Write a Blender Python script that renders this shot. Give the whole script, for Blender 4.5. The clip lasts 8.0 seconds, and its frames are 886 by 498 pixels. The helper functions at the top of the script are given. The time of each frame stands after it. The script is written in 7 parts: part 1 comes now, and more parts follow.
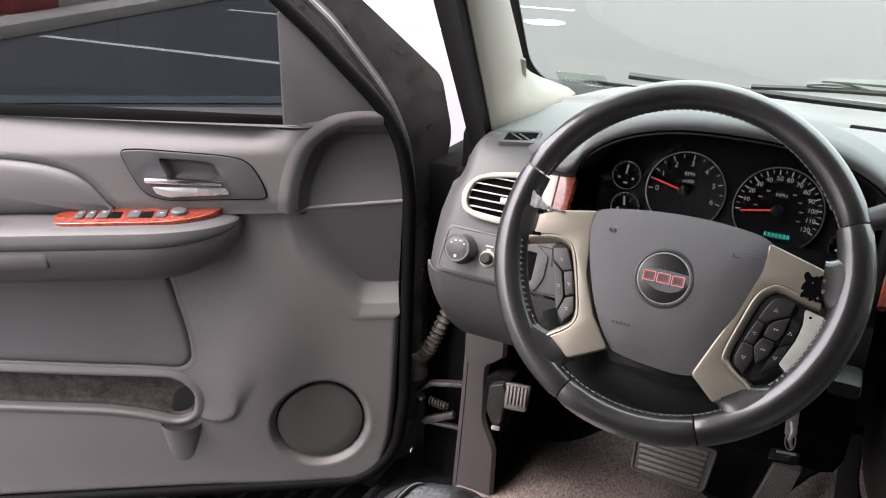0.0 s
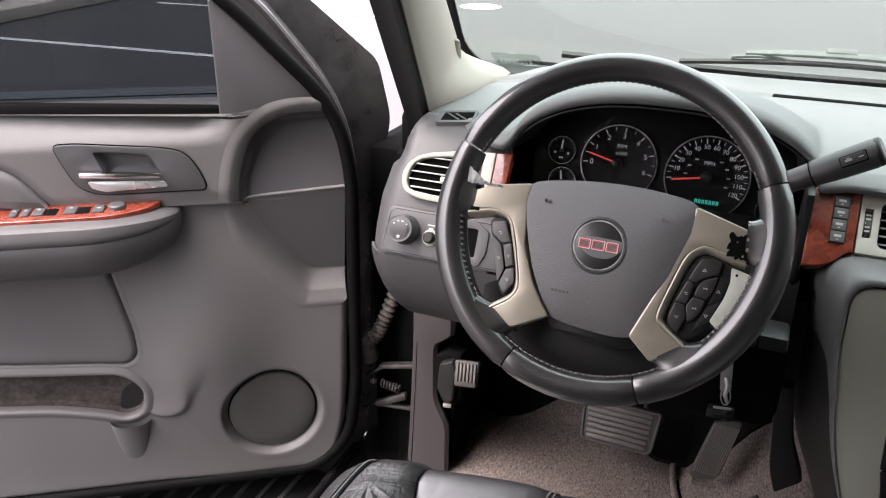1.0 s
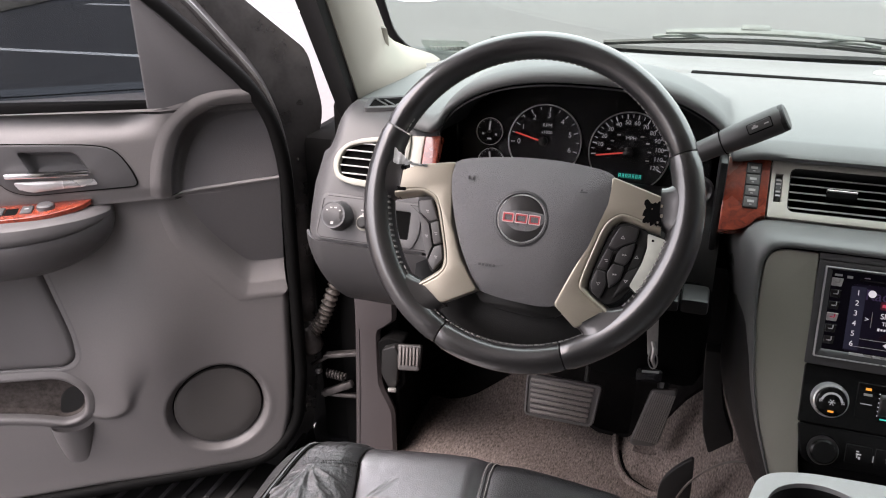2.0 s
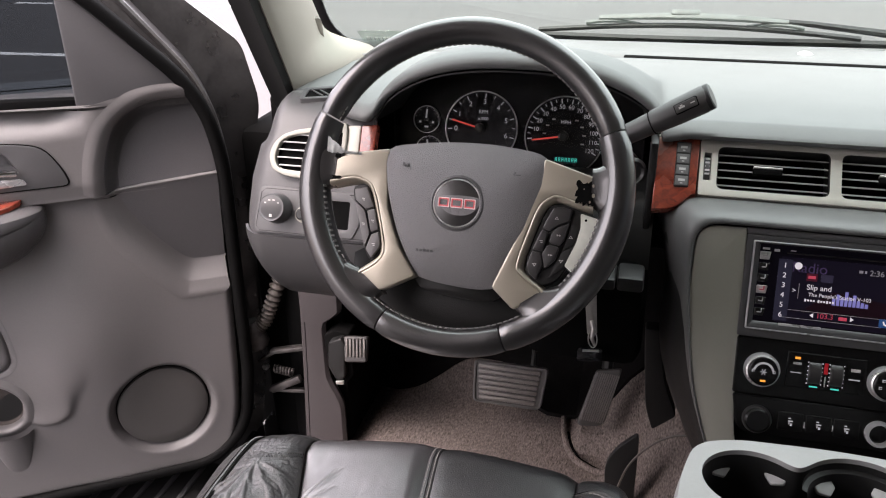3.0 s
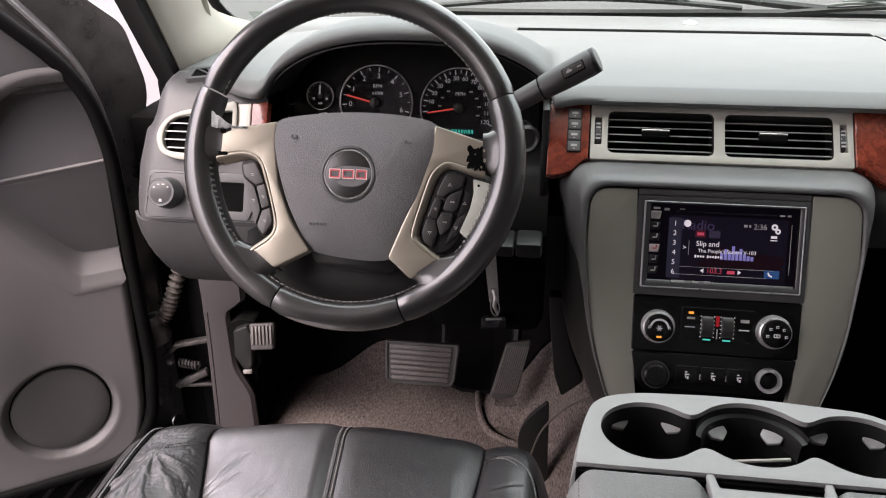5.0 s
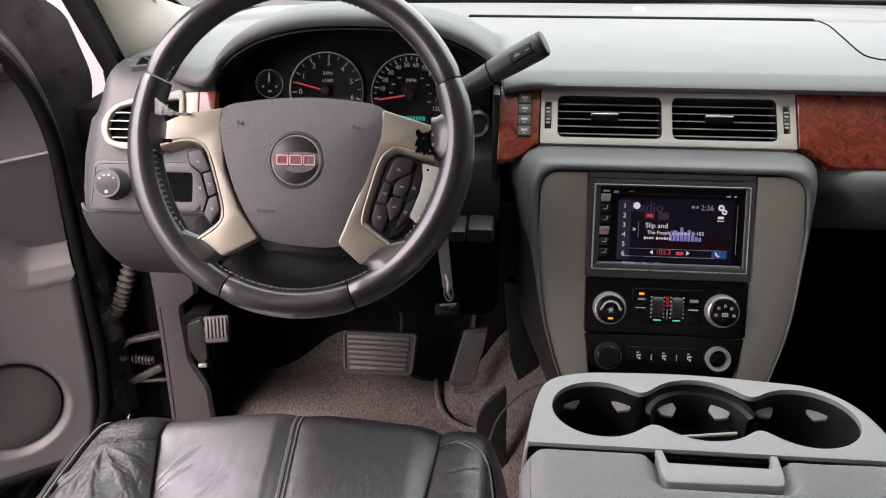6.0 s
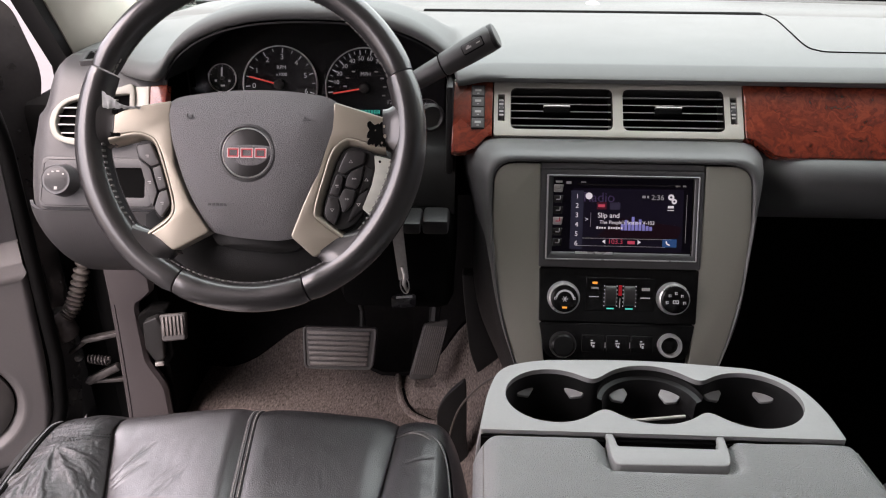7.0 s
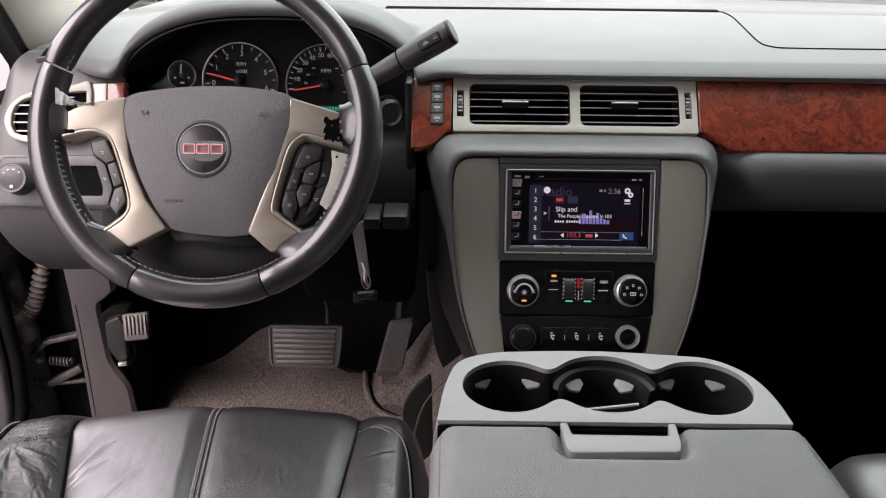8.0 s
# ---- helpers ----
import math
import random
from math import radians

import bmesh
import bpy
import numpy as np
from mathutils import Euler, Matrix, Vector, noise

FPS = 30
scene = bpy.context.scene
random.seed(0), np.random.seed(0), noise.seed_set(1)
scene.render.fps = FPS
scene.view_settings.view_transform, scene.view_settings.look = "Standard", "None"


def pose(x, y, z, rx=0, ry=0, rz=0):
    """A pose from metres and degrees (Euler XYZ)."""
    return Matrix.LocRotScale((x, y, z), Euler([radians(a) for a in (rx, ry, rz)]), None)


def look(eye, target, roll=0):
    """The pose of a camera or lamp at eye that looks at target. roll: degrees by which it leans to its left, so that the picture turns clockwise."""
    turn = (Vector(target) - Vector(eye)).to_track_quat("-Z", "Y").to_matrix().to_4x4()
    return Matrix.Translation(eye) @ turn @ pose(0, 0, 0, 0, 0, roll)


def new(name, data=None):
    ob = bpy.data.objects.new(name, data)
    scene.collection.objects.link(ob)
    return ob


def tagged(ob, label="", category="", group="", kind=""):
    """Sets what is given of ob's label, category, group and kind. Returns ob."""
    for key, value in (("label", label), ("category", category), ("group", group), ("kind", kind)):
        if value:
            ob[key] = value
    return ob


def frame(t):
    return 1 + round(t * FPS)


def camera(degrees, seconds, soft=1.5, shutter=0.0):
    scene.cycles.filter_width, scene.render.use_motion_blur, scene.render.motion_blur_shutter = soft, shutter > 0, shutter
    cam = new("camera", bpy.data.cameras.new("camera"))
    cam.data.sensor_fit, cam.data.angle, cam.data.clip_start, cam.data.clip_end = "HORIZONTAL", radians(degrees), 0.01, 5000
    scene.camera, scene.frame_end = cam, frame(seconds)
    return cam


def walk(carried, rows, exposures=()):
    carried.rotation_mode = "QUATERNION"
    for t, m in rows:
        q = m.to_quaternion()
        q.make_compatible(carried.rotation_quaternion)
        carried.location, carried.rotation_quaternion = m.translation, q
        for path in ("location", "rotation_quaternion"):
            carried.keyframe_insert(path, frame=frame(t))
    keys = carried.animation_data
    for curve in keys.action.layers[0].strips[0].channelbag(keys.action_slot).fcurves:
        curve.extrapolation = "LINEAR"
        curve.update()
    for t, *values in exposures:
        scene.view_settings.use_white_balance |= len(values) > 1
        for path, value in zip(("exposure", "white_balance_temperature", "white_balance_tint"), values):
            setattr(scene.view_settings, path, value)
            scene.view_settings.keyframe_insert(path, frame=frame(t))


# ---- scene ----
cam = camera(58.7, 8.0, soft=1.1)
PATH = [
    (0, (0.125, -0.741, 1.54), (-0.702, 0.893, 0.734), 1.8),
    (0.5, (0.132, -0.747, 1.538), (-0.641, 0.908, 0.723), 1.2),
    (1, (0.14, -0.755, 1.536), (-0.562, 0.923, 0.705), 0.8),
    (1.5, (0.157, -0.765, 1.532), (-0.484, 0.934, 0.694), 0.2),
    (3, (0.187, -0.769, 1.522), (-0.276, 0.977, 0.662), -0.6),
    (3.5, (0.194, -0.767, 1.516), (-0.21, 0.99, 0.651), -0.7),
    (4, (0.198, -0.765, 1.508), (-0.155, 1.001, 0.639), -0.6),
    (4.5, (0.204, -0.764, 1.504), (-0.101, 1.008, 0.628), -0.6),
    (6, (0.223, -0.765, 1.49), (0.061, 1.013, 0.588), -0.3),
    (6.5, (0.23, -0.77, 1.49), (0.114, 1.009, 0.584), -0.0),
    (7, (0.236, -0.771, 1.486), (0.162, 1.01, 0.578), 0.2),
    (7.5, (0.245, -0.776, 1.485), (0.208, 1.005, 0.577), 0.4),
    (8, (0.253, -0.779, 1.484), (0.246, 1.003, 0.575), 0.6),
]
walk(cam, [(t, look(eye, target, roll)) for t, eye, target, roll in PATH], exposures=[(0.0, 2.98, 6650, 19), (3.0, 2.95, 6800, 22), (8.0, 2.88, 6900, 26)])

# ---- daylight: a bright overcast sky ----
world = bpy.data.worlds.new("overcast_sky")
scene.world = world
world.use_nodes = True
wt = world.node_tree
sky = wt.nodes.new("ShaderNodeTexSky")
sky.sky_type, sky.sun_disc = "NISHITA", False
sky.sun_elevation, sky.sun_rotation = radians(58), radians(222)
sky.air_density, sky.dust_density, sky.ozone_density = 1.0, 6.0, 1.0
pale = wt.nodes.new("ShaderNodeMixRGB")
pale.inputs[0].default_value = 0.75
pale.inputs[2].default_value = (7.2, 7.4, 7.6, 1)
wt.links.new(sky.outputs[0], pale.inputs[1])
# an overcast sky is brighter overhead than at the horizon
way, split, rise = (wt.nodes.new("ShaderNode" + k) for k in ("TexCoord", "SeparateXYZ", "MapRange"))
wt.links.new(way.outputs["Generated"], split.inputs[0])
wt.links.new(split.outputs["Z"], rise.inputs["Value"])
rise.inputs["To Min"].default_value, rise.inputs["To Max"].default_value = 0.42, 1.50
dome_light = wt.nodes.new("ShaderNodeMixRGB")
dome_light.blend_type = "MULTIPLY"
dome_light.inputs[0].default_value = 1.0
wt.links.new(pale.outputs[0], dome_light.inputs[1])
wt.links.new(rise.outputs[0], dome_light.inputs[2])
wt.links.new(dome_light.outputs[0], wt.nodes["Background"].inputs[0])
wt.nodes["Background"].inputs[1].default_value = 0.15

sun = new("sun", bpy.data.lights.new("sun", "SUN"))
sun.data.energy, sun.data.angle, sun.data.color = 0.7, radians(25), (1.0, 0.97, 0.93)
sun.matrix_world = look((-5.5, -6, 14), (0, 0, 1))

# ---- materials ----
def material(name, colour, rough=0.5, metal=0.0, grain=0.0, grain_size=400.0, vary=0.15, vary_size=9.0, coat=0.0, sheen=0.0,
             tint=None, rough_vary=0.08, stretch=(1, 1, 1), voronoi=False, spec=0.5, coat_rough=0.04):
    """A surface with colour variation at two scales, uneven gloss and fine relief; sizes are cycles per metre."""
    m = bpy.data.materials.new(name)
    m.use_nodes = True
    nt = m.node_tree
    b = nt.nodes["Principled BSDF"]
    b.inputs["Metallic"].default_value = metal
    b.inputs["Specular IOR Level"].default_value = spec
    b.inputs["Coat Weight"].default_value = coat
    b.inputs["Coat Roughness"].default_value = coat_rough
    b.inputs["Sheen Weight"].default_value = sheen
    co = nt.nodes.new("ShaderNodeTexCoord")
    mp = nt.nodes.new("ShaderNodeMapping")
    mp.inputs["Scale"].default_value = stretch
    nt.links.new(co.outputs["Object"], mp.inputs[0])
    big, fine = nt.nodes.new("ShaderNodeTexNoise"), nt.nodes.new("ShaderNodeTexNoise")
    for n, s, d in ((big, vary_size, 4), (fine, grain_size * 0.35, 3)):
        n.inputs["Scale"].default_value, n.inputs["Detail"].default_value = s, d
        nt.links.new(mp.outputs[0], n.inputs["Vector"])
    both = nt.nodes.new("ShaderNodeMath")
    both.operation = "MULTIPLY_ADD"
    both.inputs[1].default_value = 0.4
    nt.links.new(fine.outputs[0], both.inputs[0])
    sc = nt.nodes.new("ShaderNodeMath")
    sc.operation = "MULTIPLY"
    sc.inputs[1].default_value = 0.6
    nt.links.new(big.outputs[0], sc.inputs[0])
    nt.links.new(sc.outputs[0], both.inputs[2])
    ramp = nt.nodes.new("ShaderNodeValToRGB")
    lo = tuple(c * (1 - vary) for c in colour)
    hi = tuple(min(1, c * (1 + vary)) for c in (tint or colour))
    ramp.color_ramp.elements[0].color, ramp.color_ramp.elements[1].color = (*lo, 1), (*hi, 1)
    ramp.color_ramp.elements[0].position, ramp.color_ramp.elements[1].position = 0.3, 0.7
    nt.links.new(both.outputs[0], ramp.inputs[0])
    nt.links.new(ramp.outputs[0], b.inputs["Base Color"])
    rr = nt.nodes.new("ShaderNodeMapRange")
    rr.inputs["To Min"].default_value, rr.inputs["To Max"].default_value = max(0.02, rough - rough_vary), min(1, rough + rough_vary)
    nt.links.new(big.outputs[0], rr.inputs[0])
    nt.links.new(rr.outputs[0], b.inputs["Roughness"])
    if grain:
        if voronoi:
            tex = nt.nodes.new("ShaderNodeTexVoronoi")
            tex.inputs["Scale"].default_value = grain_size
        else:
            tex = nt.nodes.new("ShaderNodeTexNoise")
            tex.inputs["Scale"].default_value, tex.inputs["Detail"].default_value = grain_size, 4
        nt.links.new(mp.outputs[0], tex.inputs["Vector"])
        bump = nt.nodes.new("ShaderNodeBump")
        bump.inputs["Strength"].default_value, bump.inputs["Distance"].default_value = grain, 0.001
        nt.links.new(tex.outputs[0], bump.inputs["Height"])
        nt.links.new(bump.outputs[0], b.inputs["Normal"])
    return m


def glass(name, colour, gloss=0.06):
    """A thin pane: tinted see-through with a mirror coat."""
    m = bpy.data.materials.new(name)
    m.use_nodes = True
    nt = m.node_tree
    nt.nodes.remove(nt.nodes["Principled BSDF"])
    tr, gl, mixer, lw, pw, ma = (nt.nodes.new("ShaderNode" + k) for k in ("BsdfTransparent", "BsdfGlossy", "MixShader", "LayerWeight", "Math", "Math"))
    tr.inputs[0].default_value = (*colour, 1)
    gl.inputs["Roughness"].default_value = 0.02
    pw.operation, ma.operation = "POWER", "MULTIPLY_ADD"
    pw.inputs[1].default_value, ma.inputs[1].default_value, ma.inputs[2].default_value = 5.0, 0.9, gloss
    nt.links.new(lw.outputs["Facing"], pw.inputs[0])
    nt.links.new(pw.outputs[0], ma.inputs[0])
    nt.links.new(ma.outputs[0], mixer.inputs[0])
    nt.links.new(tr.outputs[0], mixer.inputs[1])
    nt.links.new(gl.outputs[0], mixer.inputs[2])
    nt.links.new(mixer.outputs[0], nt.nodes["Material Output"].inputs[0])
    return m


def glow(name, colour, strength):
    m = bpy.data.materials.new(name)
    m.use_nodes = True
    b = m.node_tree.nodes["Principled BSDF"]
    b.inputs["Base Color"].default_value = (*[c * 0.3 for c in colour], 1)
    b.inputs["Specular IOR Level"].default_value, b.inputs["Roughness"].default_value = 0.08, 0.3
    b.inputs["Emission Color"].default_value = (*colour, 1)
    b.inputs["Emission Strength"].default_value = strength
    return m


def burl(name):
    """Glossy red-brown burl veneer."""
    m = material(name, (0.16, 0.035, 0.015), 0.25, coat=1.0)
    nt = m.node_tree
    b = nt.nodes["Principled BSDF"]
    co, w, n1, ramp = (nt.nodes.new("ShaderNode" + k) for k in ("TexCoord", "TexNoise", "TexNoise", "ValToRGB"))
    n1.inputs["Scale"].default_value, n1.inputs["Detail"].default_value = 30, 3
    w.inputs["Scale"].default_value, w.inputs["Detail"].default_value, w.inputs["Distortion"].default_value = 48, 10, 1.2
    w.inputs["Roughness"].default_value = 0.62
    mx = nt.nodes.new("ShaderNodeMixRGB")
    mx.blend_type = "ADD"
    mx.inputs[0].default_value = 0.09
    nt.links.new(co.outputs["Object"], n1.inputs["Vector"])
    nt.links.new(co.outputs["Object"], mx.inputs[1])
    nt.links.new(n1.outputs["Color"], mx.inputs[2])
    nt.links.new(mx.outputs[0], w.inputs["Vector"])
    e = ramp.color_ramp.elements
    e[0].position, e[0].color = 0.26, (0.030, 0.006, 0.004, 1)
    e[1].position, e[1].color = 0.74, (0.270, 0.049, 0.023, 1)
    mid = e.new(0.5)
    mid.color = (0.150, 0.024, 0.012, 1)
    nt.links.new(w.outputs[0], ramp.inputs[0])
    nt.links.new(ramp.outputs[0], b.inputs["Base Color"])
    return m


def creased(m, scale, depth):
    """Adds long shallow creases under the fine grain of a leather."""
    nt = m.node_tree
    b = nt.nodes["Principled BSDF"]
    co, n1, w = (nt.nodes.new("ShaderNode" + k) for k in ("TexCoord", "TexNoise", "TexVoronoi"))
    n1.inputs["Scale"].default_value, n1.inputs["Detail"].default_value = scale * 0.6, 3
    mx = nt.nodes.new("ShaderNodeMixRGB")
    mx.blend_type = "ADD"
    mx.inputs[0].default_value = 0.09
    nt.links.new(co.outputs["Object"], n1.inputs["Vector"])
    nt.links.new(co.outputs["Object"], mx.inputs[1])
    nt.links.new(n1.outputs["Color"], mx.inputs[2])
    w.feature = "DISTANCE_TO_EDGE"
    w.inputs["Scale"].default_value = scale
    nt.links.new(mx.outputs[0], w.inputs["Vector"])
    cut = nt.nodes.new("ShaderNodeMapRange")
    cut.inputs["From Max"].default_value = 0.09
    nt.links.new(w.outputs["Distance"], cut.inputs[0])
    bump = nt.nodes.new("ShaderNodeBump")
    bump.inputs["Strength"].default_value, bump.inputs["Distance"].default_value = depth, 0.002
    nt.links.new(cut.outputs[0], bump.inputs["Height"])
    nt.links.new(b.inputs["Normal"].links[0].from_socket, bump.inputs["Normal"])
    nt.links.new(bump.outputs[0], b.inputs["Normal"])
    return m


PLASTIC = material("charcoal_grained_plastic", (0.042, 0.0415, 0.0430), 0.50, grain=0.35, grain_size=900, vary=0.06)
DOOR_PLASTIC = material("door_grey_plastic", (0.090, 0.0850, 0.0850), 0.5, grain=0.3, grain_size=900, vary=0.07)
ARM_VINYL = material("armrest_vinyl", (0.050, 0.0480, 0.0490), 0.45, grain=0.28, grain_size=1500, vary=0.06, voronoi=True)
DOOR_VINYL = material("door_soft_vinyl", (0.070, 0.0665, 0.0675), 0.47, grain=0.28, grain_size=1500, vary=0.06, voronoi=True)
DASH_SOFT = material("dash_soft_grey", (0.091, 0.094, 0.093), 0.52, grain=0.3, grain_size=800, vary=0.05)
KNEE = material("knee_panel_plastic", (0.026, 0.0256, 0.0266), 0.5, grain=0.3, grain_size=900, vary=0.06)
KICK = material("kick_panel_plastic", (0.029, 0.0245, 0.0255), 0.55, grain=0.3, grain_size=700, vary=0.07)
STACK_TRIM = material("stack_frame_plastic", (0.088, 0.0888, 0.0882), 0.45, grain=0.3, grain_size=800, vary=0.05, spec=0.5)
STACK_GREY = material("stack_olive_grey_paint", (0.222, 0.216, 0.186), 0.42, metal=0.15, grain=0.06, grain_size=1500, vary=0.04)
SATIN = material("satin_champagne_paint", (0.300, 0.271, 0.220), 0.36, metal=0.55, grain=0.03, grain_size=2500, vary=0.04, rough_vary=0.02)
SATIN_PALE = material("satin_pale_bezel", (0.405, 0.392, 0.350), 0.45, metal=0.10, grain=0.03, grain_size=2500, vary=0.05)
CHROME = material("chrome", (0.75, 0.75, 0.76), 0.12, metal=1.0, vary=0.05)
SLAT = material("vent_slat_plastic", (0.36, 0.355, 0.35), 0.34, vary=0.06)
GRUBBY = material("grubby_steel", (0.045, 0.041, 0.040), 0.55, metal=0.5, vary=0.5, vary_size=70, grain=0.3, grain_size=300)
STITCH = material("pale_stitch", (0.15, 0.145, 0.14), 0.75, vary=0.2)
JAMB = material("black_door_jamb_paint", (0.020, 0.0195, 0.0195), 0.32, coat=0.4, vary=0.5, vary_size=25, rough_vary=0.2)
STEEL = material("zinc_steel", (0.55, 0.54, 0.53), 0.33, metal=0.9, vary=0.3, vary_size=60, grain=0.2, grain_size=300)
GLOSS_BLACK = material("gloss_black_paint", (0.008, 0.008, 0.009), 0.12, coat=0.6, vary=0.3, vary_size=30)
WORN_PAINT = material("dusty_black_paint", (0.046, 0.044, 0.044), 0.36, coat=0.2, vary=0.45, vary_size=22, rough_vary=0.2)
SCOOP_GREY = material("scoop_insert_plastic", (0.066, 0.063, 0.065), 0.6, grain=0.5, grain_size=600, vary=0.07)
WELL = material("well_shade_grey", (0.044, 0.042, 0.044), 0.6, grain=0.5, grain_size=600, vary=0.07)
SAIL = material("sail_panel_plastic", (0.048, 0.047, 0.049), 0.55, grain=0.3, grain_size=900, vary=0.06)
GRILLE = material("perforated_grille", (0.052, 0.049, 0.047), 0.6, grain=0.4, grain_size=1200, vary=0.08, voronoi=True, spec=0.3)
POCKET_CARPET = material("pocket_carpet", (0.030, 0.026, 0.024), 0.95, grain=1.0, grain_size=420, vary=0.4, vary_size=50, tint=(0.050, 0.043, 0.040), spec=0.1)
MATT_BLACK = material("matt_black_plastic", (0.009, 0.009, 0.009), 0.5, spec=0.3, grain=0.25, grain_size=900, vary=0.1)
DARK = material("shade_and_joint_black", (0.004, 0.004, 0.004), 0.9, vary=0.2, spec=0.02)
SEAL = material("door_seal_rubber", (0.0025, 0.0025, 0.0025), 0.6, spec=0.07, grain=0.1, grain_size=700, vary=0.2)
RUBBER = material("black_rubber", (0.011, 0.011, 0.011), 0.5, spec=0.35, grain=0.15, grain_size=700, vary=0.2)
KEY_GREY = material("worn_grey_keys", (0.070, 0.067, 0.067), 0.45, grain=0.15, grain_size=900, vary=0.1)
PEDAL_BASE = material("dark_pedal_rubber", (0.030, 0.027, 0.026), 0.55, grain=0.3, grain_size=500, vary=0.25, vary_size=40)
PEDAL_RUBBER = material("worn_pedal_rubber", (0.085, 0.075, 0.07), 0.5, grain=0.3, grain_size=500, vary=0.25, vary_size=40)
LEATHER_RIM = material("polished_wheel_leather", (0.0115, 0.0108, 0.0112), 0.40, spec=0.5, coat=1.0, coat_rough=0.14, grain=0.12, grain_size=1500, vary=0.18, voronoi=True)
LEVER = material("lever_plastic", (0.030, 0.029, 0.029), 0.45, grain=0.3, grain_size=900, vary=0.06)
AIRBAG = material("airbag_grained_plastic", (0.066, 0.0642, 0.0670), 0.38, grain=0.5, grain_size=1250, spec=0.85, vary=0.08, voronoi=True)
LEATHER = creased(material("black_creased_leather", (0.0155, 0.0153, 0.0160), 0.38, spec=0.7, coat=0.7, coat_rough=0.26, grain=0.5, grain_size=800, vary=0.25, voronoi=True, rough_vary=0.16), 260, 0.20)
POLISHED = creased(material("polished_worn_sheen_leather", (0.036, 0.034, 0.036), 0.36, spec=1.0, coat=0.5, coat_rough=0.25, grain=0.25, grain_size=900, vary=0.25, voronoi=True, rough_vary=0.10), 200, 0.12)
WORN_LEATHER = creased(material("heavily_creased_leather", (0.015, 0.0146, 0.0152), 0.42, spec=0.6, coat=0.4, coat_rough=0.28, grain=0.25, grain_size=900, vary=0.3, voronoi=True, rough_vary=0.14), 190, 0.28)
STRAP = material("grey_webbing", (0.36, 0.35, 0.34), 0.6, grain=0.5, grain_size=500, vary=0.2)
PEEL = material("torn_film", (0.22, 0.23, 0.225), 0.3, vary=0.4, vary_size=120)
COLLAR = material("collar_black_plastic", (0.022, 0.021, 0.021), 0.35, grain=0.1, grain_size=900, vary=0.1)
BEZEL_GREY = material("stereo_bezel_grey", (0.052, 0.052, 0.054), 0.35, metal=0.3, vary=0.06)
SILVER = material("silver_paint", (0.48, 0.48, 0.48), 0.28, metal=0.55, vary=0.04, vary_size=20, rough_vary=0.03)
CLIMATE_BLACK = material("climate_black", (0.004, 0.004, 0.004), 0.22, vary=0.1, spec=0.22)
WIPER_GREY = material("hazed_wiper_grey", (0.085, 0.09, 0.087), 0.55, vary=0.25, vary_size=40)
LID_LEATHER = material("grey_pebbled_vinyl", (0.218, 0.222, 0.219), 0.42, grain=0.85, grain_size=920, vary=0.08, voronoi=True)
TRAY = material("light_grey_tray_plastic", (0.240, 0.240, 0.236), 0.46, grain=0.2, grain_size=900, vary=0.05)
TAB = material("pale_grey_rubber_tab", (0.30, 0.30, 0.295), 0.6, vary=0.12, vary_size=80)
THREAD = material("grey_thread", (0.20, 0.19, 0.18), 0.75, vary=0.2)
CARPET = material("brown_grey_carpet", (0.052, 0.0435, 0.0400), 0.95, grain=1.0, grain_size=900, vary=0.45, vary_size=230, tint=(0.150, 0.125, 0.115), spec=0.1, stretch=(1.5, 0.55, 1))
TOE_SHADE = material("toe_board_shade", (0.0065, 0.006, 0.006), 0.95, grain=0.8, grain_size=500, vary=0.4, vary_size=30, spec=0.05)
CREAM = material("cream_pillar_trim", (0.215, 0.199, 0.166), 0.7, grain=0.25, grain_size=800, vary=0.05)
HEADLINER = material("beige_headliner", (0.55, 0.52, 0.46), 0.9, grain=0.5, grain_size=600, vary=0.08)
WOOD = burl("red_burl_veneer")
FILM = glass("milky_sticker_film", (0.86, 0.90, 0.87), 0.02)
PANE = glass("clear_green_glass", (0.755, 0.818, 0.785), 0.03)
TINT = glass("tinted_side_glass", (0.205, 0.220, 0.232), 0.015)
SMOKE = glass("smoked_rear_glass", (0.16, 0.17, 0.17), 0.02)
LENS = glass("clear_gauge_lens", (0.93, 0.93, 0.93), 0.005)
DIAL = material("dial_black", (0.004, 0.004, 0.005), 0.5, vary=0.1, spec=0.15)
MARK = glow("dial_white_print", (0.85, 0.87, 0.9), 0.028)
PRINT = material("grey_print", (0.35, 0.34, 0.33), 0.6, vary=0.1)
NEEDLE = glow("red_needle", (0.8, 0.10, 0.08), 0.065)
TEAL = glow("teal_digits", (0.05, 0.75, 0.60), 0.09)
SCREEN = glow("screen_dark", (0.006, 0.005, 0.009), 0.03)
PURPLE = glow("screen_purple", (0.10, 0.07, 0.16), 0.032)
EQ = glow("screen_blue_bars", (0.30, 0.30, 0.75), 0.055)
WHITE_TEXT = glow("screen_white", (0.85, 0.84, 0.9), 0.078)
RED_TEXT = glow("screen_red", (0.75, 0.10, 0.16), 0.055)
BLUE_KEY = glow("screen_blue_key", (0.05, 0.16, 0.42), 0.03)
AMBER = glow("amber_light", (1.0, 0.40, 0.06), 0.12)
RED_PRINT = material("red_badge_enamel", (0.55, 0.07, 0.08), 0.35, vary=0.1)
PALE_RIM = material("badge_pale_edge", (0.72, 0.55, 0.55), 0.35, metal=0.5, vary=0.1)
TAGPAPER = material("ivory_key_tag", (0.40, 0.41, 0.36), 0.55, vary=0.12, vary_size=50)
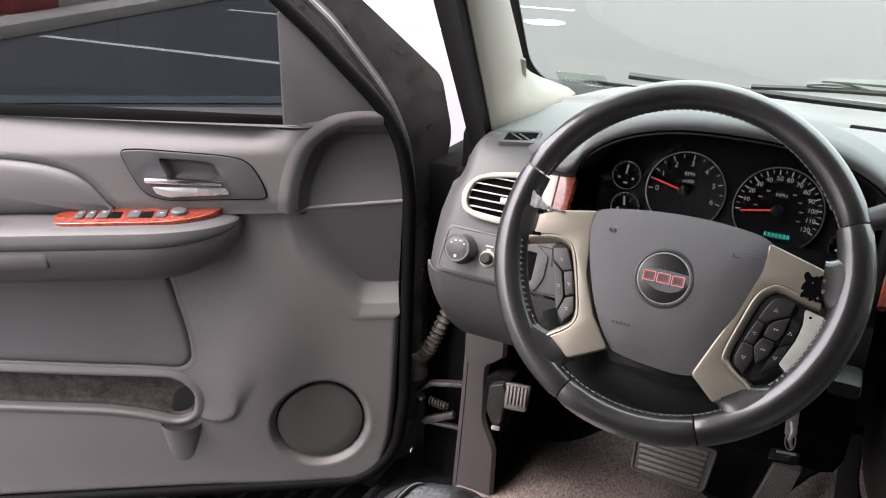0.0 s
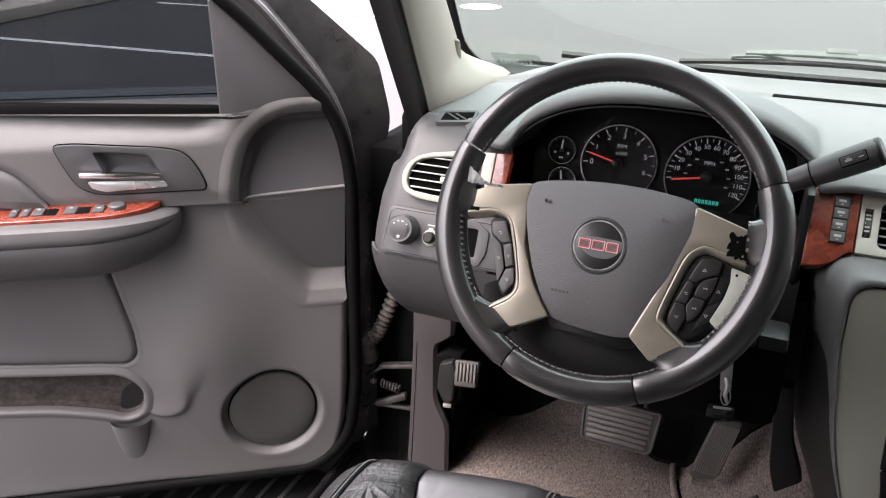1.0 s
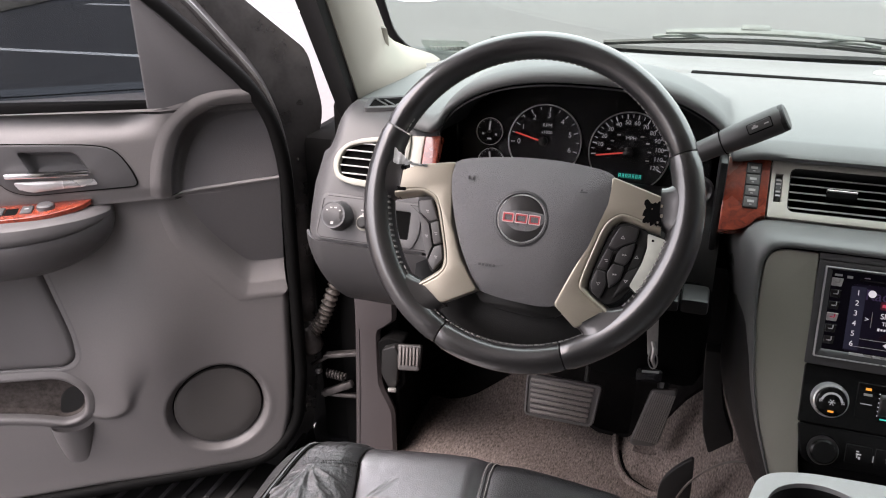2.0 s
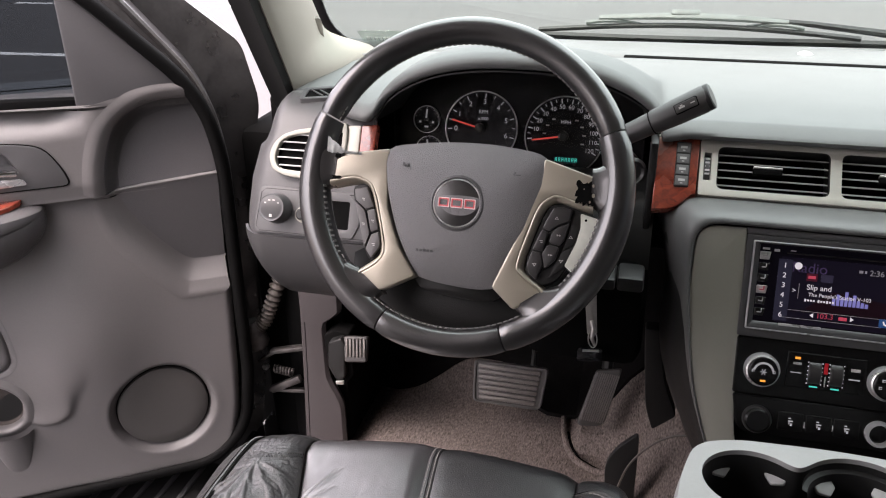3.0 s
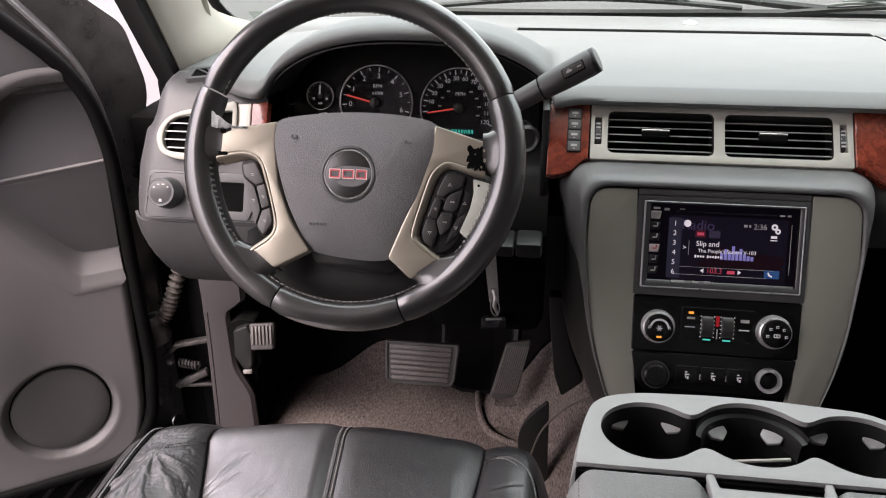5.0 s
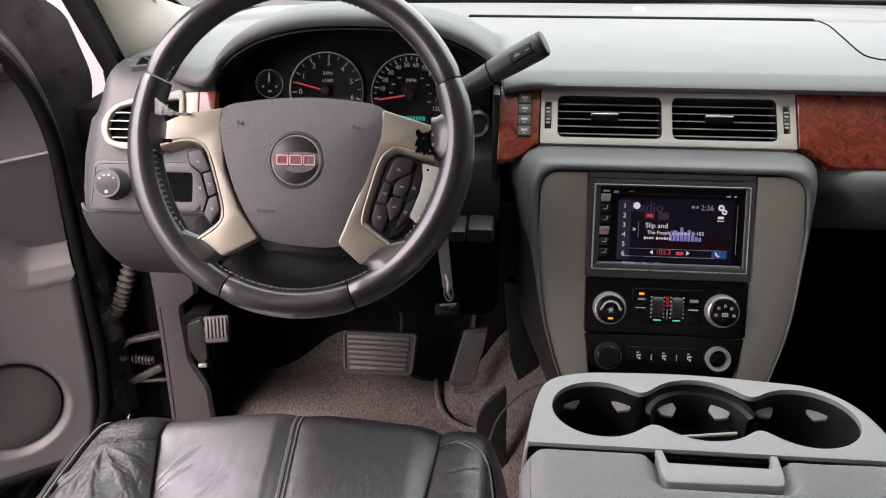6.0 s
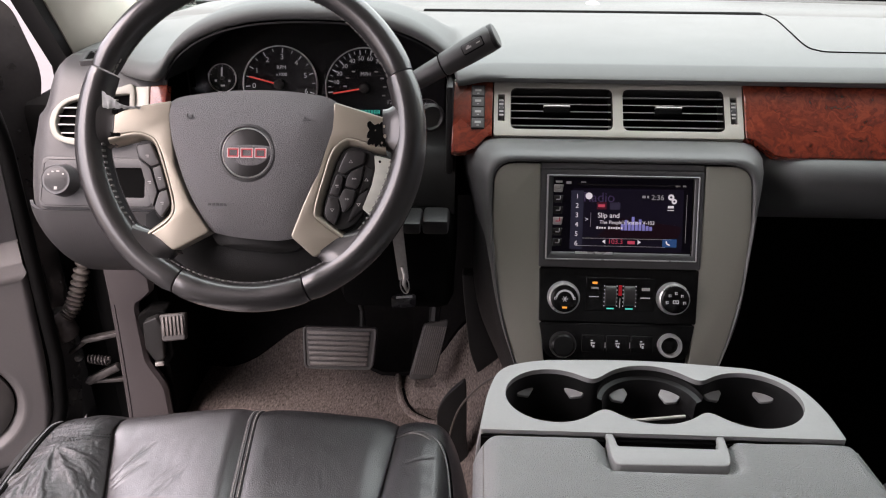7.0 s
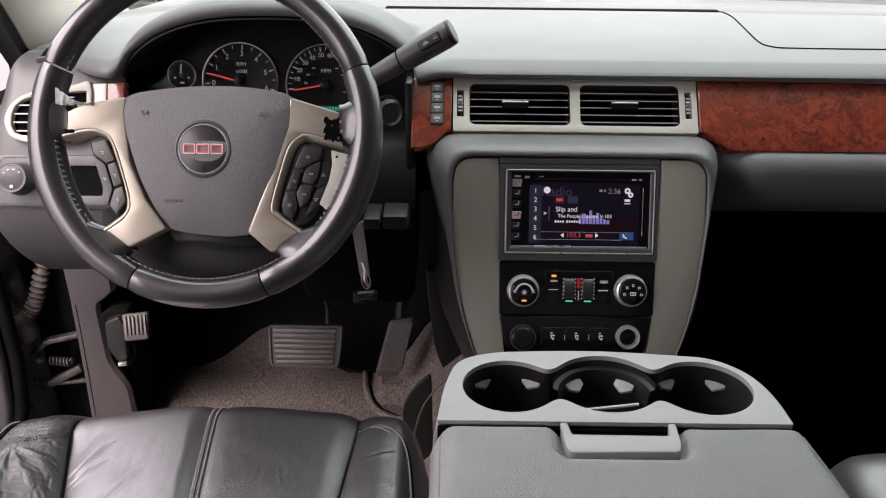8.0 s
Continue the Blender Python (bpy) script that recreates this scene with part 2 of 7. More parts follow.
GREY_RUBBER = material("grey_wiring_boot", (0.075, 0.064, 0.056), 0.6, vary=0.2, vary_size=40)
ASPHALT = material("pale_worn_asphalt", (0.055, 0.0520, 0.0518), 0.9, grain=0.6, grain_size=60, vary=0.14, vary_size=0.9)
PAINT = material("white_road_paint", (0.75, 0.75, 0.72), 0.7, grain=0.3, grain_size=60, vary=0.15, vary_size=4)
CONCRETE = material("beige_concrete", (0.50, 0.435, 0.36), 0.85, grain=0.5, grain_size=40, vary=0.15, vary_size=1.5)
RED_PAINT = material("red_painted_masonry", (0.32, 0.035, 0.03), 0.6, vary=0.15, vary_size=3)
MULCH = material("brown_bark_mulch", (0.15, 0.115, 0.09), 0.95, grain=1.0, grain_size=30, vary=0.4, vary_size=5)

# ---- shaping ----
TINY = {"print", "marks", "symbol", "caption", "divider", "switch_mark", "moulded_mark", "key_mark", "text_bar", "line", "dot", "ticks", "inner_scale", "key_line", "list_icon", "odometer", "arrow", "gears", "thread_row"}
def thing(name, place, label, category, group="", kind=""):
    """An Empty at the base of a thing, that holds its parts."""
    ob = new(name)
    ob.empty_display_size = 0.02
    ob.location = place
    return tagged(ob, label, category, group, kind)


def mesh_of(name, bm, mat, sharp=38):
    bmesh.ops.recalc_face_normals(bm, faces=bm.faces)
    me = bpy.data.meshes.new(name)
    bm.to_mesh(me)
    bm.free()
    me.materials.append(mat)
    me.polygons.foreach_set("use_smooth", [True] * len(me.polygons))
    me.set_sharp_from_angle(angle=radians(sharp))
    return me


def part(name, bm, mat, parent, label="", sharp=38):
    """Links a bmesh, in world places, as one mesh under a thing or a part."""
    ob = new(name, mesh_of(name, bm, mat, sharp))
    ob.parent = parent
    ob.matrix_parent_inverse = Matrix.Translation(-base_of(parent))
    if name in TINY:
        ob["kind"] = "stuff"
    return tagged(ob, label) if label else ob


def base_of(ob):
    return ob.location.copy() if ob.parent is None else Vector((0, 0, 0))


def solo(name, bm, mat, label, category="", kind="", group="", sharp=38):
    """Links a bmesh as a top-level object."""
    return tagged(new(name, mesh_of(name, bm, mat, sharp)), label, category, group, kind)


def axes(origin, u, v):
    """The frame of a panel: u across, v up it, n out of it."""
    u, v = Vector(u).normalized(), Vector(v).normalized()
    n = u.cross(v)
    m = Matrix((u, v, n)).transposed().to_4x4()
    m.translation = origin
    return m


def smooth_line(pts, steps=5, closed=True):
    """A curve through control points (Catmull-Rom)."""
    pts, out, n = [Vector(p) for p in pts], [], len(pts)
    for i in range(n if closed else n - 1):
        at = (lambda k: pts[k % n]) if closed else (lambda k: pts[min(max(k, 0), n - 1)])
        a, b, c, d = at(i - 1), at(i), at(i + 1), at(i + 2)
        for s in range(steps):
            t = s / steps
            out.append(0.5 * (2 * b + (c - a) * t + (2 * a - 5 * b + 4 * c - d) * t * t + (3 * b - a - 3 * c + d) * t**3))
    return out if closed else out + [pts[-1]]


def rounded(pts, radius, steps=5):
    """A polygon with its corners rounded; radius may be one for each corner."""
    n, out = len(pts), []
    for i in range(n):
        r = radius[i] if isinstance(radius, (list, tuple)) else radius
        p, a, b = Vector(pts[i]), Vector(pts[i - 1]), Vector(pts[(i + 1) % n])
        r = min(r, (a - p).length * 0.48, (b - p).length * 0.48)
        s, e = p + (a - p).normalized() * r, p + (b - p).normalized() * r
        if r < 1e-5:
            out.append(p)
            continue
        for k in range(steps + 1):
            t = k / steps
            out.append((1 - t) ** 2 * s + 2 * t * (1 - t) * p + t * t * e)
    return out


def rect(u0, v0, u1, v1, r=0.0, steps=4):
    return rounded([(u0, v0), (u1, v0), (u1, v1), (u0, v1)], r, steps)


def disc(u, v, r, steps=40, ry=None):
    return [(u + r * math.cos(2 * math.pi * k / steps), v + (ry or r) * math.sin(2 * math.pi * k / steps)) for k in range(steps)]


def plate(outline, m, n0, n1, bevel=0.0, holes=(), segments=3, bm=None):
    """A panel cut along an outline, with holes, from n0 to n1 of its frame, its front edges rounded."""
    own = bmesh.new()
    edges = []
    for ring in (outline, *holes):
        vs = [own.verts.new((p[0], p[1], n0)) for p in ring]
        edges += [own.edges.new((vs[k - 1], vs[k])) for k in range(len(vs))]
    if holes:
        bmesh.ops.triangle_fill(own, edges=edges, use_beauty=True)
        faces = list(own.faces)
    else:
        faces = [own.faces.new(vs)]
    res = bmesh.ops.extrude_face_region(own, geom=faces)
    top = [g for g in res["geom"] if isinstance(g, bmesh.types.BMVert)]
    for v in top:
        v.co.z = n1
    own.normal_update()
    if bevel:
        tops = set(top)
        rim = [e for e in own.edges if e.verts[0] in tops and e.verts[1] in tops and len(e.link_faces) == 2
               and abs(e.link_faces[0].normal.z - e.link_faces[1].normal.z) > 0.5]
        bmesh.ops.bevel(own, geom=rim, offset=bevel, segments=segments, profile=0.5, affect="EDGES", clamp_overlap=True)
    own.transform(m)
    return own if bm is None else join(bm, own)


def join(bm, other):
    me = bpy.data.meshes.new("tmp")
    other.to_mesh(me)
    other.free()
    bm.from_mesh(me)
    bpy.data.meshes.remove(me)
    return bm


def dome(outline, m, n0, n1, n2, rings=6, power=2.2, bm=None):
    """A cushion on an outline: sides from n0 to n1, then bulging to n2 in the middle."""
    bm = bm or bmesh.new()
    pts = [Vector((p[0], p[1])) for p in outline]
    mid = sum(pts, Vector((0, 0))) / len(pts)
    loops = [[bm.verts.new(m @ Vector((p.x, p.y, n0))) for p in pts]]
    for k in range(rings + 1):
        s = math.cos(math.pi / 2 * k / (rings + 1)) if k else 1.0
        s = 1 - k / (rings + 1)
        h = n1 + (n2 - n1) * (1 - s**power)
        loops.append([bm.verts.new(m @ Vector((*(mid + (p - mid) * s), h))) for p in pts])
    skin(bm, loops, True)
    c = bm.verts.new(m @ Vector((*mid, n2)))
    last = loops[-1]
    for k in range(len(last)):
        bm.faces.new((last[k - 1], last[k], c))
    return bm


def skin(bm, loops, ring=False):
    """Quads between successive rows of vertices."""
    for a, b in zip(loops, loops[1:]):
        for k in range(0 if ring else 1, len(a)):
            bm.faces.new((a[k - 1], a[k], b[k], b[k - 1]))
    return bm


def sheet(rows, thick=0.0, bm=None):
    """A surface through rows of places; with a thickness it gets a back and edges."""
    bm = bm or bmesh.new()
    loops = [[bm.verts.new(p) for p in row] for row in rows]
    before = set(bm.faces)
    skin(bm, loops)
    if thick:
        fs = [f for f in bm.faces if f not in before]
        bmesh.ops.recalc_face_normals(bm, faces=fs)
        bmesh.ops.solidify(bm, geom=fs, thickness=thick)
    return bm


def tube(path, radius, sides=10, bm=None, flat=1.0, caps=True):
    """A pipe along places; radius may vary along it."""
    bm = bm or bmesh.new()
    path = [Vector(p) for p in path]
    loops, up = [], None
    for i, p in enumerate(path):
        d = (path[min(i + 1, len(path) - 1)] - path[max(i - 1, 0)]).normalized()
        if up is None:
            up = d.orthogonal().normalized()
        up = (up - d * up.dot(d)).normalized()
        side = d.cross(up)
        r = radius[i] if isinstance(radius, (list, tuple)) else radius
        loops.append([bm.verts.new(p + r * (math.cos(2 * math.pi * k / sides) * up + flat * math.sin(2 * math.pi * k / sides) * side)) for k in range(sides)])
    skin(bm, loops, True)
    if caps:
        bm.faces.new(loops[0][::-1])
        bm.faces.new(loops[-1])
    return bm


def block(m, x0, y0, z0, x1, y1, z1, bevel=0.0, bm=None, segments=2):
    """A block in a frame, with its edges rounded."""
    own = bmesh.new()
    bmesh.ops.create_cube(own, size=1.0)
    for v in own.verts:
        v.co = Vector(((x0 + x1) / 2 + v.co.x * (x1 - x0), (y0 + y1) / 2 + v.co.y * (y1 - y0), (z0 + z1) / 2 + v.co.z * (z1 - z0)))
    if bevel:
        bmesh.ops.bevel(own, geom=list(own.edges), offset=bevel, segments=segments, profile=0.5, affect="EDGES", clamp_overlap=True)
    own.transform(m)
    return own if bm is None else join(bm, own)


def turned(profile, m, steps=40, bm=None):
    """A turned shape: rows of (radius, n) about the frame's n axis."""
    bm = bm or bmesh.new()
    loops = [[bm.verts.new(m @ Vector((r * math.cos(2 * math.pi * k / steps), r * math.sin(2 * math.pi * k / steps), n))) for k in range(steps)] for r, n in profile]
    skin(bm, loops, True)
    for ring in (loops[0][::-1], loops[-1]):
        bm.faces.new(ring)
    return bm


def moved(m, u, v, n=0.0, angle=0.0):
    return m @ Matrix.Translation((u, v, n)) @ Matrix.Rotation(radians(angle), 4, "Z")


def writing(name, body, size, m, mat, parent, label=""):
    """Words in the built-in font, centred on a frame, as a mesh."""
    cu = bpy.data.curves.new("letters", "FONT")
    cu.body, cu.size, cu.align_x, cu.align_y, cu.extrude = body, size, "CENTER", "CENTER", 0.00008
    tmp = bpy.data.objects.new("letters", cu)
    me = bpy.data.meshes.new_from_object(tmp)
    bpy.data.objects.remove(tmp)
    me.transform(m)
    me.materials.clear()
    me.materials.append(mat)
    ob = new(name, me)
    ob.parent = parent
    ob.matrix_parent_inverse = Matrix.Translation(-base_of(parent))
    return tagged(ob, label) if label else ob


def bars(spec, m, n, thick=0.0006):
    """Small raised bars (u, v, width, height) in a frame: print that cannot be read."""
    bm = bmesh.new()
    for u, v, w, h in spec:
        block(m, u - w / 2, v - h / 2, n, u + w / 2, v + h / 2, n + thick, bm=bm)
    return bm


def ease(a, b, x):
    t = min(1, max(0, (x - a) / (b - a)))
    return t * t * (3 - 2 * t)


def mix(a, b, t):
    return a + (b - a) * t


WORLD = Matrix.Identity(4)

# ---- outdoors: a parking lot ----
bm = bmesh.new()
n = 26
def lot_row(k):
    return [(sx * 3000 * (abs(sx) ** 5), (k / n * 2 - 1) * 3000 * abs(k / n * 2 - 1) ** 5, 0.0) for sx in [i / n * 2 - 1 for i in range(n + 1)]]
sheet([lot_row(k) for k in range(n + 1)], bm=bm)
solo("ground", bm, ASPHALT, "pale worn asphalt of an open parking lot", "ground", "structure")
LOT = Matrix.Rotation(radians(5), 4, "Z")
for k in range(7):
    y = 2.45 + 3.1 * k
    bm = block(Matrix.Translation((-6.0, y, 0)) @ LOT, -2.2, -0.05, 0.002, 1.95, 0.05, 0.006)
    solo("parking_line", bm, PAINT, "white painted parking bay line on asphalt", "road marking", "structure", "parking bay lines")
bm = plate(disc(-3.95, 10.3, 0.3), WORLD, 0.002, 0.006)
solo("manhole_cover", bm, PAINT, "pale round cover set in the asphalt", "manhole cover", "structure")
EDGE = Matrix.Translation((-8.3, 4.9, 0)) @ Matrix.Rotation(radians(10), 4, "Z")
bm = block(EDGE, -0.30, -30, 0.0, 0.0, 40, 0.15, 0.02)
solo("kerb", bm, CONCRETE, "beige concrete kerb along the parking lot", "kerb", "structure")
bm = block(EDGE, -0.62, -30, 0.0, -0.318, 40, 0.142, 0.01)
solo("pavement", bm, CONCRETE, "narrow beige concrete strip behind the kerb", "pavement", "structure")
bm = block(EDGE, -9.0, -30, 0.0, -0.627, 40, 0.12, 0.01)
solo("planting_bed", bm, MULCH, "brown mulched bed behind the kerb", "planting bed", "structure")
bm = block(EDGE, -1.35, 0.95, 0.10, -0.70, 1.75, 0.55, 0.04)
block(EDGE, -1.40, 0.90, 0.55, -0.65, 1.80, 0.62, 0.02, bm=bm)
solo("red_planter", bm, RED_PAINT, "low red painted block on the mulched bed", "planter")

# ---- the vehicle's shell ----
# carpeted floor with the toe board ahead and the hump of the tunnel beside it
def floor_z(x, y):
    z = 0.48 + 0.52 * max(0, y - 0.62) * ease(0.60, 0.72, y) * 1.6
    z += 0.20 * ease(0.20, 0.36, x + 0.10 * ease(0.3, 0.8, y))
    z += 0.030 * ease(0.105, 0.125, x) * ease(0.50, 0.52, y) * (1 - ease(0.2, 0.26, x))
    z += 0.006 * noise.noise((x * 9, y * 9, 0)) + 0.0025 * noise.noise((x * 45, y * 45, 3))
    return z
bm = sheet([[(x, y, floor_z(x, y)) for x in [-0.40 + 0.0125 * i for i in range(68)]] for y in [-0.9 + 0.015 * j for j in range(129)]], 0.02)
def toe(x):
    return 0.615 + 0.075 * ease(-0.30, -0.12, x) - 0.095 * ease(-0.06, 0.05, x)
bm2 = sheet([[(x, mix(toe(x), 0.99, j / 10), floor_z(x, mix(toe(x), 0.99, j / 10)) + 0.012) for x in [-0.45 + 0.02 * i for i in range(44)]] for j in range(11)], 0.01)
solo("toe_board", bm2, TOE_SHADE, "near-black sheet standing in for the shade on the toe board", "floor", "structure")
solo("floor", bm, CARPET, "brown-grey carpeted vehicle floor, worn and dusty", "floor", "structure")
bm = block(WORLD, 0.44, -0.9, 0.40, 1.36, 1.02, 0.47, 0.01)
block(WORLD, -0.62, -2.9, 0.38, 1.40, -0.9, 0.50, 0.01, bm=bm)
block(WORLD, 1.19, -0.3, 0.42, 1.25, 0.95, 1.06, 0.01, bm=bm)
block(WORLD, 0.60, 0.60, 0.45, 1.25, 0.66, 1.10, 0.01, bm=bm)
solo("floor_pan", bm, DARK, "floor pan and added liners, near black for the passenger footwell's shade", "floor", "structure")
bm = block(WORLD, -0.60, -0.95, 0.24, -0.445, 0.60, 0.385, 0.012)
block(WORLD, -0.57, -0.95, 0.385, -0.47, 0.40, 0.396, 0.004, bm=bm)
tube([(-0.592, -0.95, 0.384), (-0.592, 0.50, 0.384)], 0.011, 10, bm=bm)
tube([(-0.545, -0.95, 0.396), (-0.545, 0.40, 0.396)], 0.005, 8, bm=bm)
solo("door_sill", bm, GLOSS_BLACK, "glossy black door sill with beaded edges", "sill", "structure")
step = thing("running_board", (-0.80, -0.25, 0.28), "ribbed black running board below the door sill", "running board")
part("board", block(WORLD, -1.02, -0.95, 0.285, -0.612, 0.46, 0.330, 0.02), MATT_BLACK, step)
for k in range(7):
    part("rib", block(WORLD, -0.965 + 0.045 * k, -0.93, 0.329, -0.953 + 0.045 * k, 0.43, 0.334, 0.002), PLASTIC, step)
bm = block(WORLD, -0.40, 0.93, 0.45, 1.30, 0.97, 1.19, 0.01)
solo("wall_firewall", bm, DARK, "firewall behind the dashboard, near black for the footwell's shade", "wall", "structure")
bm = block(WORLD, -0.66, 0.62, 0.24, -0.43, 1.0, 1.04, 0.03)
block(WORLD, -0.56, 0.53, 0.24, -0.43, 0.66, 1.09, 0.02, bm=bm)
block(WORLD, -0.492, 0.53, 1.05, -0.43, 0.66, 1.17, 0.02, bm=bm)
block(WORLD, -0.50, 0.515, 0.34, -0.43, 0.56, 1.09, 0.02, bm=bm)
solo("hinge_pillar", bm, DARK, "black painted body pillar at the hinges, near black for its shade", "pillar", "structure")
bm = block(WORLD, -0.42, -2.9, 1.86, 1.26, 0.12, 1.90, 0.01)
solo("ceiling", bm, HEADLINER, "beige headliner under the roof", "ceiling", "structure")
bm = block(WORLD, -0.60, -2.9, 1.905, 1.44, 0.14, 1.93, 0.01)
solo("roof", bm, GLOSS_BLACK, "glossy black painted roof", "roof", "structure")
# side with the passenger door, closed; rear quarter behind the open door; tailgate
def side_wall(name, x0, x1, y0, y1, holes, label):
    m = axes(((x0 + x1) / 2, 0, 0), (0, 1, 0), (0, 0, 1))
    b = plate([(y0, 0.36), (y1, 0.36), (y1, 1.16), (min(y1, 0.12), 1.905), (y0, 1.905)], m, -(x1 - x0) / 2, (x1 - x0) / 2, 0, holes)
    solo(name, b, CREAM, label, "wall", "structure")
    out = 1 if x0 > 0 else -1
    m = axes((x1 + 0.006 if out > 0 else x0 - 0.006, 0, 0), (0, 1, 0), (0, 0, 1))
    b = plate([(y0, 0.34), (y1, 0.34), (y1, 1.15), (min(y1, 0.14), 1.90), (y0, 1.90)], m, -0.004, 0.004, 0, holes)
    return solo("body_side", b, GLOSS_BLACK, "glossy black painted body side", "body panel", "structure")
side_wall("wall_passenger", 1.26, 1.40, -2.9, 0.96, [rect(-0.72, 1.2, 0.02, 1.72, 0.05), rect(-2.0, 1.2, -0.92, 1.72, 0.05)], "cream trimmed passenger side with shut doors")
side_wall("wall_rear_quarter", -0.60, -0.46, -2.9, -0.95, [rect(-2.2, 1.2, -1.15, 1.72, 0.05)], "cream trimmed side behind the driver's door opening")
for x, y0, y1 in ((1.33, -0.73, 0.03), (1.33, -2.01, -0.91), (-0.53, -2.21, -1.14)):
    bm = block(WORLD, x - 0.003, y0, 1.19, x + 0.003, y1, 1.73)
    solo("window_side", bm, TINT if y1 > 0 else SMOKE, "tinted side window pane" if y1 > 0 else "smoked side window pane", "window", "structure").visible_shadow = False
TGM = axes((0.4, -2.925, 0), (1, 0, 0), (0, 0, 1))
bm = plate(rect(-1.0, 0.36, 1.0, 1.905), TGM, -0.025, 0.025, 0, [rect(-0.78, 1.15, 0.78, 1.75, 0.06)])
solo("wall_tailgate", bm, CREAM, "cream trimmed tailgate with a wide rear window", "wall", "structure")
bm = plate(rect(-0.79, 1.14, 0.79, 1.76, 0.06), TGM, -0.004, 0.004)
bm2 = plate(rect(-1.0, 0.36, 1.0, 1.905), moved(TGM, 0, 0, 0.031), -0.004, 0.004, 0, [rect(-0.78, 1.15, 0.78, 1.75, 0.06)])
solo("body_rear", bm2, GLOSS_BLACK, "glossy black painted tailgate skin", "body panel", "structure")
solo("window_rear", bm, SMOKE, "smoked rear window pane", "window", "structure").visible_shadow = False
# windscreen: raked glass from the cowl to the roof, with a dark printed edge
GLASS_M = axes((0.42, 0.90, 1.195), (1, 0, 0), (0, -0.775, 0.632))
glass_outline = rounded([(-0.935, -0.06), (0.935, -0.06), (0.76, 1.02), (-0.76, 1.02)], [0.17, 0.17, 0.05, 0.05], 9)
ws = thing("window_1", (0.42, 0.90, 1.195), "raked clear windscreen with a faint green tint", "windscreen", kind="structure")
part("pane", plate(glass_outline, GLASS_M, -0.005, 0), PANE, ws).visible_shadow = False
inner = [(p.x * 0.990, 0.004 + p.y * 0.990) for p in glass_outline]
part("window_frame", plate([(p.x * 1.02, p.y * 1.02 - 0.01) for p in glass_outline], GLASS_M, 0.001, 0.006, 0.002, [inner]), RUBBER, ws, "black rubber edge of the windscreen")
# sticker on the glass, seen from behind
st = thing("windscreen_sticker", GLASS_M @ Vector((-0.80, 0.012, 0.001)), "pale sticker on the windscreen with a printed number", "sticker")
STM = moved(GLASS_M, -0.80, 0.012, 0.001, 3)
part("paper", plate(rect(-0.055, -0.028, 0.055, 0.028, 0.006), STM, 0.0, 0.0005), FILM, st)
part("print", bars([(-0.038 + 0.0095 * k + d, -0.004 + e, w, h) for k in range(8) for d, e, w, h in ((-0.002, 0, 0.0012, 0.013), (0.002, 0, 0.0012, 0.013), (0, 0.006 * (-1) ** k, 0.004, 0.0012))] + [(0, -0.019, 0.08, 0.003)], STM, 0.0010), PRINT, st, "grey printed bars")
# bonnet, wings and cowl ahead of the glass
bm = sheet([[(x, y, 1.075 - 0.06 * ((y - 0.98) / 1.1) ** 2 - 0.05 * (abs(x - 0.42) / 1.0) ** 3) for x in [-0.56 + 0.098 * i for i in range(21)]] for y in [0.98 + 0.11 * j for j in range(11)]], 0.02)
block(WORLD, -0.58, 0.94, 0.35, 1.42, 2.05, 0.96, 0.05, bm=bm)
solo("bonnet", bm, GLOSS_BLACK, "glossy black painted bonnet and wings", "bonnet")
bm = sheet([[(x, y, z) for x in [-0.5 + 0.092 * i for i in range(21)]] for y, z in ((0.86, 1.175), (0.90, 1.19), (0.96, 1.185), (1.00, 1.10))], 0.01)
solo("cowl", bm, MATT_BLACK, "matt black plastic cowl below the windscreen", "cowl", "structure")

def wiper(u0, v0, u1, v1, bow):
    """A wiper at rest on the outside of the glass: blade, bridges and a bent arm."""
    t = thing("wiper", GLASS_M @ Vector((u0, v0, -0.02)), "black windscreen wiper resting on the glass", "wiper", "windscreen wipers")
    a, b = Vector((u0, v0, 0)), Vector((u1, v1, 0))
    d = b - a
    at = lambda s, h, n: GLASS_M @ (a + d * s + Vector((0, h, -n)))
    part("blade", tube([at(i / 16, bow * 0.6 * math.sin(math.pi * i / 16), 0.012) for i in range(17)], 0.0055, 6), RUBBER, t)
    part("bridge", tube([at(0.20 + 0.58 * i / 12, bow * 0.62 + 0.012 * math.sin(math.pi * i / 12), 0.024) for i in range(13)], [0.005 + 0.003 * math.sin(math.pi * i / 12) for i in range(13)], 8, flat=0.7), WIPER_GREY, t, "dull grey bridge")
    for s in (0.16, 0.66):
        part("claw", tube([at(s + 0.17 * i / 6, bow * 0.42 + 0.010 * math.sin(math.pi * i / 6), 0.018) for i in range(7)], 0.0040, 6), WIPER_GREY, t, "small grey claw")
    part("arm", tube([at(0.46, bow * 0.80, 0.030), at(0.58, bow * 0.60, 0.032), at(0.85, bow * 0.20, 0.034), at(1.12, -0.025, 0.036), at(1.35, -0.06, 0.04)], [0.006, 0.006, 0.006, 0.008, 0.010], 6), MATT_BLACK, t, "black bent arm")
    part("joint", block(moved(GLASS_M, *(a + d * 0.47 + Vector((0, bow * 0.85, 0))).xy, -0.030), -0.026, -0.007, -0.006, 0.026, 0.007, 0.006, 0.003), WIPER_GREY, t)
wiper(-0.46, 0.046, 0.14, 0.052, 0.052)
wiper(0.20, 0.034, 0.80, 0.050, 0.045)
bm = tube([GLASS_M @ Vector((u, 0.030 + 0.006 * math.sin(u * 5), -0.012)) for u in [-0.7 + 0.1 * i for i in range(15)]], 0.008, 6)
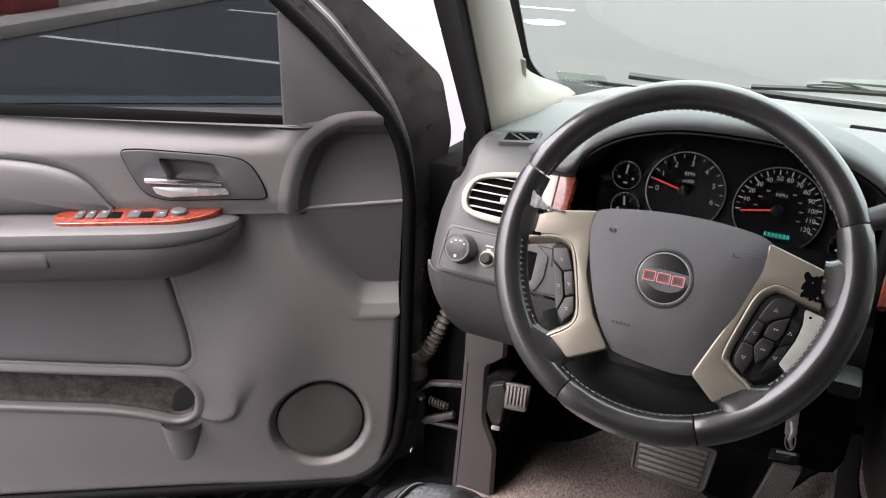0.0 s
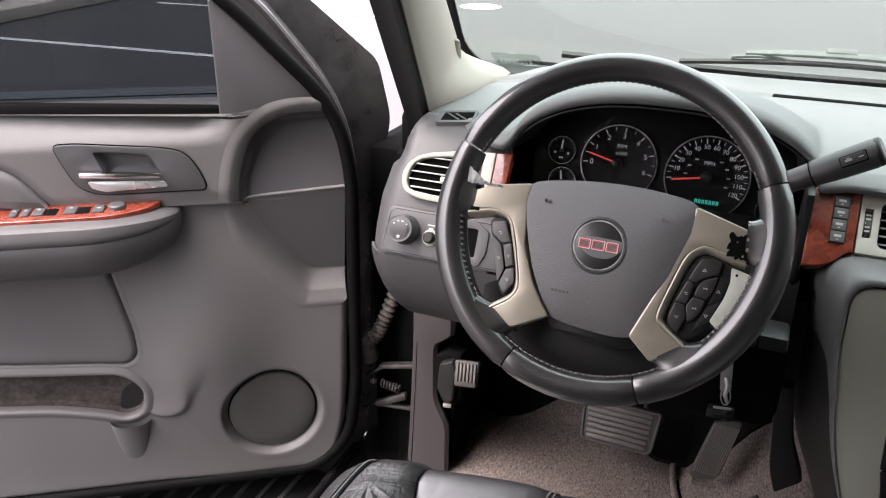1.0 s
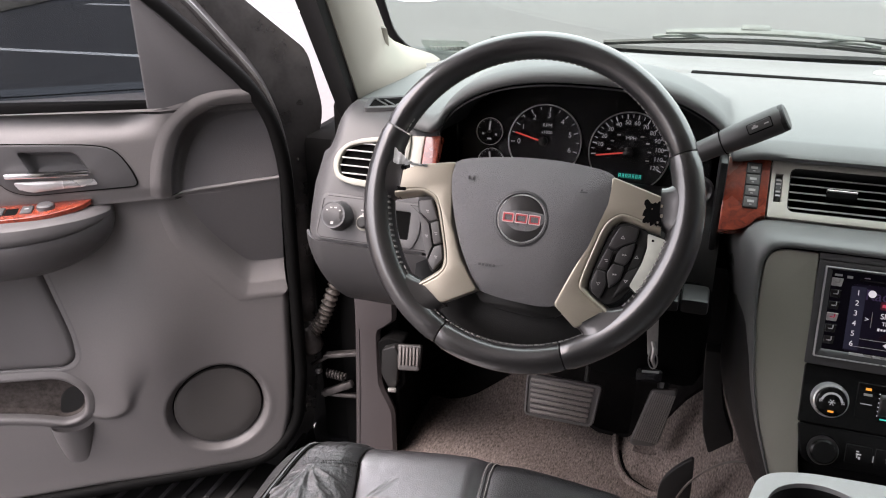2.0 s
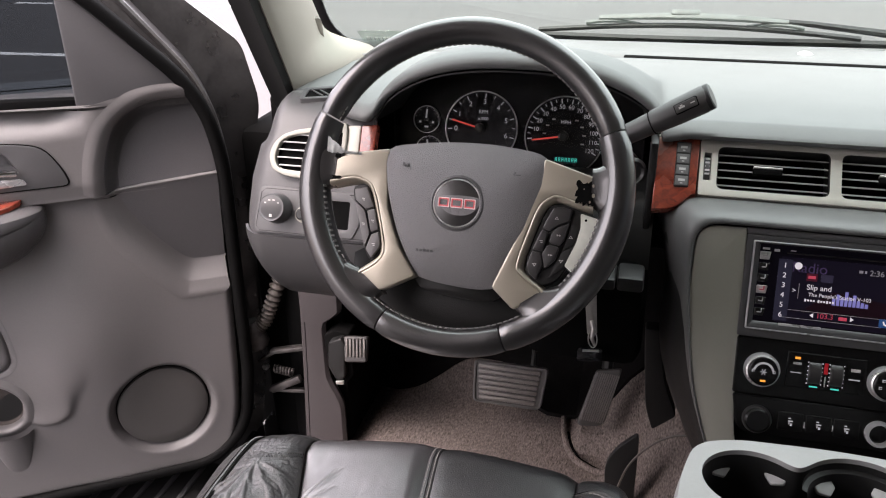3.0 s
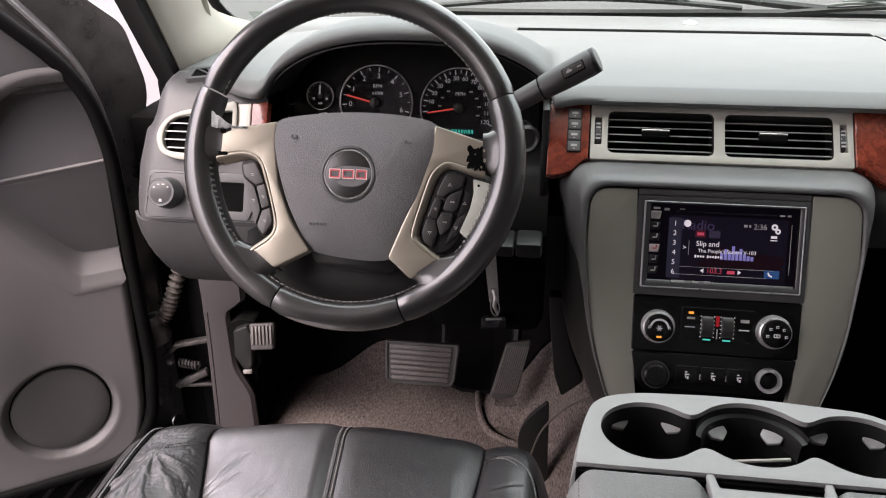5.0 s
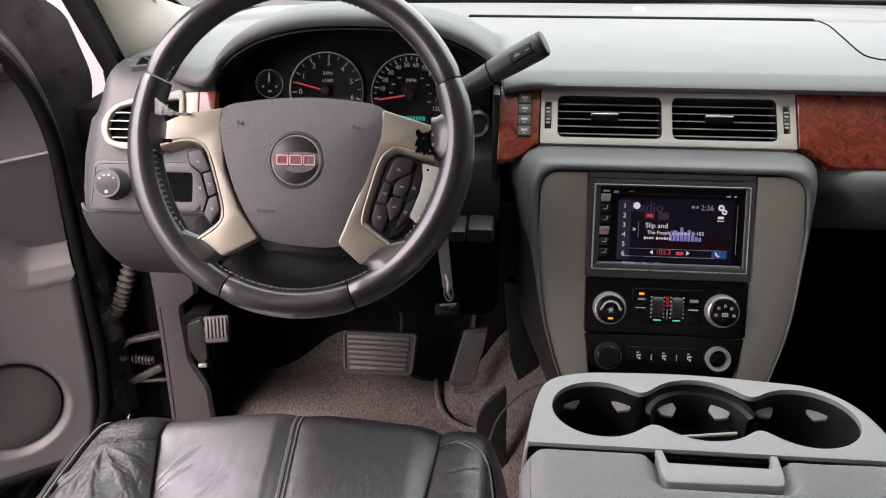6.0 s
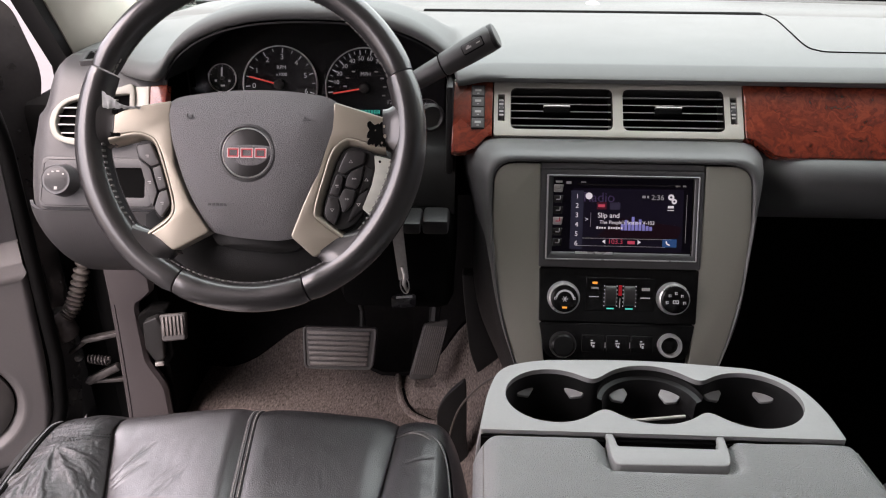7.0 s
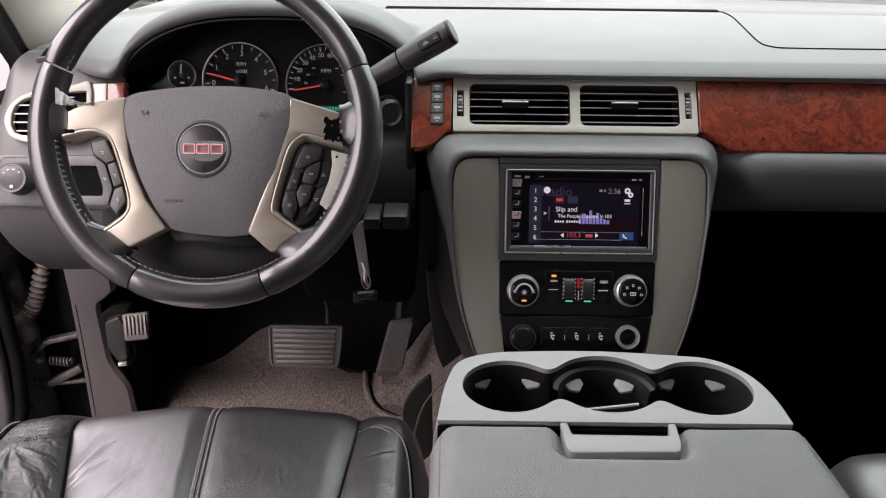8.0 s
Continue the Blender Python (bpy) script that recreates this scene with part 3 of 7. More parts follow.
solo("cowl_seal", bm, RUBBER, "black rubber strip along the foot of the glass", "seal", "structure")

# windscreen pillar: cream trim inside, black seal outside
def pillar_point(s, k):
    """s: round the trim from its outer to its inner edge; k: up the pillar."""
    a = Vector((-0.364, 0.385, 1.205)) + k * Vector((0.050, -0.215, 0.218))
    b = Vector((-0.435, 0.720, 1.205)) + k * Vector((0.045, -0.232, 0.178))
    foot = ease(0.38, 0.0, k)
    b = b + Vector((0.085, 0.02, 0.0)) * foot * foot
    p = a.lerp(b, s)
    return p + Vector((0.030, -0.050, 0.012)) * math.sin(math.pi * s) ** 0.8 * (1 - 0.3 * foot)
bm = sheet([[pillar_point(i / 14, -0.12 + k * 0.06) for i in range(15)] for k in range(48)], 0.004)
pil = thing("pillar_trim", (-0.37, 0.45, 1.2), "cream plastic trim of the windscreen pillar", "pillar trim", kind="structure")
part("cover", bm, CREAM, pil)
bm = dome(rect(-0.012, -0.035, 0.012, 0.035, 0.011), axes(pillar_point(0.80, 0.33) + Vector((0.0, -0.004, 0)), (0.75, 0.66, 0.1), (0.2, -0.62, 0.75)), -0.004, 0.001, 0.006, 3)
part("clip_cover", bm, CREAM, pil, "small raised cream cap")
bm = sheet([[pillar_point(0, k) + Vector((0.002 - 0.054 * t, 0.004 + 0.03 * t, 0.006 * math.sin(math.pi * t))) for t in [i / 6 for i in range(7)]] for k in [-0.7 + 0.1 * j for j in range(36)]], 0.016)
solo("pillar_seal", bm, RUBBER, "black rubber seal along the windscreen pillar", "seal", "structure")
bm = tube([pillar_point(0, k) + Vector((-0.053, 0.033, 0.0)) for k in [-0.5 + 0.1 * j for j in range(34)]], 0.005, 8)
solo("pillar_edge", bm, WORN_PAINT, "dusty black painted edge of the pillar", "pillar", "structure")

# ---- the dashboard ----
bm = block(WORLD, -0.33, 0.385, 0.99, 1.24, 0.80, 1.165, 0.01)
solo("wall_bulkhead", bm, DARK, "added near-black filler block inside the dashboard", "wall", "structure")
dash = thing("dashboard", (0.42, 0.3, 0.9), "charcoal grey dashboard with burl veneer and satin vents", "dashboard")
HOOD_L, HOOD_R = -0.192, 0.206
def hood(x):
    """0 outside the instrument hood, 1 at its crest."""
    if not HOOD_L < x < HOOD_R:
        return 0.0
    t = (x - HOOD_L) / (HOOD_R - HOOD_L)
    return max(0.0, 1 - abs(2 * t - 1.04) ** 2.5) ** 0.62 if abs(2 * t - 1.04) < 1 else 0.0
def turn_in(x):
    """0 along the dashboard, 1 at its outer end."""
    return min(1.0, max(0.0, (-0.342 - x) / 0.056))
def shoulder(x, z):
    """How far the upper end of the dashboard is drawn in."""
    return 0.018 * min(1.0, max(0.0, (-0.19 - x) / 0.208)) ** 3 * ease(1.12, 1.185, z)
def pad_column(x):
    h = hood(x)
    left = ease(-0.19, -0.30, x)
    sag = 0.036 * turn_in(x) ** 2
    yl = 0.243 + 0.020 * min(1, h * 3) + 0.076 * left + 0.050 * turn_in(x) ** 2.4
    zl = 1.211 + 0.080 * h - sag - 0.006 * left + 0.006 * ease(0.215, 0.25, x)
    top = max(1.233, zl + 0.016) - sag - 0.012 * left
    k = 1 - ease(0.215, 0.27, x)
    pts = [(yl + 0.012, zl - 0.006), (yl + 0.003, zl - 0.003), (yl, zl + 0.003), (yl + mix(0.004, 0.0015, k), zl + mix(0.007, 0.0075, k)), (yl + mix(0.020, 0.006, k), mix(top - 0.0040, mix(zl + 0.011, top, 0.1), k)), (yl + mix(0.0255, 0.013, k), mix(top - 0.0008, mix(zl + 0.0145, top, 0.3), k)), (yl + mix(0.032, 0.022, k), mix(top, mix(zl + 0.016, top, 0.55), k)), (yl + 0.055, top)]
    for j in range(1, 16):
        y = mix(yl + 0.055, 0.655, j / 15)
        pts.append((y, mix(top, 1.229 - sag - 0.010 * left, ease(0.33, 0.56, y))))
    pts += [(0.664, 1.222), (0.672, 1.222), (0.68, 1.228), (0.73, 1.229), (0.80, 1.228), (0.85, 1.222), (0.868, 1.19)]
    bow = 0.10 * (abs(x - 0.42) / 0.82) ** 2.4
    return [(x + shoulder(x, 1.2), y - bow * ease(0.5, 0.86, y), z - (0.03 * ease(0.55, 0.86, y) * ease(-0.25, -0.38, x))) for y, z in pts]
xs = [-0.398 + 0.0086 * i for i in range(76)] + [0.26 + 0.02 * i for i in range(49)]
bm = sheet([pad_column(x) for x in xs], 0.006)
pad = part("dash_top", bm, DASH_SOFT, dash, "soft grey grained dash top", 70)
# defroster slot, sensor and the outline of the passenger airbag lid
part("defroster_slot", block(WORLD, 0.140, 0.655, 1.2225, 0.735, 0.678, 1.2298, 0.003), DARK, dash, "dark defroster slot")
part("light_sensor", dome(disc(0, 0, 0.013, 20), axes((0.449, 0.748, 1.2285), (1, 0, 0), (0, 1, 0)), -0.002, 0.001, 0.006, 4), SLAT, dash, "small grey dome of the light sensor")
seam = smooth_line([(1.2, 0.350), (0.90, 0.353), (0.745, 0.355), (0.716, 0.366), (0.711, 0.401), (0.728, 0.516), (0.739, 0.609), (0.735, 0.655)], 6, False)
part("airbag_seam", tube([(p.x, p.y, mix(1.2333, 1.2293, ease(0.33, 0.56, p.y))) for p in seam], 0.0014, 5), DARK, dash, "fine dark seam of the airbag lid")
# side defroster vent at the pillar's foot
SDM = axes((-0.2945, 0.332, 1.2200), (1, 0, 0.02), (0, 1, 0.15))
demister = [(-0.0194, -0.0213), (0.0271, -0.0091), (0.0218, 0.0220), (-0.0232, 0.0089)]
sv = part("side_vent", plate(rounded([(-0.0245, -0.0290), (0.0335, -0.0165), (0.0240, 0.0310), (-0.0325, 0.0140)], 0.006), SDM, -0.006, 0.0038, 0.001, [rounded(demister, 0.004)]), PLASTIC, dash, "small side demister vent")
part("cavity", plate(rounded(demister, 0.004), SDM, -0.004, 0.0016), DARK, sv)
for k in range(2):
    part("slat", block(moved(SDM, -0.006 + 0.014 * k, 0.0, 0.0014, -38), -0.017, -0.0010, -0.002, 0.017, 0.0010, 0.002), PLASTIC, sv)

# driver's side fascia below the pad
def fascia_column(x, low):
    r = turn_in(x)
    back = 0.060 * r ** 2.4
    pts = [(0.352, 1.2215), (0.332, 1.2200), (0.312, 1.2155), (0.296, 1.208), (0.283, 1.197), (0.272, 1.184), (0.2615, 1.169), (0.247, 1.15), (0.223, 1.10), (0.203, 1.06), (0.1965, 1.0385)]
    if low:
        pts = [(0.330, 1.135), (0.250, 1.128), (0.230, 1.118), (0.214, 1.095), (0.203, 1.065), (0.199, 1.055), (0.198, 1.05), (0.197, 1.046)]
    return [(x + shoulder(x, z), y + back, z - 0.034 * r * r * ease(1.13, 1.20, z)) for y, z in pts]
bm = sheet([fascia_column(x, False) for x in [-0.398 + 0.004 * i for i in range(19)] + [-0.32 + 0.0145 * i for i in range(10)]], 0.004)
part("fascia", bm, PLASTIC, dash, "charcoal grained fascia", 80)
bm = sheet([fascia_column(x, True) for x in [-0.189 + 0.04 * i for i in range(11)]], 0.004)
part("column_fascia", bm, MATT_BLACK, dash, "black fascia behind the steering column")
bm = sheet([[(-0.398 + shoulder(-0.398, z + 0.03) + 0.016 * t, mix(fascia_column(-0.398, False)[min(10, 5 + int((1.196 - z) / 0.03))][1] + 0.004, 0.62, t), z + 0.015 * t) for t in [i / 6 for i in range(7)]] for z in (1.178, 1.15, 1.12, 1.09, 1.06, 1.03, 1.0)], 0.004)
part("end_cap", bm, MATT_BLACK, dash, "black end cap of the dashboard")
# knee bolster, rounded at its lower outer corner
def knee_column(x):
    r = turn_in(x)
    low = 0.925 + 0.085 * ease(-0.325, -0.396, x) ** 1.5 + 0.02 * ease(0.05, 0.2, x)
    back = 0.060 * r ** 2.4
    pts = []
    for k in range(9):
        t = k / 8
        z = mix(1.0415, low, t)
        pts.append((x, 0.194 - 0.004 * math.sin(t * 2) + 0.055 * t ** 2.6 + back, z))
    pts += [(x, 0.272 + back, low - 0.006), (x, 0.31 + back, low + 0.003), (x, 0.44, low + 0.03)]
    return pts
bm = sheet([knee_column(-0.3850 + 0.0055 * i) for i in range(16)] + [knee_column(-0.30 + 0.0335 * i) for i in range(1, 12)], 0.004)
part("knee_panel", bm, KNEE, dash, "charcoal lower knee panel")
part("knee_hatch", block(WORLD, 0.150, 0.100, 1.060, 0.172, 0.15, 1.076, 0.004), MATT_BLACK, dash, "small black trim piece under the column")
part("knee_hatch", block(WORLD, 0.1735, 0.104, 1.058, 0.206, 0.15, 1.078, 0.005), MATT_BLACK, dash)

# ---- left vent and lamp switches ----
LEFT_M = axes((-0.278, 0.250, 1.150), (1, 0, 0), (0, 0.45, 0.893))
bez = smooth_line([(-0.0635, -0.005), (-0.0588, 0.0119), (-0.0462, 0.0252), (-0.032, 0.0318), (-0.0178, 0.0360), (0.029, 0.0442), (0.052, 0.046), (0.052, -0.005), (0.044, -0.028), (0.020, -0.0355), (-0.0221, -0.0351), (-0.0440, -0.0312), (-0.0575, -0.0235)], 5)
hole = smooth_line([(-0.0542, -0.0048), (-0.0502, 0.0110), (-0.0418, 0.0205), (-0.0291, 0.0260), (0.0, 0.0315), (0.030, 0.0345), (0.0450, 0.0355), (0.0465, 0.031), (0.0450, 0.0), (0.034, -0.022), (0.010, -0.026), (-0.0238, -0.0250), (-0.0440, -0.0230), (-0.0515, -0.0170)], 5)
lv = part("vent", plate(bez, LEFT_M, -0.004, 0.014, 0.003, [hole]), STACK_GREY, dash, "satin oval air vent bezel")
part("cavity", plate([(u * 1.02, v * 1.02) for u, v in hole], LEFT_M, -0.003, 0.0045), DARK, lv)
for k in range(5):
    v = -0.0175 + 0.0115 * k
    w = 0.050 - 0.010 * (abs(v) / 0.024) ** 2.5
    part("slat", block(moved(LEFT_M, -0.003, v, 0.0075) @ Matrix.Rotation(radians(10), 4, "X"), -w, -0.0009, -0.005, w - 0.004, 0.0009, 0.0040, 0.0005), SLAT, lv)
part("tab", block(moved(LEFT_M, 0.005, -0.002, 0.010), -0.008, -0.004, -0.002, 0.014, 0.004, 0.005, 0.0015), SATIN_PALE, lv)
part("bezel_extension", plate(rounded([(0.0522, -0.004), (0.0715, -0.004), (0.0725, 0.0475), (0.0522, 0.0462)], 0.002), LEFT_M, -0.004, 0.010, 0.002), SATIN_PALE, dash, "satin trim beside the vent")
part("veneer_chip", plate(rounded([(0.0732, -0.002), (0.0945, -0.002), (0.0967, 0.0500), (0.0737, 0.0477)], 0.002), LEFT_M, -0.004, 0.011, 0.002), WOOD, dash, "short glossy red burl strip")
SW_M = axes((-0.289, 0.2108, 1.0762), (1, 0, 0), (0, 0.43, 0.903))
lp = part("switch_panel", plate(rounded([(-0.071, -0.036), (0.15, -0.036), (0.15, 0.034), (-0.066, 0.034)], [0.012, 0.004, 0.004, 0.010]), SW_M, -0.006, 0.004, 0.002), PLASTIC, dash, "charcoal lamp switch panel")
part("groove", tube([SW_M @ Vector((u, v, 0.0035)) for u, v in ((0.146, 0.030), (-0.055, 0.030), (-0.062, 0.024), (-0.0665, -0.026), (-0.060, -0.0325), (0.146, -0.0325))], 0.0008, 5), DARK, lp, "fine dark groove round the switches")
part("knob_ring", turned([(0.0200, 0.0215), (0.0197, 0.0235), (0.0191, 0.0240), (0.0185, 0.0235)], moved(SW_M, -0.034, 0.0015, 0.003), 44), BEZEL_GREY, lp, "pale rim of the knob")
part("lamp_knob", turned([(0.0225, 0.0), (0.0220, 0.006), (0.0200, 0.020), (0.0190, 0.0225), (0.0165, 0.0235)], moved(SW_M, -0.034, 0.0015, 0.003), 44), PLASTIC, lp, "round lamp knob")
part("print", bars([(-0.044, 0.008, 0.0025, 0.002), (-0.038, 0.012, 0.0035, 0.0016), (-0.031, 0.0125, 0.004, 0.0016), (-0.024, 0.009, 0.0025, 0.002), (-0.034, -0.010, 0.004, 0.004)], SW_M, 0.0265), PRINT, lp, "white lamp symbols")
part("dimmer_knob", turned([(0.009, 0.0), (0.0085, 0.010), (0.006, 0.012)], moved(SW_M, 0.007, -0.004, 0.003), 24), MATT_BLACK, lp, "small black dimmer knob")
part("dimmer_ring", turned([(0.0125, 0.0), (0.012, 0.003), (0.0095, 0.0035)], moved(SW_M, 0.007, -0.004, 0.003), 30), STACK_GREY, lp)
part("print", bars([(0.006, 0.014, 0.012, 0.002), (0.006, 0.009, 0.006, 0.002)], SW_M, 0.0045), PRINT, lp)
part("storage_slot", plate(rounded([(0.028, -0.0325), (0.086, -0.0325), (0.0945, -0.012), (0.0945, 0.018), (0.075, 0.031), (0.028, 0.031)], 0.005), SW_M, -0.002, 0.0065, 0.0012, [rect(0.0325, -0.0205, 0.0785, 0.0200, 0.003)]), PLASTIC, lp, "empty black storage slot")
part("slot_cavity", plate(rect(0.0322, -0.0208, 0.0788, 0.0203, 0.003), SW_M, 0.002, 0.0047), DARK, lp)

# ---- instrument cluster under the hood ----
cl = thing("instrument_cluster", (0.01, 0.35, 1.12), "black instrument cluster with white dials and red needles", "instrument cluster")
GA = 15
GM = axes((0, 0.350, 1.18), (1, 0, 0), (0, math.sin(radians(GA)), math.cos(radians(GA))))
def mouth(s, k):
    """The black tunnel between the hood's edge (k=0) and the dials (k=1)."""
    x = mix(HOOD_L + 0.004, HOOD_R - 0.004, s)
    z = 1.205 + 0.080 * hood(x) if 0 < s < 1 else 1.205
    c = 0.008
    return (mix(x, c + (x - c) * 0.94, k), mix(0.268, 0.362, k), mix(z, 1.16 + (z - 1.16) * 0.93, k) - 0.001)
bm = sheet([[mouth(i / 40, k / 5) for i in range(41)] for k in range(6)], 0.002)
part("shroud", bm, MATT_BLACK, cl, "matt black hood lining")
for x0 in (HOOD_L + 0.003, HOOD_R - 0.006):
    bm = sheet([[(x, y, z) for y, z in ((0.268, 1.206), (0.268, 1.128), (0.36, 1.128), (0.36, 1.206))] for x in (x0, x0 + 0.003)])
    part("side_lining", bm, MATT_BLACK, cl)
back_o = [(mouth(i / 40, 1.0)[0], (mouth(i / 40, 1.0)[2] - 1.18) * 1.03) for i in range(41)] + [(0.19, -0.06), (-0.175, -0.06)]
part("backing", plate(back_o, GM, -0.012, -0.006), DIAL, cl, "black dial backing")
def dial(u, v, r, ticks, a0, a1, minor, name):
    d = part(name, turned([(r * 0.97, -0.006), (r * 0.97, -0.003), (r * 0.9, -0.004)], moved(GM, u, v), 56), DIAL, cl, "round black dial with white markings")
    b = bmesh.new()
    ring = [[moved(GM, u, v) @ Vector((rr * math.cos(a), rr * math.sin(a), nn)) for rr, nn in ((r * 0.99, -0.003), (r, 0.0010), (r * 1.014, 0.0010), (r * 1.024, -0.004))] for a in [2 * math.pi * k / 64 for k in range(65)]]
    sheet(ring, bm=b)
    part("ring", b, STEEL, d, "thin bright ring")
    b = bmesh.new()
    for k in range(ticks * minor + 1):
        a = radians(mix(a0, a1, k / (ticks * minor)))
        major = k % minor == 0
        block(moved(GM, u + r * 0.9 * math.cos(a), v + r * 0.9 * math.sin(a), -0.0028, math.degrees(a)), -r * (0.070 if major else 0.030), -r * (0.013 if major else 0.009), 0, r * 0.05, r * (0.013 if major else 0.009), 0.0004, bm=b)
    part("ticks", b, MARK, d, "white scale marks")
    return d
def needle(d, u, v, r, angle, tail=0.12, mat=None):
    m = moved(GM, u, v, 0.002, angle)
    part("needle", block(m, -r * tail, -0.0011, 0, r * 0.8, 0.0011, 0.0012), mat or NEEDLE, d, "" if mat else "glowing red needle")
    part("hub", turned([(r * 0.13, -0.004), (r * 0.13, 0.003), (r * 0.1, 0.004)], moved(GM, u, v), 20), MATT_BLACK, d)
tach = dial(-0.049, -0.002, 0.054, 6, 184, -14, 2, "tachometer")
for k in range(7):
    a = radians(mix(184, -14, k / 6))
    writing("numeral", str(k), 0.0105, moved(GM, -0.049 + 0.039 * math.cos(a), -0.002 + 0.039 * math.sin(a), -0.0026), MARK, tach)
writing("caption", "RPM", 0.0075, moved(GM, -0.047, 0.022, -0.0026), MARK, tach)
writing("caption", "x1000", 0.0065, moved(GM, -0.047, 0.012, -0.0026), MARK, tach)
needle(tach, -0.051, -0.002, 0.054, 166)
speedo = dial(0.075, -0.006, 0.057, 12, 187, -27, 2, "speedometer")
for k in range(1, 13):
    a = radians(mix(187, -27, k / 12))
    writing("numeral", str(10 * k), 0.0086, moved(GM, 0.075 + 0.0425 * math.cos(a), -0.006 + 0.0425 * math.sin(a), -0.0026), MARK, speedo)
writing("caption", "MPH", 0.0075, moved(GM, 0.076, 0.014, -0.0026), MARK, speedo)
part("inner_scale", bars([(0.075 + 0.029 * math.cos(radians(a)), -0.006 + 0.029 * math.sin(radians(a)), 0.005, 0.002) for a in (-20, 5, 30, 55, 125, 150, 175)], GM, -0.0026), PRINT, speedo)
needle(speedo, 0.074, -0.006, 0.057, 190)
part("odometer", bars([(0.066 + 0.0048 * k + d, -0.040 + e, w, h) for k in range(7) for d, e, w, h in ((-0.0011, 0, 0.0007, 0.0058), (0.0011, 0, 0.0007, 0.0058), (0, 0.0026, 0.0026, 0.0007), (0, 0.0, 0.0026, 0.0007))], GM, -0.0022), TEAL, cl, "teal lit odometer digits")
for u, v, ang in ((-0.134, 0.006, 86), (-0.128, -0.039, 100), (0.165, -0.040, 95)):
    g = dial(u, v, 0.020, 4, 165, 15, 2, "small_gauge")
    needle(g, u, v, 0.019, ang, 0.12, MARK)
    part("caption", bars([(u - 0.010, v - 0.004, 0.003, 0.003), (u + 0.010, v - 0.004, 0.003, 0.003), (u, v - 0.011, 0.006, 0.0025)], GM, -0.002), MARK, g)
part("lens", plate([(u * 0.99, v * 0.98) for u, v in back_o], axes((0, 0.332, 1.18), (1, 0, 0), (0, 0.30, 0.95)), 0, 0.0015), LENS, cl).visible_shadow = False

# ---- centre vents and veneer band ----
VA = 40
VM = axes((0.42, 0.235, 1.18), (1, 0, 0), (0, math.sin(radians(VA)), math.cos(radians(VA))))
part("vent_bezel", plate(rect(-0.1595, -0.037, 0.1615, 0.038, 0.002), VM, -0.012, 0.004, 0.0018, [rect(-0.138, -0.028, -0.0055, 0.0295, 0.009), rect(0.0075, -0.028, 0.138, 0.0295, 0.009), rect(-0.1545, -0.017, -0.1455, 0.020, 0.001), rect(0.1455, -0.017, 0.1545, 0.020, 0.001)]), SATIN_PALE, dash, "satin champagne bezel of the centre vents")
for c in (-0.0717, 0.0727):
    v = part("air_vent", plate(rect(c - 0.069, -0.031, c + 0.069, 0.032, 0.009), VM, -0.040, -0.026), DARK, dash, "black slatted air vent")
    part("surround", plate(rect(c - 0.0672, -0.0288, c + 0.0672, 0.0302, 0.009), VM, -0.026, 0.0035, 0.001, [rect(c - 0.0652, -0.0268, c + 0.0652, 0.0282, 0.008)]), MATT_BLACK, v)
    for k in range(5):
        m = moved(VM, c, -0.0187 + 0.01025 * k, -0.007) @ Matrix.Rotation(radians(23.5), 4, "X")
        part("slat", block(m, -0.0645, -0.0006, -0.008, 0.0645, 0.0006, 0.008, 0.0004), SLAT, v)
    part("tab", block(moved(VM, c - 0.006, 0.000, 0.001), -0.0172, -0.0050, -0.006, 0.0172, 0.0035, 0.004, 0.0015), DARK, v)
    part("tab_edge", block(moved(VM, c - 0.006, 0.0045, 0.003), -0.0172, -0.0012, -0.004, 0.0172, 0.0012, 0.002, 0.0008), STEEL, v)
for c in (-0.15, 0.15):
    t = part("thumbwheel", turned([(0.0165, -0.0035), (0.018, -0.002), (0.018, 0.002), (0.0165, 0.0035)], moved(VM, c, 0.0015, -0.0135) @ Matrix.Rotation(radians(90), 4, "Y"), 36), PLASTIC, dash, "ribbed grey thumbwheel")
    part("rib", bars([(c, 0.0015 + d, 0.006, 0.0022) for d in (-0.010, -0.005, 0.0, 0.005, 0.010)], VM, 0.0035), PRINT, t)
# veneer, left and right of the vents
wood_l = smooth_line([(-0.214, -0.062), (-0.195, -0.060), (-0.180, -0.052), (-0.170, -0.041), (-0.162, -0.0375)], 5, False) + [Vector(p) for p in ((-0.161, 0.037), (-0.2125, 0.037))]
wl = part("veneer", plate(wood_l, VM, -0.010, 0.006, 0.002), WOOD, dash, "glossy red-brown burl veneer")
part("button_strip", plate(rect(-0.1895, -0.030, -0.1715, 0.031, 0.002), VM, 0.004, 0.0072, 0.001), MATT_BLACK, wl, "narrow strip of four buttons")
for k in range(4):
    b = part("button", plate(rect(-0.1883, -0.0288 + 0.0148 * k, -0.1727, -0.0155 + 0.0148 * k, 0.001), VM, 0.006, 0.0088, 0.0008), KEY_GREY, wl)
    part("symbol", bars([(-0.1805, -0.0212 + 0.0148 * k, 0.008, 0.0030), (-0.1805, -0.0255 + 0.0148 * k, 0.003, 0.0012)], VM, 0.0088, 0.0003), PRINT, wl)
wood_r = [Vector(p) for p in ((0.163, 0.037), (0.163, -0.036))] + smooth_line([(0.175, -0.0385), (0.188, -0.050), (0.202, -0.060), (0.225, -0.0615)], 5, False) + [Vector(p) for p in ((0.79, -0.061), (0.79, 0.034))]
part("veneer", plate(wood_r, VM, -0.010, 0.006, 0.002), WOOD, dash, "long glossy red-brown burl veneer panel")
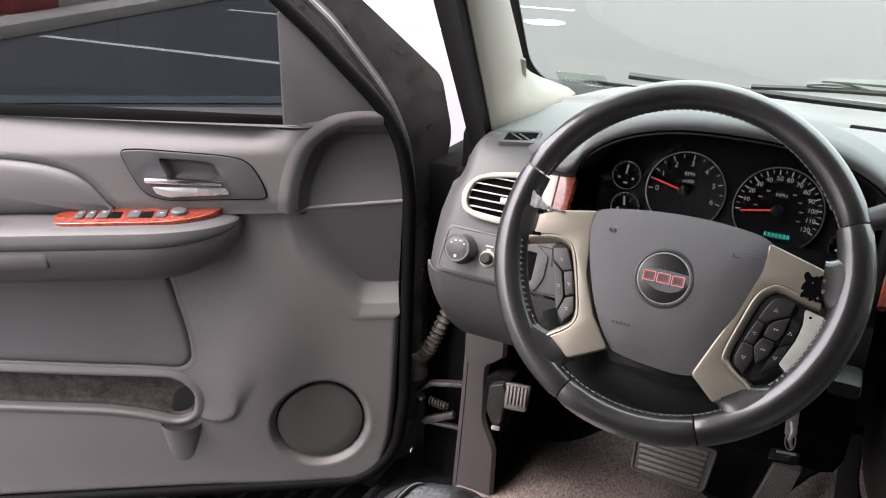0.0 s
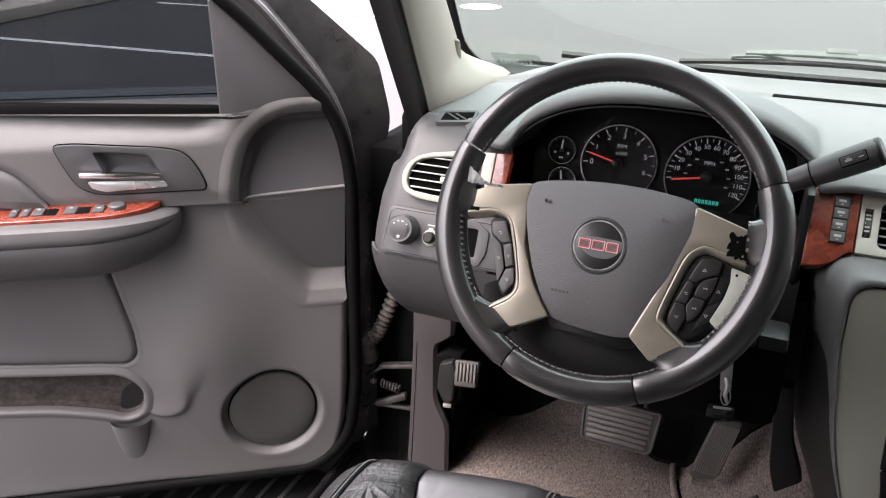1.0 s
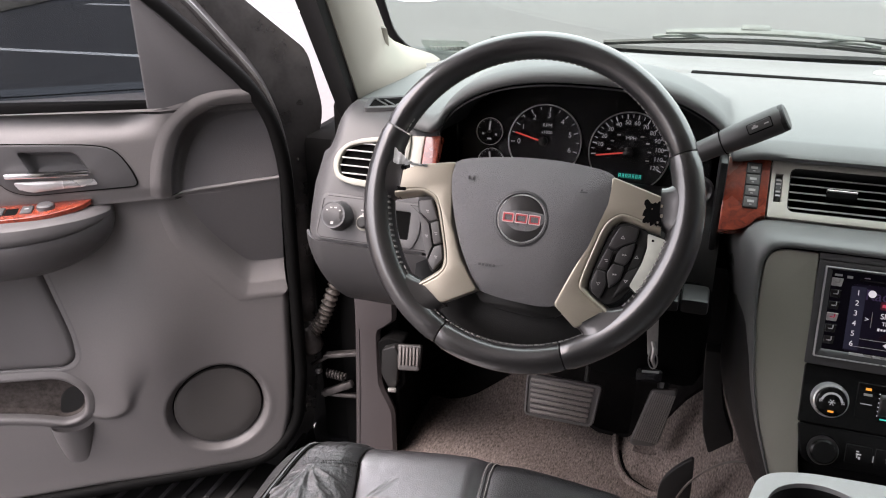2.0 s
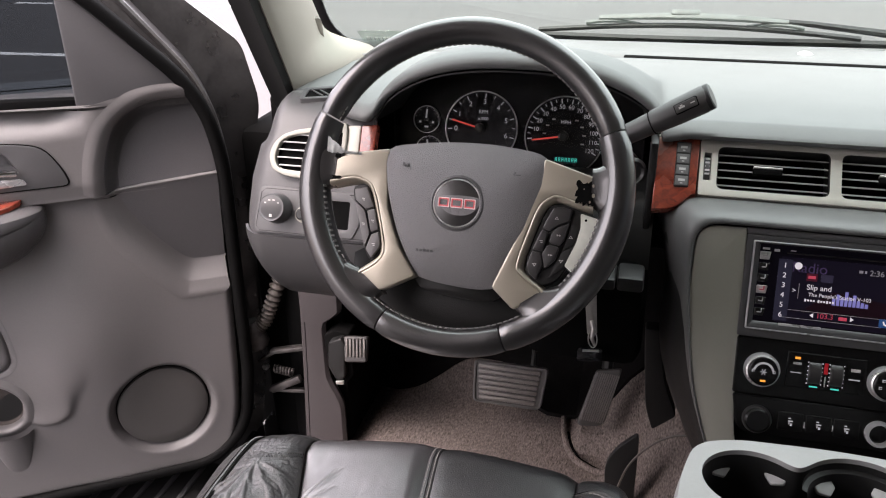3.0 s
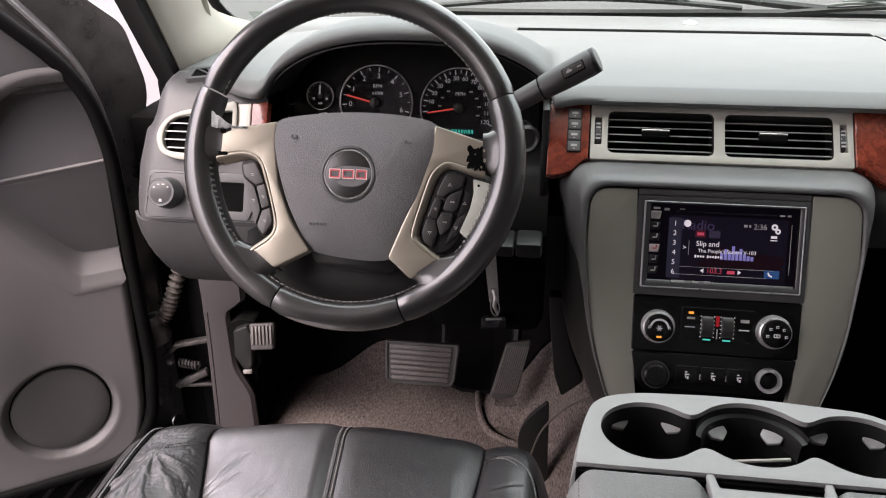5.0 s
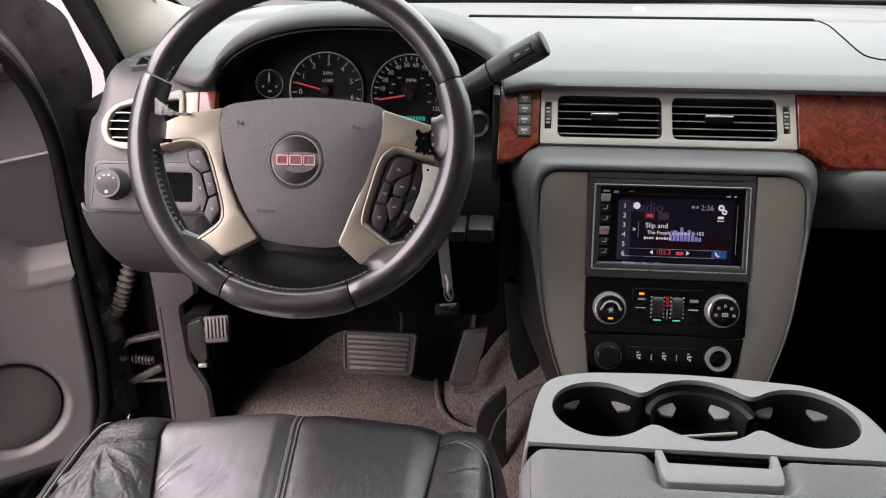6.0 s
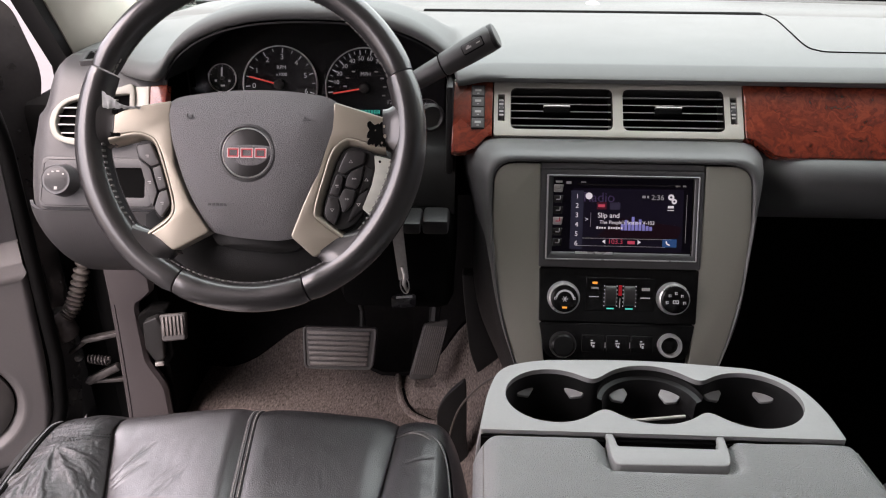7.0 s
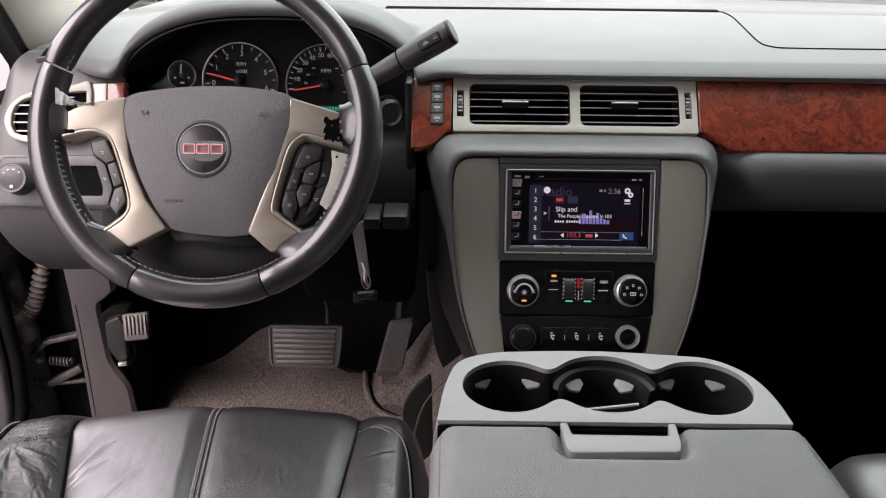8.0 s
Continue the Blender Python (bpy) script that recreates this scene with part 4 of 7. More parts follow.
part("veneer_edge", block(VM, 0.163, 0.0375, -0.01, 0.79, 0.0405, 0.006, 0.001), SATIN_PALE, dash, "thin satin strip above the veneer")
part("veneer_edge", block(VM, -0.2125, 0.0375, -0.01, -0.161, 0.0405, 0.006, 0.001), SATIN_PALE, dash)
part("under_lip", block(VM, -0.222, 0.0405, -0.03, 0.80, 0.060, -0.008, 0.002), DARK, dash)
part("column_panel", block(WORLD, 0.198, 0.215, 1.03, 0.2075, 0.30, 1.215, 0.003), MATT_BLACK, dash, "black panel beside the wheel")

# ---- centre stack ----
SA = 22
SM = axes((0.42, 0.11, 1.03), (1, 0, 0), (0, math.sin(radians(SA)), math.cos(radians(SA))))
# surround: a thick rounded frame, drawn in towards the floor
def stack_ring(grow, v_up, v_low, mid=0.22, foot=0.05):
    half = [(0.158 + grow, v_up), (0.160 + grow * 0.42, 0.05), (0.147 + grow * mid, -0.075), (0.104 + grow * foot, v_low)]
    return [(u, v) for u, v in half] + [(-u, v) for u, v in half[::-1]]
def surround_loop(grow, up, n, r=0.03, mid=0.22, foot=0.05):
    return [SM @ Vector((p.x, p.y, n)) for p in rounded(stack_ring(grow, 0.108 + up, -0.20, mid, foot), [r, 0.02, 0.05, 0.02, 0.02, 0.05, 0.02, r], 6)]
bm = bmesh.new()
loops = [surround_loop(g, u, nn, rr) for g, u, nn, rr in ((0.001, 0.010, -0.02, 0.030), (0.001, 0.010, 0.000, 0.030), (0.003, 0.011, 0.0040, 0.032), (0.008, 0.013, 0.0050, 0.036), (0.014, 0.018, 0.0020, 0.044), (0.021, 0.025, -0.008, 0.052), (0.029, 0.033, -0.024, 0.060), (0.037, 0.040, -0.044, 0.066), (0.044, 0.044, -0.070, 0.069), (0.050, 0.046, -0.11, 0.07), (0.052, 0.047, -0.2, 0.07))]
skin(bm, [[bm.verts.new(p) for p in l] for l in loops], True)
stack = part("stack_surround", bm, STACK_TRIM, dash, "soft grey rounded frame of the centre stack", 70)
bm = bmesh.new()
skin(bm, [[bm.verts.new(p) for p in surround_loop(g, u, nn, 0.05, 0.72, 0.4)] for g, u, nn in ((0.004, 0.0, -0.004), (0.012, 0.004, -0.010), (0.022, 0.010, -0.024), (0.032, 0.018, -0.044), (0.042, 0.024, -0.075), (0.048, 0.028, -0.12), (0.050, 0.030, -0.2))], True)
part("stack_lining", bm, MATT_BLACK, dash, "black skin behind the frame for the shade on its flanks", 70)
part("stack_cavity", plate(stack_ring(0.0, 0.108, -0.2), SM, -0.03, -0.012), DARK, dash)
for s in (-1, 1):
    side = [(s * 0.158, 0.1155), (s * 0.160, 0.03), (s * 0.147, -0.075), (s * 0.106, -0.195), (s * 0.080, -0.195), (s * 0.0925, -0.12), (s * 0.0955, -0.08), (s * 0.1015, 0.1155)]
    part("side_panel", plate(rounded(side, [0.026, 0.02, 0.05, 0.004, 0.004, 0.02, 0.01, 0.002], 6), SM, -0.014, 0.002, 0.0015), STACK_GREY, dash, "olive grey painted side panel")
part("stack_shelf", block(WORLD, 0.245, 0.195, 1.10, 0.595, 0.240, 1.142, 0.012), DASH_SOFT, dash)

# glove box side of the dashboard
def glove_column(x):
    e = 0.03 * ease(0.665, 0.60, x)
    return [(x, y + e, z) for y, z in ((0.215, 1.139), (0.197, 1.1365), (0.183, 1.131), (0.175, 1.121), (0.1725, 1.110), (0.176, 1.096), (0.188, 1.078), (0.209, 1.059), (0.240, 1.038), (0.28, 1.016), (0.34, 0.987), (0.42, 0.951), (0.60, 0.90))]
part("glove_box", sheet([glove_column(0.56 + 0.0155 * i) for i in range(44)], 0.004), DASH_SOFT, dash, "charcoal glove box panel")

# ---- stereo ----
hu = thing("car_stereo", (0.42, 0.11, 1.02), "black touch-screen car stereo showing a radio page", "car stereo")
part("trim_panel", plate(rect(-0.1005, -0.0125, 0.0995, 0.1085, 0.002), SM, -0.012, 0.0035, 0.001, [rect(-0.0932, -0.0036, 0.0950, 0.1026, 0.001)]), PLASTIC, hu, "dark grey mounting frame")
part("top_strip", plate(rect(-0.1005, 0.1092, 0.0995, 0.1165, 0.001), SM, -0.012, 0.003, 0.001), PLASTIC, hu)
part("bezel", plate(rect(-0.0928, -0.0032, 0.0945, 0.1022, 0.002), SM, -0.01, 0.0048, 0.0008, [rect(-0.0908, -0.0014, 0.0926, 0.1006, 0.0012)]), SILVER, hu, "brushed silver bezel")
def bezel_loop(d, n):
    return [SM @ Vector((p.x, p.y, n)) for p in rect(-0.0909 + d, -0.0016 + d * 1.3, 0.0927 - d, 0.1008 - d * 0.35, 0.0012)]
b = bmesh.new()
skin(b, [[b.verts.new(p) for p in bezel_loop(d, n)] for d, n in ((0.0, 0.0046), (0.0020, 0.0043), (0.0055, 0.0022), (0.0064, 0.0006))], True)
part("inner_bezel", b, BEZEL_GREY, hu, "dark grey sloping inner bezel")
part("inner_border", plate(rect(-0.0911, -0.0007, 0.0897, 0.0999, 0.0012), SM, -0.008, 0.0028, 0.0008, [rect(-0.0875, 0.0020, 0.0865, 0.0985, 0.0012)]), CLIMATE_BLACK, hu, "black border of the display")
scr = part("screen", plate(rect(-0.0875, 0.0020, 0.0865, 0.0985, 0.0012), SM, -0.008, 0.001), SCREEN, hu, "dark glowing display")
T = 0.0011
part("tint_area", plate(rect(-0.060, 0.008, 0.076, 0.086), SM, T, T + 0.0001), glow("screen_page", (0.016, 0.013, 0.026), 0.03), scr)
part("glow_band", plate(rounded([(-0.03, 0.026), (0.07, 0.024), (0.076, 0.04), (0.0, 0.05)], 0.006), SM, T + 0.0001, T + 0.0002), glow("screen_dusk", (0.022, 0.009, 0.015), 0.03), scr)
part("preset_column", plate(rect(-0.0625, 0.010, -0.047, 0.083), SM, T + 0.0001, T + 0.0002), glow("screen_slate", (0.05, 0.05, 0.085), 0.03), scr)
for k in range(6):
    writing("digit", str(k + 1), 0.0085, moved(SM, -0.0548, 0.0757 - 0.0117 * k, T + 0.0004), WHITE_TEXT, scr)
writing("clock", "2:36", 0.0092, moved(SM, 0.044, 0.0757, T + 0.0004), PRINT, scr)
writing("title", "Slip and", 0.0088, moved(SM, -0.0155, 0.0525, T + 0.0006), WHITE_TEXT, scr)
writing("watermark", "Radio", 0.017, moved(SM, -0.028, 0.0745, T + 0.0003), PURPLE, scr)
writing("frequency", "103.3", 0.0085, moved(SM, -0.006, 0.0200, T + 0.0004), RED_TEXT, scr)
writing("second_line", "The People's Station V-103", 0.0062, moved(SM, 0.0075, 0.0440, T + 0.0004), WHITE_TEXT, scr)
part("text_bar", bars([(-0.0290 + 0.0031 * k, 0.0372, 0.0020, 0.0022 + 0.0010 * (k % 4 == 0)) for k in range(4)] + [(-0.0145 + 0.0031 * k, 0.0372, 0.0020, 0.0022 + 0.0010 * (k % 3 == 0)) for k in range(6)], SM, T + 0.0004, 0.0001), WHITE_TEXT, scr, "pale line that cannot be read")
part("text_bar", bars([(0.032, 0.0765, 0.0022, 0.003), (0.027, 0.0765, 0.004, 0.003), (0.068, 0.0905, 0.006, 0.0018), (0.076, 0.0905, 0.004, 0.002), (-0.078, 0.0935, 0.008, 0.0025), (-0.066, 0.0925, 0.006, 0.003), (-0.048, 0.0935, 0.006, 0.001)], SM, T + 0.0012, 0.0001), PRINT, scr, "tiny status marks")
part("unit_bar", bars([(0.0135, 0.0195, 0.009, 0.004)], SM, T + 0.0004, 0.0001), RED_TEXT, scr)
b = bmesh.new()
for u, s in ((-0.0205, 1), (0.0235, -1)):
    plate([(u - 0.002 * s, 0.020), (u + 0.002 * s, 0.0228), (u + 0.002 * s, 0.0172)], SM, T + 0.0003, T + 0.0005, bm=b)
part("arrow", b, WHITE_TEXT, scr)
for k in range(9):
    h = (0.008, 0.013, 0.010, 0.017, 0.011, 0.014, 0.008, 0.006, 0.005)[k]
    part("level_bar", plate(rect(0.000 + 0.0044 * k, 0.0345, 0.0034 + 0.0044 * k, 0.0345 + h), SM, T + 0.0002, T + 0.0003), EQ, scr)
part("line", bars([(0.008, 0.0240, 0.11, 0.0005), (0.0, 0.0145, 0.11, 0.0005), (-0.0375, 0.047, 0.0005, 0.018), (0.080, 0.05, 0.0006, 0.06)], SM, T + 0.0003, 0.0001), PRINT, scr)
part("band_key", plate(rect(-0.0305, 0.0600, -0.0185, 0.0690, 0.001), SM, T + 0.0003, T + 0.0004), glow("screen_maroon", (0.10, 0.02, 0.035), 0.05), scr)
part("band_text", bars([(-0.0245, 0.0645, 0.008, 0.0035)], SM, T + 0.0005, 0.0001), RED_TEXT, scr)
part("band_key", plate(rect(-0.0145, 0.0600, -0.0015, 0.0690, 0.001), SM, T + 0.0003, T + 0.0004), glow("screen_violet", (0.05, 0.045, 0.08), 0.05), scr)
writing("arrow_mark", ">", 0.008, moved(SM, -0.0425, 0.047, T + 0.0004), WHITE_TEXT, scr)
part("globe", plate(disc(-0.0405, 0.0765, 0.0042, 20), SM, T + 0.0003, T + 0.0005), WHITE_TEXT, scr, "round pale icon")
b = plate(disc(0.0605, 0.0765, 0.0038, 14), SM, T + 0.0003, T + 0.0005, 0, [disc(0.0605, 0.0765, 0.0015, 10)])
plate(disc(0.0645, 0.0715, 0.0033, 14), SM, T + 0.0003, T + 0.0005, 0, [disc(0.0645, 0.0715, 0.0013, 10)], bm=b)
part("gears", b, WHITE_TEXT, scr)
part("list_icon", bars([(0.0605, 0.0645, 0.007, 0.003), (0.0605, 0.0605, 0.008, 0.001)], SM, T + 0.0003, 0.0001), WHITE_TEXT, scr)
part("phone_key", plate(rect(0.0520, 0.0145, 0.0695, 0.0245, 0.001), SM, T + 0.0003, T + 0.0004), BLUE_KEY, scr, "blue telephone key")
b = tube([SM @ Vector((0.0565, 0.0218, T + 0.0009)), SM @ Vector((0.0575, 0.0185, T + 0.0009)), SM @ Vector((0.0610, 0.0170, T + 0.0009))], 0.0009, 6)
part("handset", b, WHITE_TEXT, scr)
for k in range(6):
    part("key", plate(rounded([(-0.0842, 0.0130 + 0.0135 * k), (-0.0735, 0.0130 + 0.0135 * k), (-0.0720, 0.0225 + 0.0135 * k), (-0.0842, 0.0225 + 0.0135 * k)], 0.001), SM, 0.0, 0.0022, 0.0006), (GLOSS_BLACK, GLOSS_BLACK, STEEL, GLOSS_BLACK, GLOSS_BLACK, STEEL)[k], scr)
    part("key_mark", bars([(-0.0785, 0.0175 + 0.0135 * k, 0.005, 0.0012), (-0.0760, 0.0200 + 0.0135 * k, 0.0012, 0.004)], SM, 0.0022, 0.0002), (RED_TEXT if k == 2 else PRINT), scr)
part("disc_slot", block(SM, -0.055, 0.0895, 0.0008, 0.076, 0.0915, 0.0018), GLOSS_BLACK, scr)
part("lower_lip", block(SM, -0.0555, 0.0040, 0.0008, -0.009, 0.0070, 0.0030, 0.0005), SILVER, scr, "bright lower edge")

# ---- climate controls ----
ac = thing("climate_panel", (0.42, 0.08, 0.93), "gloss black climate control panel with chromed knobs", "climate controls")
part("face", plate(rounded([(-0.0985, -0.082), (0.0975, -0.082), (0.0985, -0.0135), (-0.0995, -0.0135)], 0.003), SM, -0.012, 0.003, 0.0015), CLIMATE_BLACK, ac, "gloss black upper face")
part("lower_face", plate(rounded([(-0.089, -0.129), (0.088, -0.129), (0.0965, -0.083), (-0.0980, -0.083)], [0.014, 0.014, 0.003, 0.003]), SM, -0.012, 0.003, 0.0015), CLIMATE_BLACK, ac, "black lower face")
def rotary(u, v, r, marks):
    k = part("knob", turned([(r * 0.9, 0.0), (r * 0.9, 0.008), (r * 0.78, 0.0165), (r * 0.72, 0.0175)], moved(SM, u, v, 0.003), 48), CLIMATE_BLACK, ac, "round climate knob")
    part("ring", turned([(r, 0.0), (r, 0.006), (r * 0.93, 0.0125), (r * 0.86, 0.0135), (r * 0.80, 0.0125)], moved(SM, u, v, 0.003), 56), SILVER, k, "chromed ring")
    part("cap", turned([(r * 0.82, 0.013), (r * 0.82, 0.0165), (r * 0.72, 0.0180)], moved(SM, u, v, 0.003), 40), CLIMATE_BLACK, k)
    part("marks", bars([(u + a + dx, v + b + dy, w, h) for a, b in marks for dx, dy, w, h in ((0, 0.0010, 0.0034, 0.0008), (-0.0010, -0.0006, 0.0009, 0.0026), (0.0010, -0.0010, 0.0016, 0.0008))], SM, 0.0212), MARK, k, "white symbols")
    return k
k = rotary(-0.0686, -0.0505, 0.0202, [(-0.0115, 0.001), (0.0115, 0.001)])
b = bmesh.new()
for i in range(9):
    a = radians(20 + i * 17.5)
    block(moved(SM, -0.0686 + 0.0105 * math.cos(a), -0.0505 + 0.0105 * math.sin(a), 0.0212, math.degrees(a)), -0.0012, -0.0016, 0, 0.0012, 0.0016, 0.0003, bm=b)
for a in range(6):
    block(moved(SM, -0.0686, -0.0505, 0.0212, 60 * a), 0, -0.0004, 0, 0.0038, 0.0004, 0.0003, bm=b)
part("scale", b, MARK, k, "white fan scale and snow symbol")
part("lamp", bars([(-0.0686, -0.0610, 0.006, 0.0022)], SM, 0.0212), AMBER, k, "amber light")
k = rotary(0.0668, -0.0488, 0.0202, [(-0.0105, -0.003), (-0.0075, 0.0055), (0.0, 0.0085), (0.0075, 0.0055), (0.0105, -0.003)])
part("defrost_mark", bars([(0.0668, -0.0493, 0.0072, 0.0009), (0.0668, -0.0528, 0.0052, 0.0009), (0.0636, -0.0511, 0.0009, 0.0036), (0.0700, -0.0511, 0.0009, 0.0036), (0.0660, -0.0511, 0.0007, 0.0042), (0.0678, -0.0511, 0.0007, 0.0042)], SM, 0.0212), MARK, k)
dp = part("display", plate(rect(-0.0410, -0.0665, 0.0450, -0.0250, 0.001), SM, 0.002, 0.0042, 0.0008), CLIMATE_BLACK, ac, "gloss black display panel")
for u in (-0.0100, 0.0134):
    w = part("temperature_wheel", turned([(0.0165, -0.007), (0.0175, -0.006), (0.0175, 0.006), (0.0165, 0.007)], moved(SM, u, -0.0475, -0.008) @ Matrix.Rotation(radians(90), 4, "Y"), 40), COLLAR, dp, "black temperature wheel")
    part("dot", bars([(u + e, -0.0475 + d, 0.0011, 0.0011) for e in (-0.0078, 0.0078) for d in (-0.0125, -0.0075, -0.0025, 0.0025, 0.0075, 0.0125)], SM, 0.0045), WHITE_TEXT, w)
    part("cold_light", bars([(u, -0.0635, 0.009, 0.0016)], SM, 0.0045), TEAL, w, "teal light")
part("hot_light", bars([(0.0018, -0.0405, 0.0040, 0.013)], SM, 0.0045), glow("red_scale", (0.6, 0.03, 0.04), 0.035), dp, "red scale")
part("centre_line", bars([(0.0018, -0.0560, 0.0012, 0.012)], SM, 0.0045), PRINT, dp)
part("lamp", bars([(-0.0298, -0.0315, 0.006, 0.0028)], SM, 0.0045), AMBER, dp, "amber light")
part("caption", bars([(-0.0298, -0.0380, 0.009, 0.0026), (0.0335, -0.0385, 0.010, 0.0036)], SM, 0.0045), PRINT, dp)
part("key_line", bars([(-0.0305, -0.0490, 0.012, 0.0009), (0.0330, -0.0495, 0.012, 0.0014)], SM, 0.0045), MARK, dp)
so = part("power_socket", turned([(0.0150, 0.0), (0.0150, 0.005), (0.0143, 0.010), (0.0120, 0.012)], moved(SM, -0.0676, -0.1105, 0.002), 44), CLIMATE_BLACK, ac, "capped black power socket")
part("ring", turned([(0.0168, 0.0), (0.0168, 0.005), (0.0158, 0.0085), (0.0150, 0.0085)], moved(SM, -0.0676, -0.1105, 0.002), 44), COLLAR, so)
lg = part("lighter_socket", turned([(0.0152, 0.0), (0.0152, 0.006), (0.0140, 0.0105), (0.0118, 0.0105), (0.0102, 0.002)], moved(SM, 0.0655, -0.1085, 0.002), 44), SILVER, ac, "bright-rimmed lighter socket")
part("plug", turned([(0.0104, 0.0), (0.0104, 0.003), (0.009, 0.0035)], moved(SM, 0.0655, -0.1085, 0.002), 32), CLIMATE_BLACK, lg)
for u in (-0.0298, 0.0012, 0.0316):
    bt = part("button", plate(rect(u - 0.0142, -0.1195, u + 0.0142, -0.0975, 0.002), SM, 0.002, 0.0038, 0.001), CLIMATE_BLACK, ac, "black push button")
    part("symbol", bars([(u, -0.1080, 0.0055, 0.0016), (u + 0.001, -0.1120, 0.0022, 0.0030), (u - 0.0012, -0.1048, 0.0028, 0.0014), (u - 0.0015, -0.1105, 0.0012, 0.003)], SM, 0.0038), MARK, bt)
part("divider", bars([(-0.0143, -0.1105, 0.0010, 0.007), (0.0164, -0.1100, 0.0010, 0.007)], SM, 0.0035), PRINT, ac)

# ---- steering wheel ----
WA = 27
WM = axes((0, 0, 1.2), (1, 0, 0), (0, math.sin(radians(WA)), math.cos(radians(WA))))
CV = 0.019
sw = thing("steering_wheel", (0, 0.05, 1.18), "black leather steering wheel with worn satin champagne spokes", "steering wheel")
def rim_arc(a0, a1, swell=0.0, radius=0.0162, mid=0.1695):
    """Part of the rim between two angles; swell thickens it inwards where the thumbs rest."""
    b, loops = bmesh.new(), []
    n = max(8, int((a1 - a0) / 3))
    for i in range(n + 1):
        t = i / n
        a = radians(mix(a0, a1, t))
        end = 0.00 if 0 < i < n else 0.0012
        r = radius - end + swell * math.sin(math.pi * t) ** 2
        ring = []
        for k in range(18):
            q = 2 * math.pi * k / 18
            rr = mid - swell * 0.7 * math.sin(math.pi * t) ** 2 + r * math.cos(q)
            ring.append(b.verts.new(WM @ Vector((rr * math.cos(a), CV + rr * math.sin(a), -0.004 + r * 1.12 * math.sin(q)))))
        loops.append(ring)
    skin(b, loops, True)
    b.faces.new(loops[0][::-1])
    b.faces.new(loops[-1])
    return b
part("rim_top", rim_arc(23.3, 156.7, 0.0, 0.0146, 0.1711), LEATHER_RIM, sw, "smooth black leather upper rim")
part("rim_left", rim_arc(157.3, 244.7, 0.0022), LEATHER_RIM, sw, "black leather grip")
part("rim_right", rim_arc(-67.7, 22.7, 0.0022), LEATHER_RIM, sw, "black leather grip")
part("rim_bottom", rim_arc(245.3, 291.7), LEATHER_RIM, sw, "smooth black leather lower rim")
b = bmesh.new()
for k in range(150):
    a = 360 / 150 * k
    if 158 < a < 178 or a > 352 or a < 22:
        continue
    grip = 178 < a < 214 or 322 < a < 352
    q = radians(186 if 30 < a < 150 else 150 if grip else 158)
    t = (a - 157.3) / 87.4 if 157 < a < 245 else (a - 292.3) / 90.4
    fat = 0.0022 * math.sin(math.pi * t) ** 2 if 0 < t < 1 else 0.0
    ra, rm = (0.0147, 0.1711) if 23 < a < 157 else (0.0163 + fat, 0.1695 - 0.7 * fat)
    m = moved(WM, 0, CV, -0.004, a) @ Matrix.Translation((rm + ra * math.cos(q), 0, ra * 1.12 * math.sin(q))) @ Matrix.Rotation(-(q - math.pi / 2), 4, "Y")
    if grip:
        block(m, -0.0022, -0.0012, -0.0006, 0.0022, 0.0012, 0.0009, 0.0004, bm=b, segments=1)
    else:
        block(m, -0.0007, -0.0024, -0.0006, 0.0007, 0.0024, 0.0009, 0.0004, bm=b, segments=1)
tagged(part("stitching", b, STITCH, sw, "pale grey stitching inside the rim"), kind="stuff")
# thumb rests: leather swelling from the grips to the spokes
def root(side, ea, eb, a0, a1, hollow, name, label):
    """Leather that sweeps from the rim to the end of a lower spoke, with hollowed sides."""
    b, loops = bmesh.new(), []
    ea, eb = Vector((side * ea[0], ea[1])), Vector((side * eb[0], eb[1]))
    for i in range(17):
        t = i / 16
        top, ring = [], []
        for k in range(25):
            s = k / 24
            a = radians(mix(a0, a1, s) if side < 0 else 180 - mix(a0, a1, s))
            rim = Vector((0.1695 * math.cos(a), CV + 0.1695 * math.sin(a)))
            p = ea.lerp(eb, s).lerp(rim, t)
            across = (eb - ea).normalized()
            p -= across * (2 * s - 1) * abs(2 * s - 1) * hollow * math.sin(math.pi * t) ** 0.8
            h = (1 - abs(2 * s - 1) ** 3.2) ** 0.5 if 0 < s < 1 else 0.0
            top.append(WM @ Vector((p.x, p.y, -0.006 + (mix(0.0075, 0.0130, ease(0, 1, t)) + 0.006) * h)))
            if 0 < k < 24:
                ring.insert(0, WM @ Vector((p.x, p.y, -0.006 - 0.010 * h)))
        loops.append([b.verts.new(q) for q in top + ring])
    skin(b, loops, True)
    b.faces.new(loops[0])
    return part(name, b, LEATHER_RIM, sw, label, 70)
for side in (-1, 1):
    root(side, (0.105, -0.080), (0.070, -0.107), 206, 243.5, 0.0085, "rim_root", "leather root of the lower spoke")
    root(side, (0.140, 0.050), (0.142, 0.006), 162, 193, 0.006, "thumb_rest", "leather thumb rest at the upper spoke")
# satin spokes: upper arm and lower leg in one bent trim, with a rounded front
crease_l = [(-0.1465, 0.0133), (-0.1250, 0.0185), (-0.1109, 0.0190), (-0.0975, 0.0130), (-0.0895, -0.0034), (-0.0763, -0.0483), (-0.0753, -0.0627), (-0.0830, -0.0745), (-0.1016, -0.0873)]
edge_l = [(-0.1466, 0.0055), (-0.1250, 0.0110), (-0.1115, 0.0120), (-0.1010, 0.0075), (-0.0940, -0.0090), (-0.0834, -0.0420), (-0.0818, -0.0610), (-0.0870, -0.0690), (-0.1050, -0.0830)]
